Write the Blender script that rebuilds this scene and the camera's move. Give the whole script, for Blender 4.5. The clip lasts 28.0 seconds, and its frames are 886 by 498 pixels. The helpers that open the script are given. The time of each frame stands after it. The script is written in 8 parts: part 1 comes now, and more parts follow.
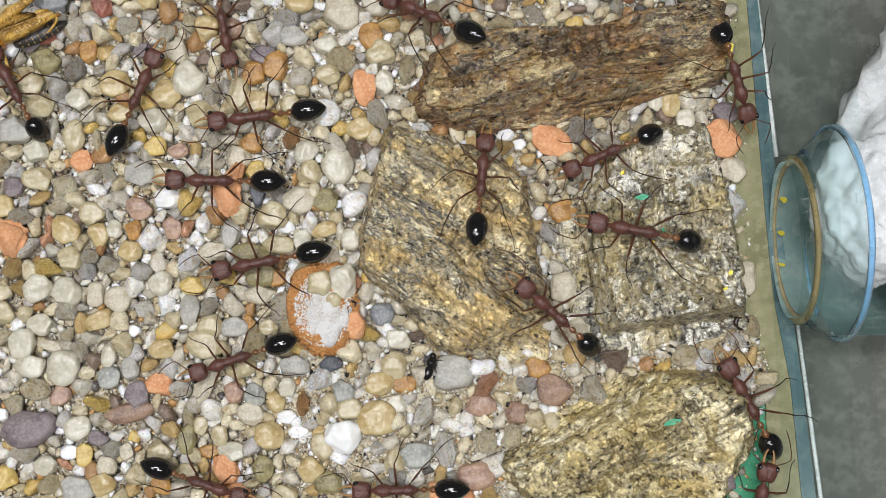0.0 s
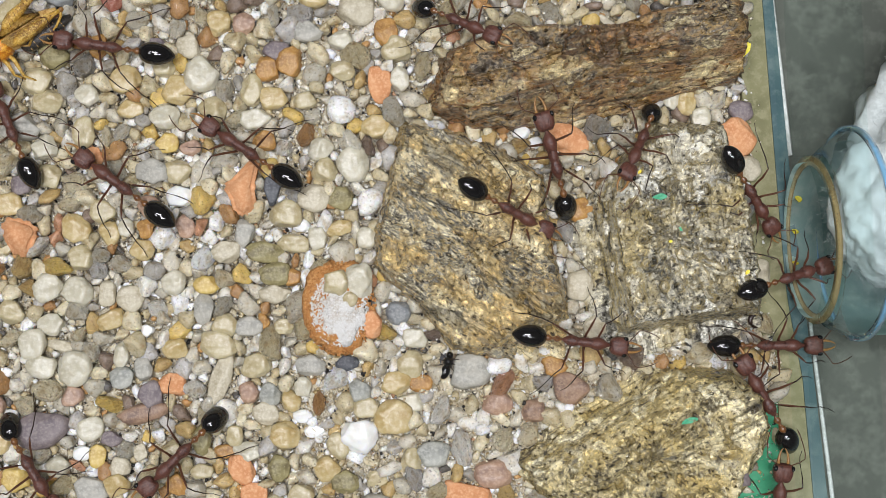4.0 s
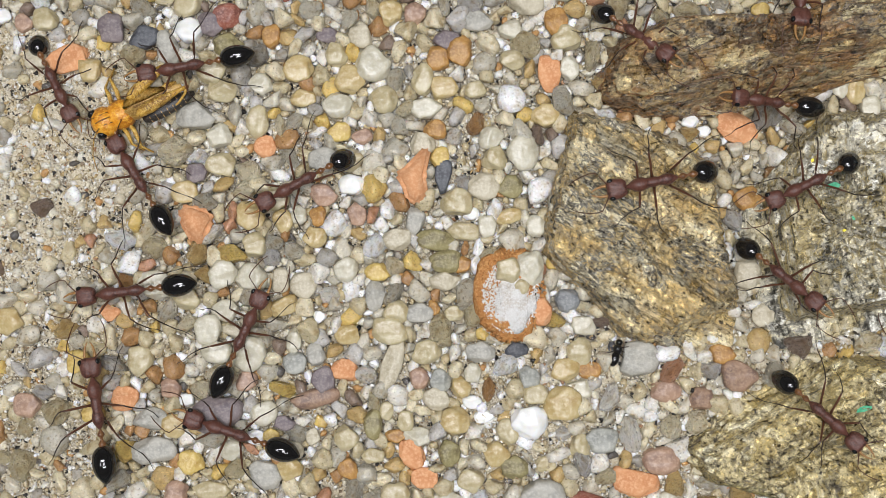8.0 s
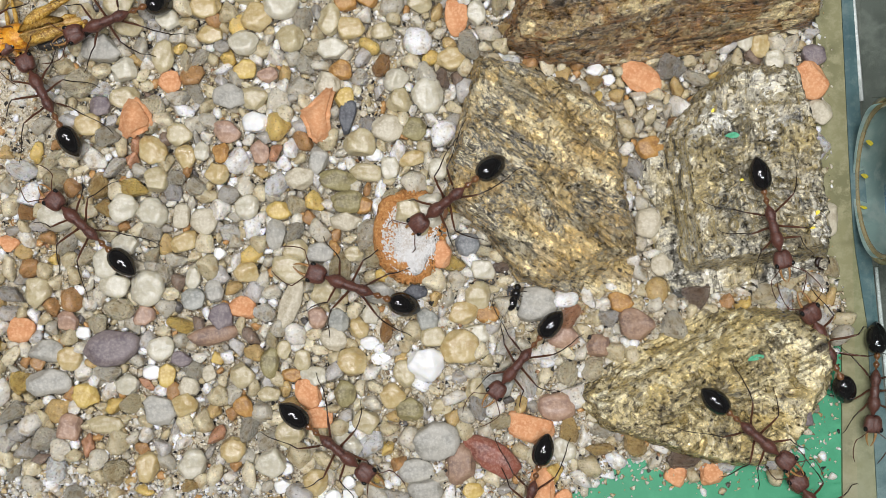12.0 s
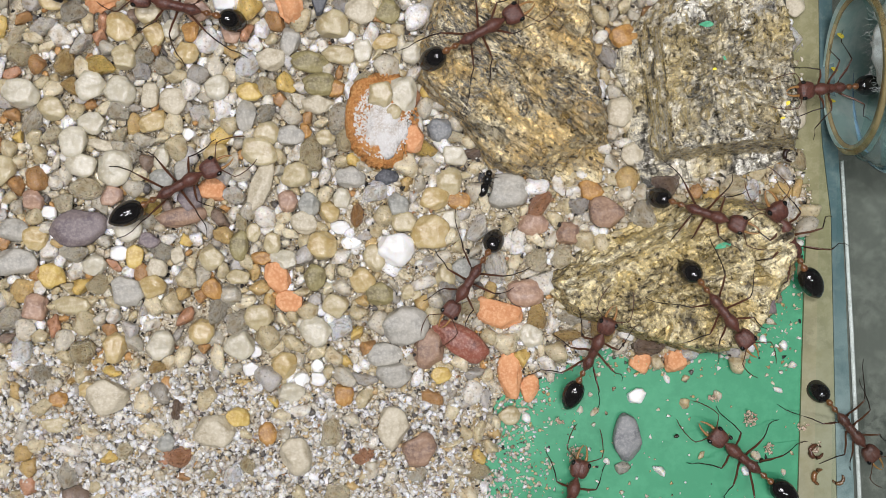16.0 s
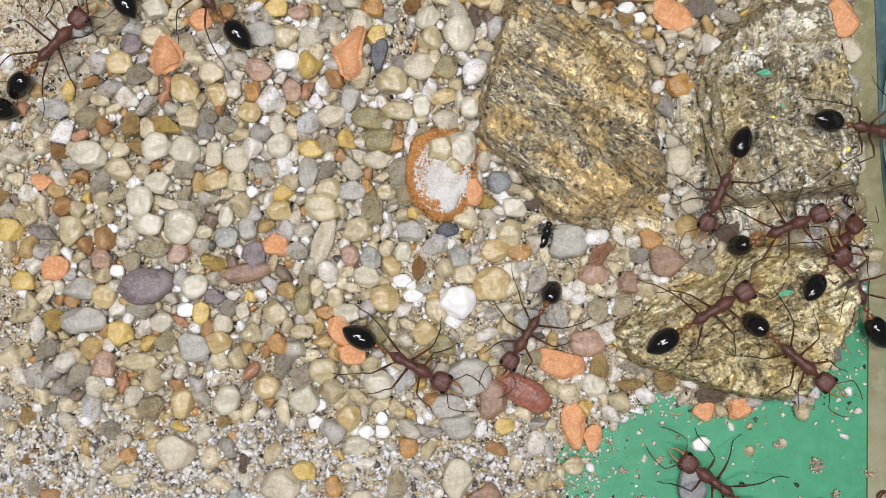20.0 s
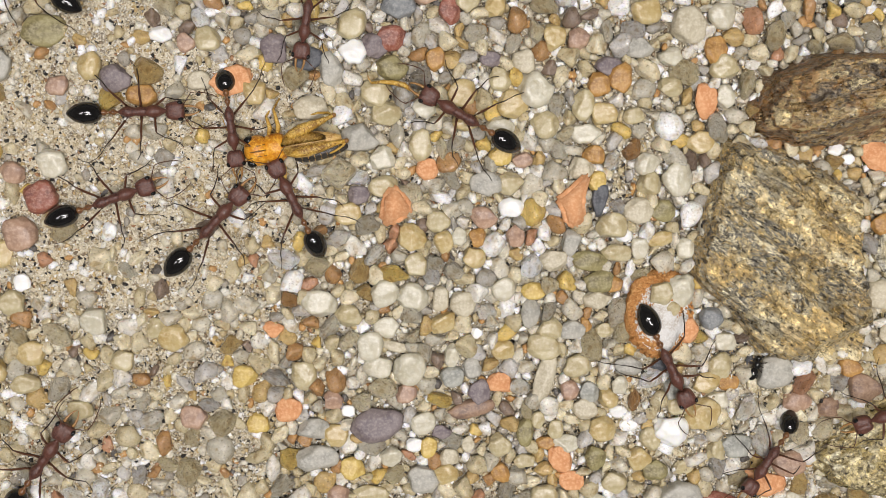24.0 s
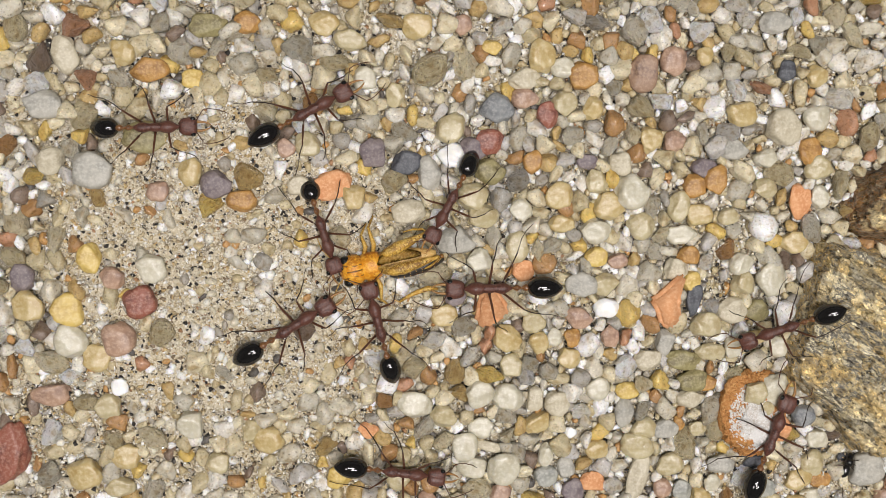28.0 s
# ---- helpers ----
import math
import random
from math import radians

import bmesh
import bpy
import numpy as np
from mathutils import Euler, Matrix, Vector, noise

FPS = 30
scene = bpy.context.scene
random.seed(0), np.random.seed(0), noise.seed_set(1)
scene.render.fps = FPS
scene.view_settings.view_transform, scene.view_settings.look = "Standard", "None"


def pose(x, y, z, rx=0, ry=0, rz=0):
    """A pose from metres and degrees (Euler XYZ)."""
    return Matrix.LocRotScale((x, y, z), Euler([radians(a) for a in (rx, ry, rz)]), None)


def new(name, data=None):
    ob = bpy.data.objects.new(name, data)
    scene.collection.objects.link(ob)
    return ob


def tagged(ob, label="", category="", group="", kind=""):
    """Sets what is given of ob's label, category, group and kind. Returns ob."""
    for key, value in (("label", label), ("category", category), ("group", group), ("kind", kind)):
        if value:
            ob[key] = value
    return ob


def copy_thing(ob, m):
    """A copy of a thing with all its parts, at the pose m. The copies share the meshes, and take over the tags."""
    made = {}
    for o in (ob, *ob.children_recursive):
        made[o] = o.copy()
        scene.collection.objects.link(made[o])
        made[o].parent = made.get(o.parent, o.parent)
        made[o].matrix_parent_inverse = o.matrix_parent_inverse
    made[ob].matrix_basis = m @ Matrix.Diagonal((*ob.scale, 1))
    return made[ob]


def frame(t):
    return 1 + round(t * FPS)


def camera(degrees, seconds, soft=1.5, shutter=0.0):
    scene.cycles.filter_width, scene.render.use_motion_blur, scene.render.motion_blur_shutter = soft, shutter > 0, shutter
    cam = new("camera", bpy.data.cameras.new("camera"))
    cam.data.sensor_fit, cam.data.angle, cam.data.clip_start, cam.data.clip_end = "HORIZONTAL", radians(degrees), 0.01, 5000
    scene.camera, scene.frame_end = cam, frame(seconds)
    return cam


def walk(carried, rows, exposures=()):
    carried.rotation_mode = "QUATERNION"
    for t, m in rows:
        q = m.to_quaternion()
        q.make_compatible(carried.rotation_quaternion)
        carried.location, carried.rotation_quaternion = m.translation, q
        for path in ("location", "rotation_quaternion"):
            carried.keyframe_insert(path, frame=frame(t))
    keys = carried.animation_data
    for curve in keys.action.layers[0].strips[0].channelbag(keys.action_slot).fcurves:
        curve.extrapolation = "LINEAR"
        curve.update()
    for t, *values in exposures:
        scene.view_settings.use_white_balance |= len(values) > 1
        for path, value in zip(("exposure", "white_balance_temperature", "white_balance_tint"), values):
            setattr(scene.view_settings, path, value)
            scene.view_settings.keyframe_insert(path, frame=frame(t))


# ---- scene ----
from itertools import product

M = 0.001  # the plan is drawn in millimetres
SECONDS = 28.0

EXPOSURE = -0.06

# ---- camera ----
cam = camera(42.0, SECONDS, soft=0.5)
PATH = [
    (0, 33.0, -5.2, 191.3, 2.20, 0.76, -0.09),
    (0.5, 32.1, -6.2, 191.7, 2.49, 0.27, -0.15),
    (1, 34.7, -6.1, 191.4, 2.57, 0.81, 0.02),
    (1.5, 35.6, -4.8, 191.3, 2.29, 0.93, 0.03),
    (2, 36.4, -4.5, 191.3, 2.09, 1.07, 0.03),
    (2.5, 35.8, -4.6, 191.2, 2.08, 0.84, 0.02),
    (4.5, 18.2, 0.7, 190.6, 0.36, -1.64, -0.22),
    (5, 14.2, -0.3, 190.9, 0.65, -1.57, -0.23),
    (5.5, 11.6, -1.1, 191.2, 0.67, -0.90, -0.20),
    (6, 9.8, -0.8, 191.4, 0.63, -0.62, -0.14),
    (6.5, 10.7, -2.0, 191.4, 1.18, -0.50, -0.01),
    (7, 11.0, -1.2, 191.9, 0.99, 0.05, -0.14),
    (7.5, 4.4, -0.3, 192.5, 0.39, 0.51, -0.16),
    (8, 0.0, -0.0, 192.1, -0.01, 0.11, 0.00),
    (8.5, 1.3, -1.5, 192.4, 0.30, 0.65, 0.13),
    (9, 1.5, -1.3, 192.5, 0.13, 0.87, 0.06),
    (9.5, 0.8, -1.7, 192.6, 0.17, 0.60, 0.15),
    (10, 0.9, -0.1, 192.3, -0.40, -0.11, 0.28),
    (10.5, 4.7, 1.4, 192.0, -0.74, -0.17, 0.30),
    (11, 8.8, -2.7, 191.8, 0.21, -1.22, 0.85),
    (11.5, 16.8, -4.3, 191.7, 0.34, -1.03, 1.22),
    (12, 14.4, -11.0, 192.3, 0.42, -0.57, 1.64),
    (12.5, 16.6, -12.7, 191.7, -0.69, -1.29, 2.36),
    (13, 19.2, -16.5, 192.3, -1.10, -1.84, 2.60),
    (13.5, 18.6, -14.9, 192.5, -2.50, -2.27, 2.60),
    (15.5, 13.6, -20.6, 193.6, -3.65, -1.87, 2.55),
    (16, 11.0, -19.1, 192.2, -2.92, -3.08, 2.61),
    (16.5, 11.9, -15.9, 192.3, -2.66, -3.59, 2.53),
    (17, 12.1, -15.6, 192.4, -2.63, -3.37, 2.52),
    (17.5, 11.9, -15.3, 192.4, -2.65, -3.24, 2.49),
    (18, 12.7, -17.3, 192.6, -3.01, -2.98, 2.76),
    (18.5, 12.8, -18.9, 192.7, -2.93, -2.95, 2.73),
    (19, 13.8, -17.7, 192.6, -2.94, -2.78, 2.62),
    (19.5, 13.3, -15.7, 192.9, -2.39, -2.67, 2.24),
    (20, 7.8, -14.7, 193.4, -1.62, -0.98, 1.56),
    (20.5, 4.2, -13.5, 193.6, -0.75, -0.49, 1.31),
    (21, 3.3, -11.9, 193.5, -0.31, -0.15, 1.17),
    (21.5, 4.3, -10.4, 193.8, 0.70, 0.70, 0.77),
    (22, 3.6, -8.5, 194.7, 2.10, 1.62, 0.42),
    (22.5, -4.7, 2.9, 194.6, -0.09, 1.14, 0.26),
    (24.5, -50.4, 39.8, 193.2, -10.22, -6.03, 1.30),
    (25, -53.6, 41.8, 192.2, -10.03, -6.85, 1.33),
    (25.5, -54.0, 44.0, 191.7, -9.85, -6.50, 1.31),
    (26, -55.0, 45.2, 191.6, -10.13, -5.82, 1.29),
    (26.5, -57.4, 45.2, 191.2, -9.59, -5.45, 1.14),
    (27, -58.1, 45.9, 191.1, -9.20, -4.87, 1.02),
    (27.5, -60.1, 47.3, 190.7, -8.17, -4.90, 0.84),
    (28, -60.1, 48.9, 190.4, -8.44, -4.73, 1.00),
]
walk(cam, [(t, pose(x * M, y * M, z * M, rx, ry, rz)) for t, x, y, z, rx, ry, rz in PATH], [(0.0, EXPOSURE, 6400, 10), (12.5, EXPOSURE, 6500, 10), (15.5, EXPOSURE, 6550, 13), (19.5, EXPOSURE, 6550, 13), (21.5, EXPOSURE, 6700, 12), (25.0, EXPOSURE, 6900, 12), (SECONDS, EXPOSURE, 6900, 12)])

# ---- light: unseen area lamps, three high in the room and two panels over the tank ----
world = bpy.data.worlds.new("room_air")
scene.world = world
world.use_nodes = True
world.node_tree.nodes["Background"].inputs[0].default_value = (0.93, 0.96, 1.0, 1)
world.node_tree.nodes["Background"].inputs[1].default_value = 0.0


def tube_lamp(x, y, z, long, wide, watts, turn):
    data = bpy.data.lights.new("tube_lamp", "AREA")
    data.shape, data.size, data.size_y, data.energy, data.color = "RECTANGLE", long, wide, watts, (0.985, 0.985, 1.02)
    ob = new("tube_lamp", data)
    ob.matrix_world = pose(x, y, z, 0, 0, turn)
    return ob


# unseen lamps set high, added for soft fill and streak highlights
tube_lamp(-0.16, 0.22, 1.25, 0.6, 0.06, 5.45, 8)
tube_lamp(0.22, -0.28, 1.25, 0.6, 0.06, 5.45, 8)
tube_lamp(-0.55, -0.1, 1.25, 0.25, 0.25, 2.5, 0)
# unseen panels over the tank, a bar and a small square, set for the ants' highlights
tube_lamp(-0.01, 0.06, 0.42, 0.15, 0.045, 0.50, 12)
tube_lamp(0.01, -0.03, 0.42, 0.07, 0.07, 0.35, 12)


# ---- materials ----
def material(name, rough=0.5, metal=0.0, spec=0.5):
    m = bpy.data.materials.new(name)
    m.use_nodes = True
    bsdf = m.node_tree.nodes["Principled BSDF"]
    bsdf.inputs["Roughness"].default_value, bsdf.inputs["Metallic"].default_value = rough, metal
    bsdf.inputs["Specular IOR Level"].default_value = spec
    return m, m.node_tree.nodes, m.node_tree.links, bsdf


def noise_node(nodes, links, scale, detail=4.0, rough=0.6, stretch=(1, 1, 1), turn=(0, 0, 0), space="Object"):
    tc, mp, tx = nodes.new("ShaderNodeTexCoord"), nodes.new("ShaderNodeMapping"), nodes.new("ShaderNodeTexNoise")
    mp.vector_type = "TEXTURE"
    mp.inputs["Scale"].default_value = [1 / k for k in stretch]
    mp.inputs["Rotation"].default_value = [radians(a) for a in turn]
    links.new(tc.outputs[space], mp.inputs["Vector"])
    links.new(mp.outputs["Vector"], tx.inputs["Vector"])
    tx.inputs["Scale"].default_value, tx.inputs["Detail"].default_value, tx.inputs["Roughness"].default_value = scale, detail, rough
    return tx


def ramp(nodes, links, source, stops, mode="LINEAR"):
    r = nodes.new("ShaderNodeValToRGB")
    r.color_ramp.interpolation = mode
    while len(r.color_ramp.elements) < len(stops):
        r.color_ramp.elements.new(0.5)
    for e, (p, c) in zip(r.color_ramp.elements, stops):
        e.position, e.color = p, (*c, 1)
    links.new(source, r.inputs["Fac"])
    return r


def mixed(nodes, links, kind, fac, a, b):
    n = nodes.new("ShaderNodeMix")
    n.data_type, n.blend_type = "RGBA", kind
    for socket, value in ((n.inputs[0], fac), (n.inputs[6], a), (n.inputs[7], b)):
        if isinstance(value, (int, float)):
            socket.default_value = value
        elif isinstance(value, tuple):
            socket.default_value = (*value, 1)
        else:
            links.new(value, socket)
    return n.outputs[2]


def bumped(nodes, links, bsdf, source, strength, distance):
    b = nodes.new("ShaderNodeBump")
    b.inputs["Strength"].default_value, b.inputs["Distance"].default_value = strength, distance
    links.new(source, b.inputs["Height"])
    links.new(b.outputs["Normal"], bsdf.inputs["Normal"])


def speckled(name, base, dark, light, rough=0.5, scale=900, bump=0.4, spec=0.5, glassy=0.0, fleck=1.0):
    """A grainy surface of one kind: a base colour with darker stains and lighter grains, and a fine relief."""
    m, nodes, links, bsdf = material(name, rough, spec=spec)
    big, fine = noise_node(nodes, links, scale * 0.3, 3), noise_node(nodes, links, scale * 2.2, 5, 0.7)
    a = ramp(nodes, links, big.outputs["Fac"], [(0.36, dark), (0.52, base), (0.70, base)])
    b = ramp(nodes, links, fine.outputs["Fac"], [(0.46, (0, 0, 0)), (0.62, (fleck,) * 3)])
    links.new(mixed(nodes, links, "MIX", b.outputs["Color"], a.outputs["Color"], light), bsdf.inputs["Base Color"])
    bumped(nodes, links, bsdf, fine.outputs["Fac"], bump, 0.0003)
    if glassy:
        bsdf.inputs["Subsurface Weight"].default_value = glassy
        bsdf.inputs["Subsurface Radius"].default_value = (1.0, 0.8, 0.5)
        bsdf.inputs["Subsurface Scale"].default_value = 0.0011
    return m


def pebble_mix(name, stops, rough=0.4, grain=1400, single=False, clear=0.35):
    """Small stones: each takes its colour from its own island, or, where each is an object, from the object."""
    m, nodes, links, bsdf = material(name, rough, spec=0.6)
    pick = nodes.new("ShaderNodeObjectInfo").outputs["Random"] if single else nodes.new("ShaderNodeNewGeometry").outputs["Random Per Island"]
    hue = ramp(nodes, links, pick, stops, "CONSTANT")
    vein, fine = noise_node(nodes, links, grain * 0.45, 3, 0.55), noise_node(nodes, links, grain * 1.6, 4, 0.7)
    cloud = ramp(nodes, links, vein.outputs["Fac"], [(0.30, (0.66, 0.57, 0.44)), (0.40, (0.90, 0.86, 0.79)), (0.52, (1.0, 1.0, 1.0)), (0.62, (1.12, 1.11, 1.10)), (0.72, (1.28, 1.28, 1.26))])
    c = mixed(nodes, links, "MULTIPLY", 1.0, hue.outputs["Color"], cloud.outputs["Color"])
    dots = ramp(nodes, links, fine.outputs["Fac"], [(0.33, (0.25, 0.21, 0.17)), (0.42, (0.96, 0.96, 0.95)), (0.61, (1.04, 1.04, 1.04)), (0.67, (1.55, 1.55, 1.52))])
    links.new(mixed(nodes, links, "MULTIPLY", 0.8, c, dots.outputs["Color"]), bsdf.inputs["Base Color"])
    gloss = ramp(nodes, links, vein.outputs["Fac"], [(0.40, (rough + 0.1,) * 3), (0.58, (rough - 0.24,) * 3)])
    links.new(gloss.outputs["Color"], bsdf.inputs["Roughness"])
    bsdf.inputs["Subsurface Weight"].default_value = clear
    bsdf.inputs["Subsurface Radius"].default_value = (1.0, 0.8, 0.5)
    bsdf.inputs["Subsurface Scale"].default_value = 0.0011
    bumped(nodes, links, bsdf, fine.outputs["Fac"], 0.6, 0.0003 if grain > 10 else 0.2)
    return m


def cells_node(nodes, links, scale, stretch=(1, 1, 1), turn=(0, 0, 0), ragged=0.5):
    tc, mp, vo = nodes.new("ShaderNodeTexCoord"), nodes.new("ShaderNodeMapping"), nodes.new("ShaderNodeTexVoronoi")
    wob, add = nodes.new("ShaderNodeTexNoise"), nodes.new("ShaderNodeVectorMath")
    mp.vector_type = "TEXTURE"
    mp.inputs["Scale"].default_value = [1 / k for k in stretch]
    mp.inputs["Rotation"].default_value = [radians(a) for a in turn]
    wob.inputs["Scale"].default_value, wob.inputs["Detail"].default_value = scale * 1.3, 4
    add.operation = "MULTIPLY_ADD"
    add.inputs[1].default_value = (ragged / scale,) * 3
    links.new(tc.outputs["Object"], mp.inputs["Vector"])
    links.new(mp.outputs["Vector"], wob.inputs["Vector"])
    links.new(wob.outputs["Color"], add.inputs[0])
    links.new(mp.outputs["Vector"], add.inputs[2])
    links.new(add.outputs["Vector"], vo.inputs["Vector"])
    vo.inputs["Scale"].default_value = scale
    return vo


def schist(name, pale, mid, warm, grey, dark, turn, streak=2.0, gold=0.5, size=1.0, plate=3.0, cracked=0.5, edge=0.0):
    """Foliated rock: split plates of warm tones, grey flecked fields, dark cracks along the layers, fine crisp grains, glinting flakes, its layers' edges on the flanks."""
    m, nodes, links, bsdf = material(name, 0.5, spec=0.8)
    long = (1.25 / streak, streak * 0.8, 1)
    field = noise_node(nodes, links, 95, 6, 0.6, (0.75, 1.4, 1), (0, 0, turn))
    warmth, flecks = noise_node(nodes, links, 190 / size, 8, 0.66, long, (0, 0, turn)), noise_node(nodes, links, 300 / size, 7, 0.66, long, (0, 0, turn))
    for n in (field, warmth, flecks):
        n.inputs["Distortion"].default_value = 0.35
    grain, tiny = noise_node(nodes, links, 800, 3, 0.6, (1.1 / streak ** 0.5, streak ** 0.5, 1), (0, 0, turn)), noise_node(nodes, links, 2000, 2, 0.6)
    lines = noise_node(nodes, links, 420, 5, 0.6, (0.10, 1.6, 1.6), (0, 0, turn))
    split, chip = cells_node(nodes, links, 1000 / plate, long, (0, 0, turn), 1.1), cells_node(nodes, links, 3400 / plate, long, (0, 0, turn), 0.9)
    tone, shade = nodes.new("ShaderNodeSeparateColor"), nodes.new("ShaderNodeSeparateColor")
    links.new(split.outputs["Color"], tone.inputs[0])
    links.new(chip.outputs["Color"], shade.inputs[0])
    plates = ramp(nodes, links, tone.outputs[0], [(0.0, grey), (0.12, warm), (0.34, mid), (0.55, pale), (0.72, mid), (0.88, warm), (0.97, dark)])
    shades = ramp(nodes, links, shade.outputs[0], [(0.0, (0.42, 0.40, 0.36)), (0.2, (0.85, 0.84, 0.82)), (0.7, (1.05, 1.05, 1.03)), (1.0, (1.45, 1.45, 1.4))])
    a = mixed(nodes, links, "MULTIPLY", 0.85, plates.outputs["Color"], shades.outputs["Color"])
    run = ramp(nodes, links, warmth.outputs["Fac"], [(0.36, dark), (0.42, grey), (0.47, warm), (0.53, mid), (0.60, pale), (0.68, grey)])
    a = mixed(nodes, links, "MIX", 0.42, a, run.outputs["Color"])
    b = ramp(nodes, links, flecks.outputs["Fac"], [(0.38, dark), (0.42, grey), (0.47, mid), (0.50, grey), (0.525, dark), (0.55, grey), (0.58, pale), (0.63, grey)])
    where = ramp(nodes, links, field.outputs["Fac"], [(0.47 + 0.3 * (0.5 - gold), (0.05,) * 3), (0.52 + 0.3 * (0.5 - gold), (0.95,) * 3)])
    c = mixed(nodes, links, "MIX", where.outputs["Color"], b.outputs["Color"], a)
    crack = noise_node(nodes, links, 130, 6, 0.6, (0.28, 1.7, 1), (0, 0, turn))
    crack.inputs["Distortion"].default_value = 0.6
    gaps = ramp(nodes, links, crack.outputs["Fac"], [(0.478, (1, 1, 1)), (0.494, (0.30, 0.27, 0.22)), (0.502, (0.16, 0.14, 0.11)), (0.516, (1, 1, 1))])
    c = mixed(nodes, links, "MULTIPLY", cracked, c, gaps.outputs["Color"])
    layers = ramp(nodes, links, lines.outputs["Fac"], [(0.38, dark), (0.44, warm), (0.50, grey), (0.57, warm), (0.66, mid)])
    geo, axis = nodes.new("ShaderNodeNewGeometry"), nodes.new("ShaderNodeSeparateXYZ")
    links.new(geo.outputs["Normal"], axis.inputs[0])
    flank = ramp(nodes, links, axis.outputs["Z"], [(0.46 + edge, (0.92, 0.92, 0.92)), (0.66 + edge, (0.0, 0.0, 0.0))])
    c = mixed(nodes, links, "MIX", flank.outputs["Color"], c, layers.outputs["Color"])
    g1 = ramp(nodes, links, grain.outputs["Fac"], [(0.33, (0.12, 0.11, 0.10)), (0.39, (0.75, 0.73, 0.70)), (0.44, (1.0, 1.0, 1.0)), (0.60, (1.05, 1.05, 1.03)), (0.66, (1.7, 1.68, 1.6))])
    g2 = ramp(nodes, links, tiny.outputs["Fac"], [(0.32, (0.4, 0.38, 0.35)), (0.42, (0.97, 0.97, 0.97)), (0.60, (1.03, 1.03, 1.02)), (0.68, (1.7, 1.7, 1.65))])
    d = mixed(nodes, links, "MULTIPLY", 0.9, mixed(nodes, links, "MULTIPLY", 1.0, c, g1.outputs["Color"]), g2.outputs["Color"])
    links.new(d, bsdf.inputs["Base Color"])
    flake, one = cells_node(nodes, links, 900), nodes.new("ShaderNodeSeparateColor")
    links.new(flake.outputs["Color"], one.inputs[0])
    gloss = ramp(nodes, links, one.outputs[1], [(0.3, (0.55, 0.55, 0.55)), (0.85, (0.15, 0.15, 0.15))])
    links.new(gloss.outputs["Color"], bsdf.inputs["Roughness"])
    relief = mixed(nodes, links, "ADD", 0.35, mixed(nodes, links, "ADD", 0.5, flecks.outputs["Fac"], grain.outputs["Fac"]), one.outputs[2])
    relief = mixed(nodes, links, "ADD", 0.5, relief, mixed(nodes, links, "MULTIPLY", 1.0, gaps.outputs["Color"], tone.outputs[1]))
    bumped(nodes, links, bsdf, relief, 1.0, 0.0014)
    return m


def dusted(m, dust, y0, y1):
    """Pale dust that has gathered along the tank's edge towards its south corner."""
    nodes, links = m.node_tree.nodes, m.node_tree.links
    bsdf = nodes["Principled BSDF"]
    below = bsdf.inputs["Base Color"].links[0].from_socket
    tc, axis = nodes.new("ShaderNodeTexCoord"), nodes.new("ShaderNodeSeparateXYZ")
    links.new(tc.outputs["Object"], axis.inputs[0])
    away = nodes.new("ShaderNodeMapRange")
    away.inputs["From Min"].default_value, away.inputs["From Max"].default_value = y0 * M, y1 * M
    links.new(axis.outputs["Y"], away.inputs["Value"])
    spots = noise_node(nodes, links, 190, 6, 0.7)
    share = nodes.new("ShaderNodeMath")
    share.operation = "MULTIPLY"
    links.new(away.outputs["Result"], share.inputs[0])
    patchy = ramp(nodes, links, spots.outputs["Fac"], [(0.35, (0.35, 0.35, 0.35)), (0.6, (1, 1, 1))])
    links.new(patchy.outputs["Color"], share.inputs[1])
    links.new(mixed(nodes, links, "MIX", share.outputs[0], below, dust), bsdf.inputs["Base Color"])


def clear(name, tint, shine=0.12, rough=0.08, cover=0.0, coat=(0.6, 0.6, 0.55)):
    """Clear plastic: lets light through with a tint, has a sheen, and a film of dust that covers part of it."""
    m, nodes, links, bsdf = material(name, rough)
    out = nodes["Material Output"]
    pane, gloss, dust = nodes.new("ShaderNodeBsdfTransparent"), nodes.new("ShaderNodeBsdfGlossy"), nodes.new("ShaderNodeBsdfDiffuse")
    pane.inputs["Color"].default_value = (*tint, 1)
    gloss.inputs["Roughness"].default_value = rough
    dust.inputs["Color"].default_value = (*coat, 1)
    m1, m2, lw = nodes.new("ShaderNodeMixShader"), nodes.new("ShaderNodeMixShader"), nodes.new("ShaderNodeLayerWeight")
    lw.inputs["Blend"].default_value = shine
    links.new(lw.outputs["Fresnel"], m1.inputs[0])
    links.new(pane.outputs[0], m1.inputs[1])
    links.new(gloss.outputs[0], m1.inputs[2])
    film = noise_node(nodes, links, 160, 6, 0.7)
    amount = ramp(nodes, links, film.outputs["Fac"], [(0.3, (cover * 0.4,) * 3), (0.7, (min(1, cover * 1.5),) * 3)])
    links.new(amount.outputs["Color"], m2.inputs[0])
    links.new(m1.outputs[0], m2.inputs[1])
    links.new(dust.outputs[0], m2.inputs[2])
    links.new(m2.outputs[0], out.inputs["Surface"])
    return m


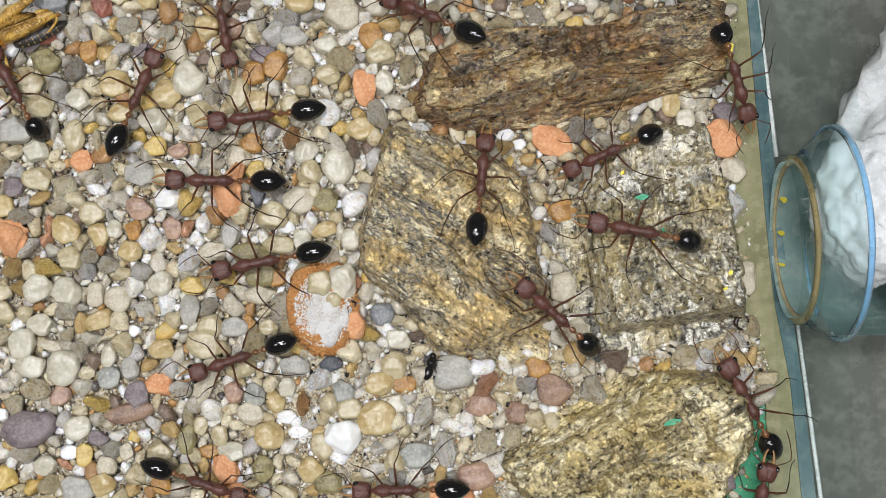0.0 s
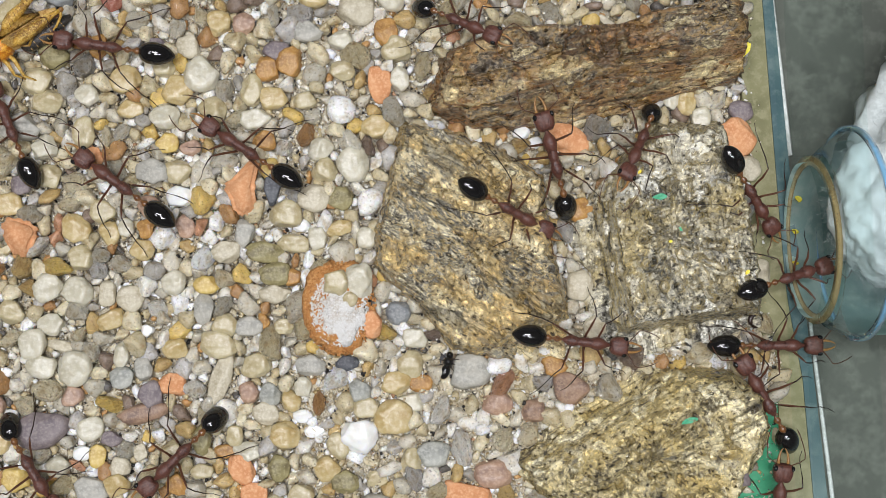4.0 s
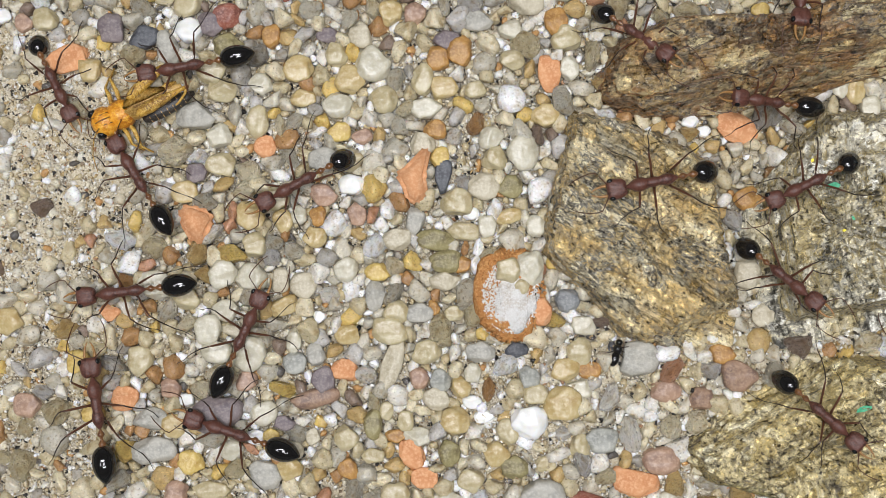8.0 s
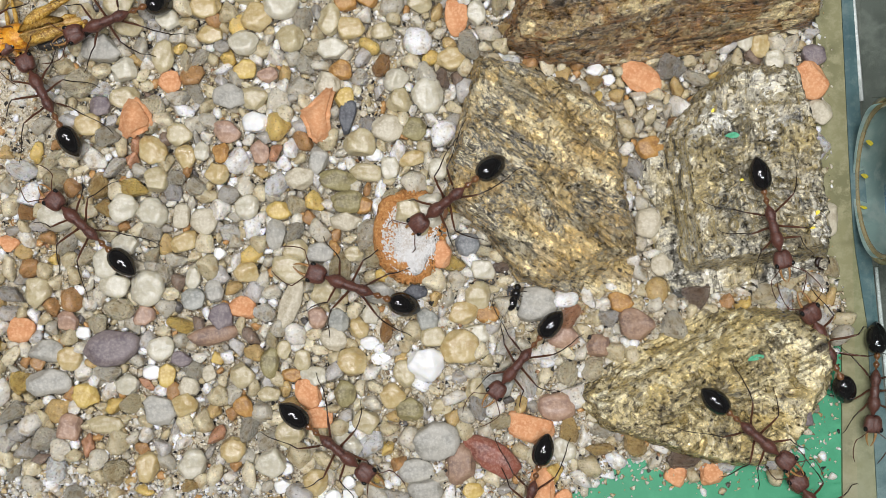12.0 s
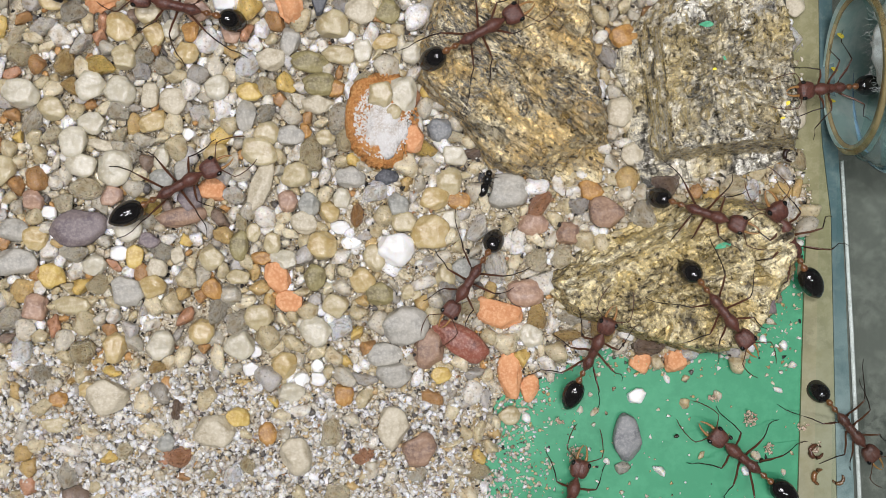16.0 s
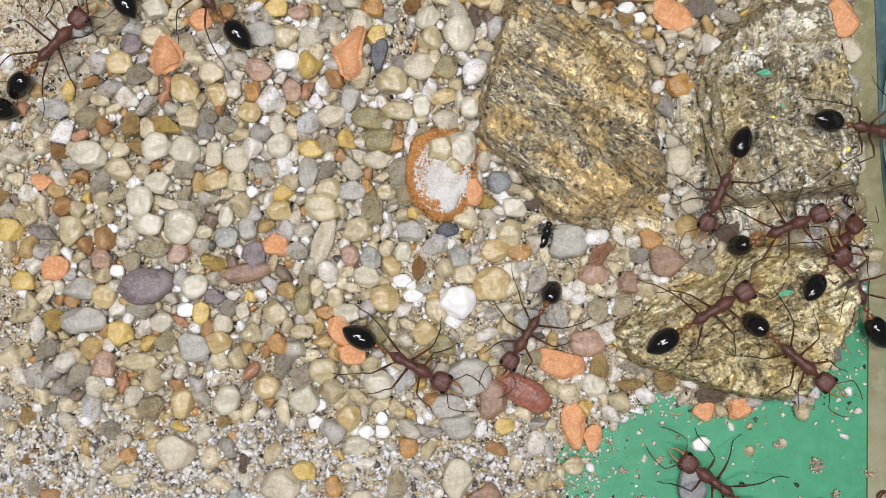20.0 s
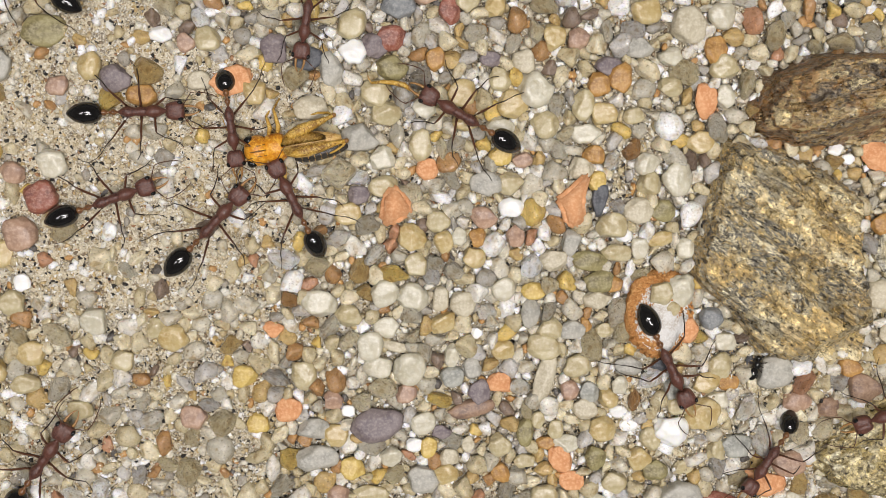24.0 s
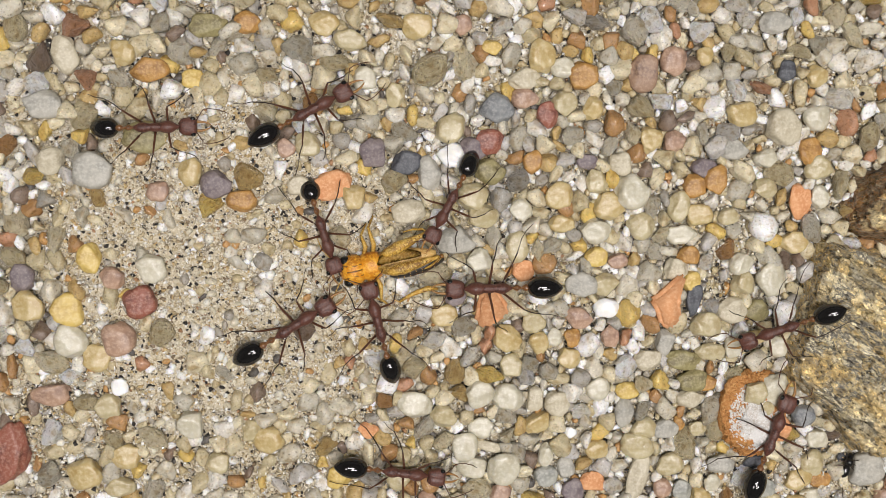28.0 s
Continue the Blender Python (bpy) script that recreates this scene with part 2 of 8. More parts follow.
GRAVEL_STOPS = [(0.0, (0.53, 0.46, 0.30)), (0.17, (0.58, 0.54, 0.44)), (0.31, (0.47, 0.44, 0.36)), (0.41, (0.66, 0.59, 0.42)), (0.55, (0.50, 0.36, 0.16)),
                (0.615, (0.72, 0.69, 0.62)), (0.72, (0.36, 0.34, 0.30)), (0.76, (0.40, 0.23, 0.10)), (0.80, (0.62, 0.45, 0.15)), (0.835, (0.50, 0.48, 0.45)),
                (0.89, (0.24, 0.18, 0.14)), (0.92, (0.46, 0.25, 0.15)), (0.94, (0.86, 0.86, 0.85))]
FINE_STOPS = [(0.0, (0.60, 0.55, 0.43)), (0.2, (0.78, 0.77, 0.72)), (0.36, (0.50, 0.42, 0.26)), (0.56, (0.70, 0.67, 0.58)), (0.72, (0.36, 0.33, 0.28)),
              (0.78, (0.52, 0.30, 0.12)), (0.83, (0.92, 0.92, 0.91)), (0.97, (0.12, 0.11, 0.10))]
GRAIN_STOPS = [(0.0, (0.62, 0.52, 0.34)), (0.21, (0.80, 0.74, 0.59)), (0.42, (0.54, 0.45, 0.30)), (0.53, (0.90, 0.89, 0.85)), (0.67, (0.30, 0.23, 0.15)),
               (0.74, (0.62, 0.46, 0.23)), (0.82, (0.03, 0.027, 0.025)), (0.93, (0.45, 0.26, 0.14)), (0.96, (0.90, 0.90, 0.88))]
GRIT_STOPS = [(0.0, (0.76, 0.74, 0.69)), (0.28, (0.64, 0.59, 0.49)), (0.52, (0.88, 0.88, 0.86)), (0.68, (0.48, 0.42, 0.33)), (0.82, (0.62, 0.47, 0.27)), (0.90, (0.13, 0.12, 0.11)), (0.96, (0.45, 0.40, 0.37))]
grit_mat = pebble_mix("white grit", GRIT_STOPS, 0.42, 1800)
gravel_mat = pebble_mix("river gravel", GRAVEL_STOPS)
fine_mat = pebble_mix("fine river gravel", FINE_STOPS, 0.45)
pebble_mat = pebble_mix("river pebble", GRAVEL_STOPS, grain=2.9, single=True)
grain_mat = pebble_mix("sand grains", GRAIN_STOPS, 0.5, 2600, clear=0.0)
sand_mat = speckled("damp pale sand", (0.60, 0.515, 0.35), (0.20, 0.165, 0.115), (0.84, 0.78, 0.65), 0.6, 1700, 1.0, 0.5)
STONE = {
    "terracotta": speckled("terracotta", (0.70, 0.335, 0.155), (0.61, 0.265, 0.115), (0.78, 0.44, 0.24), 0.72, 800, 0.35, 0.3),
    "ochre": speckled("ochre stone", (0.46, 0.24, 0.07), (0.30, 0.15, 0.05), (0.60, 0.38, 0.14), 0.4, fleck=0.62),
    "white": speckled("milk quartz", (0.86, 0.86, 0.83), (0.78, 0.77, 0.72), (0.90, 0.90, 0.88), 0.35, 500, 0.15, 0.5, 0.2, fleck=0.62),
    "cream": speckled("cream quartz", (0.58, 0.52, 0.38), (0.44, 0.38, 0.26), (0.70, 0.65, 0.52), 0.4, fleck=0.62),
    "brown": speckled("brown stone", (0.33, 0.21, 0.14), (0.20, 0.13, 0.10), (0.46, 0.32, 0.22), 0.45, fleck=0.62),
    "purple": speckled("purple grey stone", (0.22, 0.18, 0.18), (0.14, 0.11, 0.12), (0.33, 0.28, 0.26), 0.5, fleck=0.62),
    "grey": speckled("grey stone", (0.44, 0.42, 0.36), (0.31, 0.30, 0.26), (0.56, 0.54, 0.47), 0.45, fleck=0.62),
    "yellow": speckled("yellow quartz", (0.66, 0.48, 0.14), (0.50, 0.33, 0.09), (0.75, 0.60, 0.28), 0.35, fleck=0.62),
    "dark": speckled("dark slate stone", (0.085, 0.09, 0.10), (0.05, 0.05, 0.06), (0.16, 0.17, 0.18), 0.45, fleck=0.62),
    "honey": speckled("honey quartz", (0.54, 0.42, 0.20), (0.44, 0.31, 0.12), (0.64, 0.54, 0.33), 0.28, 600, 0.35, 0.6, 0.15, fleck=0.62),
    "tan": speckled("tan quartz", (0.51, 0.44, 0.26), (0.40, 0.32, 0.17), (0.61, 0.54, 0.37), 0.28, 600, 0.35, 0.6, 0.15, fleck=0.62),
    "pale": speckled("pale quartz", (0.58, 0.54, 0.41), (0.47, 0.43, 0.31), (0.69, 0.66, 0.56), 0.28, 600, 0.35, 0.6, 0.15, fleck=0.62),
    "rose": speckled("rosy brown stone", (0.44, 0.28, 0.19), (0.30, 0.19, 0.14), (0.58, 0.42, 0.31), 0.4, 700, 0.3, fleck=0.62),
    "blue": speckled("bluish grey stone", (0.37, 0.37, 0.32), (0.23, 0.235, 0.21), (0.51, 0.50, 0.44), 0.4, 700, 0.4, fleck=0.62),
    "olive": speckled("olive stone", (0.30, 0.26, 0.12), (0.16, 0.13, 0.06), (0.42, 0.37, 0.20), 0.45, fleck=0.62),
    "red": speckled("red jasper", (0.30, 0.10, 0.065), (0.17, 0.06, 0.045), (0.48, 0.27, 0.20), 0.4, fleck=0.62),
    "slate": speckled("layered slate", (0.25, 0.26, 0.26), (0.15, 0.16, 0.17), (0.36, 0.36, 0.34), 0.5, fleck=0.62),
}
rock_tan = schist("tan schist", (0.90, 0.80, 0.54), (0.70, 0.55, 0.27), (0.54, 0.37, 0.14), (0.34, 0.32, 0.26), (0.08, 0.072, 0.06), -33, 2.1, 0.52, 1.2, 4.2, 0.55)
rock_brown = schist("brown schist", (0.66, 0.56, 0.32), (0.36, 0.24, 0.095), (0.28, 0.125, 0.038), (0.25, 0.205, 0.14), (0.06, 0.045, 0.03), 10, 1.45, 0.64, 1.5, 5.0, 0.45)
rock_green = schist("lichen pale schist", (0.97, 0.95, 0.86), (0.72, 0.66, 0.49), (0.40, 0.31, 0.12), (0.35, 0.33, 0.265), (0.035, 0.033, 0.026), 100, 1.0, 0.50, 2.6, 4.2, 0.22, 0.1)
rock_gold = schist("golden schist", (0.97, 0.91, 0.67), (0.72, 0.61, 0.34), (0.50, 0.38, 0.14), (0.40, 0.34, 0.19), (0.07, 0.052, 0.03), 32, 1.15, 0.56, 2.2, 3.6, 0.35)
green_mat = speckled("green painted board", (0.030, 0.29, 0.135), (0.026, 0.25, 0.115), (0.045, 0.33, 0.16), 0.5, 120, 0.08)
table_mat = speckled("mottled grey table", (0.135, 0.14, 0.118), (0.085, 0.09, 0.075), (0.19, 0.195, 0.165), 0.8, 130, 0.2, 0.2)
# unseen room surfaces, kept grey to hold down bounced fill light
plaster_mat = speckled("dim grey plaster", (0.42, 0.42, 0.41), (0.38, 0.38, 0.37), (0.46, 0.46, 0.45), 0.9, 12, 0.05)
acrylic_mat = clear("clear acrylic", (0.90, 0.95, 0.94), 0.004, 0.06, 0.0, (0.5, 0.53, 0.48))
ledge_mat = speckled("dusty silicone ledge", (0.25, 0.24, 0.125), (0.18, 0.175, 0.09), (0.31, 0.295, 0.17), 0.7, 260, 0.3, 0.2)
teal_mat = speckled("teal glued seam", (0.075, 0.135, 0.14), (0.05, 0.10, 0.11), (0.13, 0.19, 0.185), 0.5, 160, 0.2, 0.2)
dusted(ledge_mat, (0.35, 0.345, 0.235), -24, -60)
dusted(teal_mat, (0.27, 0.34, 0.33), -22, -56)
rim_mat = speckled("chalky white edge", (0.72, 0.73, 0.68), (0.50, 0.52, 0.48), (0.85, 0.85, 0.82), 0.5, 500, 0.3)
blue_mat = clear("blue tinted clear plastic", (0.55, 0.78, 0.94), 0.15, 0.05, 0.36, (0.34, 0.58, 0.80))
hole_mat = clear("amber glue", (0.90, 0.76, 0.54), 0.05, 0.15, 0.46, (0.44, 0.34, 0.18))
tube_mat = clear("clear tube", (0.90, 0.96, 0.97), 0.04, 0.05, 0.05, (0.7, 0.74, 0.74))
liner_mat = speckled("plain teal plastic", (0.33, 0.47, 0.43), (0.25, 0.38, 0.355), (0.42, 0.53, 0.48), 0.35, 160, 0.2)
cotton_mat = speckled("cotton wool", (0.72, 0.73, 0.71), (0.58, 0.60, 0.59), (0.80, 0.81, 0.80), 0.95, 420, 0.6, 0.1)
crust_mat = speckled("orange crust", (0.52, 0.22, 0.06), (0.36, 0.15, 0.04), (0.68, 0.38, 0.14), 0.6, 1100, 0.9)
crumb_mat = speckled("white crystals", (0.82, 0.80, 0.76), (0.66, 0.60, 0.52), (0.90, 0.89, 0.86), 0.5, 1500, 1.0)
crumb_sand = speckled("pinkish sand crumb", (0.62, 0.46, 0.33), (0.42, 0.29, 0.20), (0.78, 0.66, 0.53), 0.6, 900, 0.6)
paint_yellow = speckled("yellow paint", (0.85, 0.72, 0.02), (0.78, 0.62, 0.02), (0.90, 0.80, 0.10), 0.4)
paint_green = speckled("green paint fleck", (0.04, 0.36, 0.17), (0.03, 0.30, 0.14), (0.10, 0.45, 0.25), 0.5)
ant_red = speckled("red brown ant shell", (0.100, 0.037, 0.025), (0.046, 0.018, 0.014), (0.150, 0.060, 0.043), 0.38, 1500, 0.4, 0.5)
ant_amber = speckled("amber brown ant shell", (0.19, 0.080, 0.025), (0.09, 0.034, 0.014), (0.25, 0.12, 0.045), 0.28, 1300, 0.12, 0.7)
ant_thigh = speckled("brown ant thigh shell", (0.085, 0.034, 0.018), (0.042, 0.018, 0.012), (0.13, 0.056, 0.028), 0.28, 2500, 0.1)
ant_leg = speckled("dark ant leg shell", (0.022, 0.012, 0.009), (0.014, 0.009, 0.007), (0.042, 0.022, 0.014), 0.32, 2500, 0.1)
ant_black = speckled("black ant shell", (0.009, 0.0085, 0.0085), (0.007, 0.0065, 0.0065), (0.013, 0.012, 0.011), 0.07, 1500, 0.02, 0.7)
ant_eye = speckled("black ant eye", (0.008, 0.008, 0.008), (0.006, 0.006, 0.006), (0.012, 0.012, 0.012), 0.15)
ant_jaw = speckled("amber ant jaw", (0.33, 0.17, 0.05), (0.22, 0.10, 0.035), (0.42, 0.24, 0.09), 0.35, 2500, 0.1)
prey_orange = speckled("orange insect shell", (0.70, 0.27, 0.018), (0.36, 0.10, 0.010), (0.86, 0.46, 0.06), 0.30, 700, 0.5)
prey_pale = speckled("pale insect skin", (0.60, 0.36, 0.10), (0.36, 0.17, 0.03), (0.74, 0.54, 0.24), 0.4, 2200, 0.4)
prey_brown = speckled("brown insect ridge", (0.22, 0.10, 0.02), (0.14, 0.06, 0.015), (0.30, 0.15, 0.04), 0.4)
prey_amber = speckled("amber insect leg", (0.50, 0.27, 0.035), (0.20, 0.09, 0.015), (0.72, 0.50, 0.14), 0.4, 1300, 0.5)
prey_black = speckled("black striped insect belly", (0.02, 0.018, 0.016), (0.012, 0.011, 0.01), (0.07, 0.06, 0.05), 0.3, 1400, 0.3)


# ---- helpers of this scene ----
def linked(name, bm, mat, parent=None, label="", smooth=True):
    me = bpy.data.meshes.new(name)
    bm.to_mesh(me)
    bm.free()
    me.materials.append(mat)
    if smooth:
        me.shade_smooth()
    ob = new(name, me)
    if parent:
        ob.parent = parent
    if label:
        ob["label"] = label
    return ob


def part(name, bm, mat, parent, label="", smooth=True):
    return linked(name, bm, mat, parent, label, smooth)


def box(bm, x0, x1, y0, y1, z0, z1):
    v = [bm.verts.new((x * M, y * M, z * M)) for x, y, z in product((x0, x1), (y0, y1), (z0, z1))]
    for f in ((0, 1, 3, 2), (4, 6, 7, 5), (0, 4, 5, 1), (2, 3, 7, 6), (0, 2, 6, 4), (1, 5, 7, 3)):
        bm.faces.new([v[i] for i in f])
    return v


def boxed(name, dims, mat, parent=None, label="", bevel=0.0):
    bm = bmesh.new()
    box(bm, *dims)
    if bevel:
        bmesh.ops.bevel(bm, geom=bm.edges[:], offset=bevel * M, segments=2, affect="EDGES")
    return linked(name, bm, mat, parent, label, False)


def rope(bm, points, radii, sides=6):
    """A round limb along points, with a radius at each; closed at both ends."""
    pts = [Vector(p) * M for p in points]
    rings = []
    for i, p in enumerate(pts):
        d = (pts[min(i + 1, len(pts) - 1)] - pts[max(i - 1, 0)]).normalized()
        u = d.orthogonal().normalized()
        w = d.cross(u)
        rings.append([bm.verts.new(p + radii[i] * M * (math.cos(a) * u + math.sin(a) * w)) for a in [2 * math.pi * k / sides for k in range(sides)]])
    for a, b in zip(rings, rings[1:]):
        for k in range(sides):
            bm.faces.new((a[k], a[(k + 1) % sides], b[(k + 1) % sides], b[k]))
    bm.faces.new(rings[0][::-1])
    bm.faces.new(rings[-1])


def lathe(bm, profile, squash=1.0, sides=20, bend=0.0):
    """A body along x: (x, radius) rings, flattened in z by squash, closed at the ends."""
    rings = []
    for x, r in profile:
        rings.append([bm.verts.new((x * M, r * math.cos(a) * M, (r * squash * math.sin(a) + bend * x * x) * M)) for a in [2 * math.pi * k / sides for k in range(sides)]])
    for a, b in zip(rings, rings[1:]):
        for k in range(sides):
            bm.faces.new((a[k], b[k], b[(k + 1) % sides], a[(k + 1) % sides]))
    bm.faces.new(rings[0])
    bm.faces.new(rings[-1][::-1])


def moved(bm, m):
    bmesh.ops.transform(bm, matrix=m, verts=bm.verts[:])
    return bm


def ball(bm, x, y, z, rx, ry, rz, segments=12):
    bmesh.ops.create_uvsphere(bm, u_segments=segments, v_segments=max(6, segments // 2 + 2), radius=1.0,
                              matrix=Matrix.Translation((x * M, y * M, z * M)) @ Matrix.Diagonal((rx * M, ry * M, rz * M, 1)))


# ---- unseen plain room added round the tank, and the table ----
def room():
    for name, dims in (("wall_west", (-1600, -1580, -1500, 1500, -760, 1700)), ("wall_east", (1580, 1600, -1500, 1500, -760, 1700)),
                       ("wall_north", (-1580, 1580, 1480, 1500, -760, 1700)), ("wall_south", (-1580, 1580, -1500, -1480, -760, 1700)),
                       ("ceiling", (-1600, 1600, -1500, 1500, 1700, 1720)), ("floor", (-1600, 1600, -1500, 1500, -780, -760))):
        tagged(boxed(name, dims, plaster_mat), "unseen grey plaster room surface added to close the place", "room", kind="structure")
    top = tagged(new("table"), "mottled grey table under the clear tank", "table")
    boxed("tabletop", (-500, 520, -420, 420, -40, -12), table_mat, top)
    for x, y in product((-470, 430), (-390, 340)):
        boxed("leg", (x, x + 50, y, y + 50, -760, -40), table_mat, top)


room()


# ---- ground ----
def green_amount(x, y):
    """1 on the bare green board in the corner of the tank, 0 on the gravel, soft between."""
    edge = -44.5 - 2.0 * math.sin(x * 0.35) - 0.22 * max(0.0, 50 - x)
    if x > 74:
        edge = max(edge, -44.5 + (x - 74) * 5.5)
    left = 34 - 0.22 * (-46 - y) + 1.5 * math.sin(y * 0.6)
    return max(0.0, min(1.0, (edge - y) / 3.0)) * max(0.0, min(1.0, (x - left) / 3.0)) * (1.0 if y < -24 else 0.0)


def bank_edge(y):
    """How far east the gravel reaches, against the tank's ledge."""
    return 83.2 - 0.045 * y - 3.4 * max(0.0, min(1.0, (y + 20) / 14))


def sand_patch(x, y):
    """How far the sand lies bare, 0 to 1."""
    n = noise.noise(Vector((x * 0.06, y * 0.06, 3.0))) * 0.35 + noise.noise(Vector((x * 0.2, y * 0.2, 9.0))) * 0.25
    a = max(0.0, min(1.0, (1.10 - math.hypot((x + 80) / 31, (y - 18) / 33) + n) / 0.35))
    half = max(0.0, min(0.85, (-45 - y) / 12 + 1.2 * n)) if x < 26 else 0.0
    side = max(0.0, min(0.5, (-52 - x) / 14 + n)) if y < 0 else 0.0
    return max(a, half, side, max(0.0, min(0.4, 0.1 + n)))


def sand_height(x, y):
    low = -2.8 + 1.6 * max(0.0, min(1.0, x / 15)) * max(0.0, min(1.0, (-8 - y) / 10))
    h = low + (0.4 - low) * sand_patch(x, y) + 0.35 * noise.noise(Vector((x * 0.12, y * 0.12, 0.0))) + 0.18 * noise.noise(Vector((x * 0.5, y * 0.5, 4.0)))
    return h - 2.6 * green_amount(x, y)


def sand_floor():
    step = 1.6
    xs, ys = np.arange(-190, 88.5, step), np.arange(-130, 150.5, step)
    co = np.array([(min(x, bank_edge(y) + 0.6) * M, y * M, sand_height(x, y) * M) for y in ys for x in xs])
    w = len(xs)
    faces = [(j * w + i, j * w + i + 1, (j + 1) * w + i + 1, (j + 1) * w + i) for j in range(len(ys) - 1) for i in range(w - 1)]
    me = bpy.data.meshes.new("ground")
    me.from_pydata(co.tolist(), [], faces)
    me.materials.append(sand_mat)
    me.shade_smooth()
    return tagged(new("ground", me), "pale damp sand bed of the tank with dark specks", "sand", kind="structure")


GROUND = sand_floor()

# ---- the four rocks: corners in plan, top height, layers ----
ROCKS = []


def rock(label, corners, top, slope, seed, mat, grainway, cuts=(), pits=0.5, blocks=0.45):
    cx = sum(c[0] for c in corners) / len(corners)
    cy = sum(c[1] for c in corners) / len(corners)
    corners = [(x - cx, y - cy) for x, y in corners]
    n = 300

    def reach(a):
        best = 1.0
        d = (math.cos(a), math.sin(a))
        for (x0, y0), (x1, y1) in zip(corners, corners[1:] + corners[:1]):
            ex, ey = x1 - x0, y1 - y0
            det = d[0] * -ey + d[1] * ex
            if abs(det) < 1e-9:
                continue
            r = (x0 * -ey + y0 * ex) / det
            s = (d[0] * y0 - d[1] * x0) / det
            if r > 0 and -1e-6 <= s <= 1 + 1e-6:
                best = max(best, r)
        return best

    rim = [reach(2 * math.pi * k / n) for k in range(n)]
    rim = [0.25 * rim[k - 1] + 0.5 * rim[k] + 0.25 * rim[(k + 1) % n] for k in range(n)]
    rim = [r * (1 + 0.025 * noise.noise(Vector((k * 0.13, seed, 0))) + 0.018 * noise.noise(Vector((k * 0.45, seed, 5)))) for k, r in enumerate(rim)]
    levels = [(1.07, -4.0), (1.05, -1.2), (1.025, 0.08), (1.012, 0.2), (1.0, 0.32), (0.99, 0.44), (0.978, 0.55), (0.966, 0.64), (0.952, 0.72), (0.936, 0.79), (0.918, 0.85), (0.90, 0.89), (0.88, 0.92)]
    levels += [(0.862 - 0.018 * k, 0.935 + 0.0009 * k) for k in range(47)]
    cu, su = math.cos(radians(grainway)), math.sin(radians(grainway))
    bm = bmesh.new()
    rings = []
    for s, h in levels:
        ring = []
        for k in range(n):
            a = 2 * math.pi * k / n
            x, y = rim[k] * s * math.cos(a), rim[k] * s * math.sin(a)
            p = Vector((x * 0.13, y * 0.13, seed))
            u, w = cu * x + su * y, cu * y - su * x
            layer = 0.22 * w + 1.9 * noise.noise(Vector((u * 0.06, w * 0.12, seed + 5)))
            ridge = 1.5 * (layer - math.floor(layer)) * max(0.0, noise.noise(Vector((u * 0.07, w * 0.07, seed + 9))) + 0.15)
            facet = 1.3 * noise.cell(Vector((u * 0.16 + noise.noise(p * 4), w * 0.24 + noise.noise(p * 5), seed)))
            rough = noise.noise(p) * 1.5 + noise.noise(p * 2.3) * 1.1 - abs(noise.noise(p * 4.7)) * 1.6 + noise.noise(p * 9.0) * 0.6 + noise.noise(p * 19.0) * 0.2
            pit = max(0.0, noise.noise(p * 3.6 + Vector((0, 0, 40))) - 0.18) * 4.0 + max(0.0, noise.noise(p * 8.0 + Vector((0, 0, 60))) - 0.2) * 2.0
            rough -= pit * pits
            z = h * top * (1 + slope[0] * x + slope[1] * y) if h > 0 else h
            calm = 1.0
            for way, off, steep in cuts:
                face = 1.0 + steep * (off - x * math.cos(radians(way)) - y * math.sin(radians(way)) + 0.5 * noise.noise(p * 3.1))
                if h > 0 and face < z:
                    z, calm = max(0.3, face), 0.35
            if h > 0.2:
                z += (rough + ridge + facet * blocks - 0.2) * min(1.0, h) * calm
            push = 1 + (0.04 * noise.noise(Vector((x * 0.5, y * 0.5, z * 0.9 + seed))) + 0.03 * noise.noise(Vector((x * 0.3, y * 0.3, z * 2.6 + seed))) if s > 0.8 else 0)
            ring.append(bm.verts.new((x * push * M, y * push * M, z * M)))
        rings.append(ring)
    mid = bm.verts.new((0, 0, rings[-1][0].co.z))
    for a, b in zip(rings, rings[1:]):
        for k in range(n):
            bm.faces.new((a[k], a[(k + 1) % n], b[(k + 1) % n], b[k]))
    for k in range(n):
        bm.faces.new((rings[-1][k], rings[-1][(k + 1) % n], mid))
    bm.faces.new(rings[0][::-1])
    ob = linked("rock", bm, mat)
    ob.location = (cx * M, cy * M, 0)
    tagged(ob, label, "rock", "rocks on the gravel")
    ROCKS.append((cx, cy, rim, top, slope))
    return ob


rock("tan and grey layered schist rock on the gravel",
     [(21.4, 21.9), (27.9, 21.5), (38.2, 17.5), (43.8, 13.4), (45.4, 3.3), (47.8, -6.9), (47.5, -15.3), (38.7, -16.3), (29.3, -14.1), (24.1, -7.3), (17.6, -1.8), (16.9, 2.8), (18.8, 12.1)],
     6.5, (0.006, 0.0), 1.0, rock_tan, -33, ((-150, 15.0, 2.0), (-60, 18.5, 1.5)), 0.5, 0.6)
rock("green and pale pitted schist rock with yellow flecks",
     [(51.3, 8.9), (57.8, 16.5), (63.3, 22.1), (73.6, 22.3), (75.6, 15.8), (77.6, 7.5), (79.1, -0.9), (79.7, -10.2), (73.1, -13.1), (55.4, -15.8), (52.1, -9.6), (52.9, -2.2), (49.6, 2.4)],
     7.5, (0.012, 0.0), 12.0, rock_green, 78, ((190, 10.8, 1.9), (148, 14.0, 1.6), (277, 14.3, 3.0)), 1.2, 0.9)
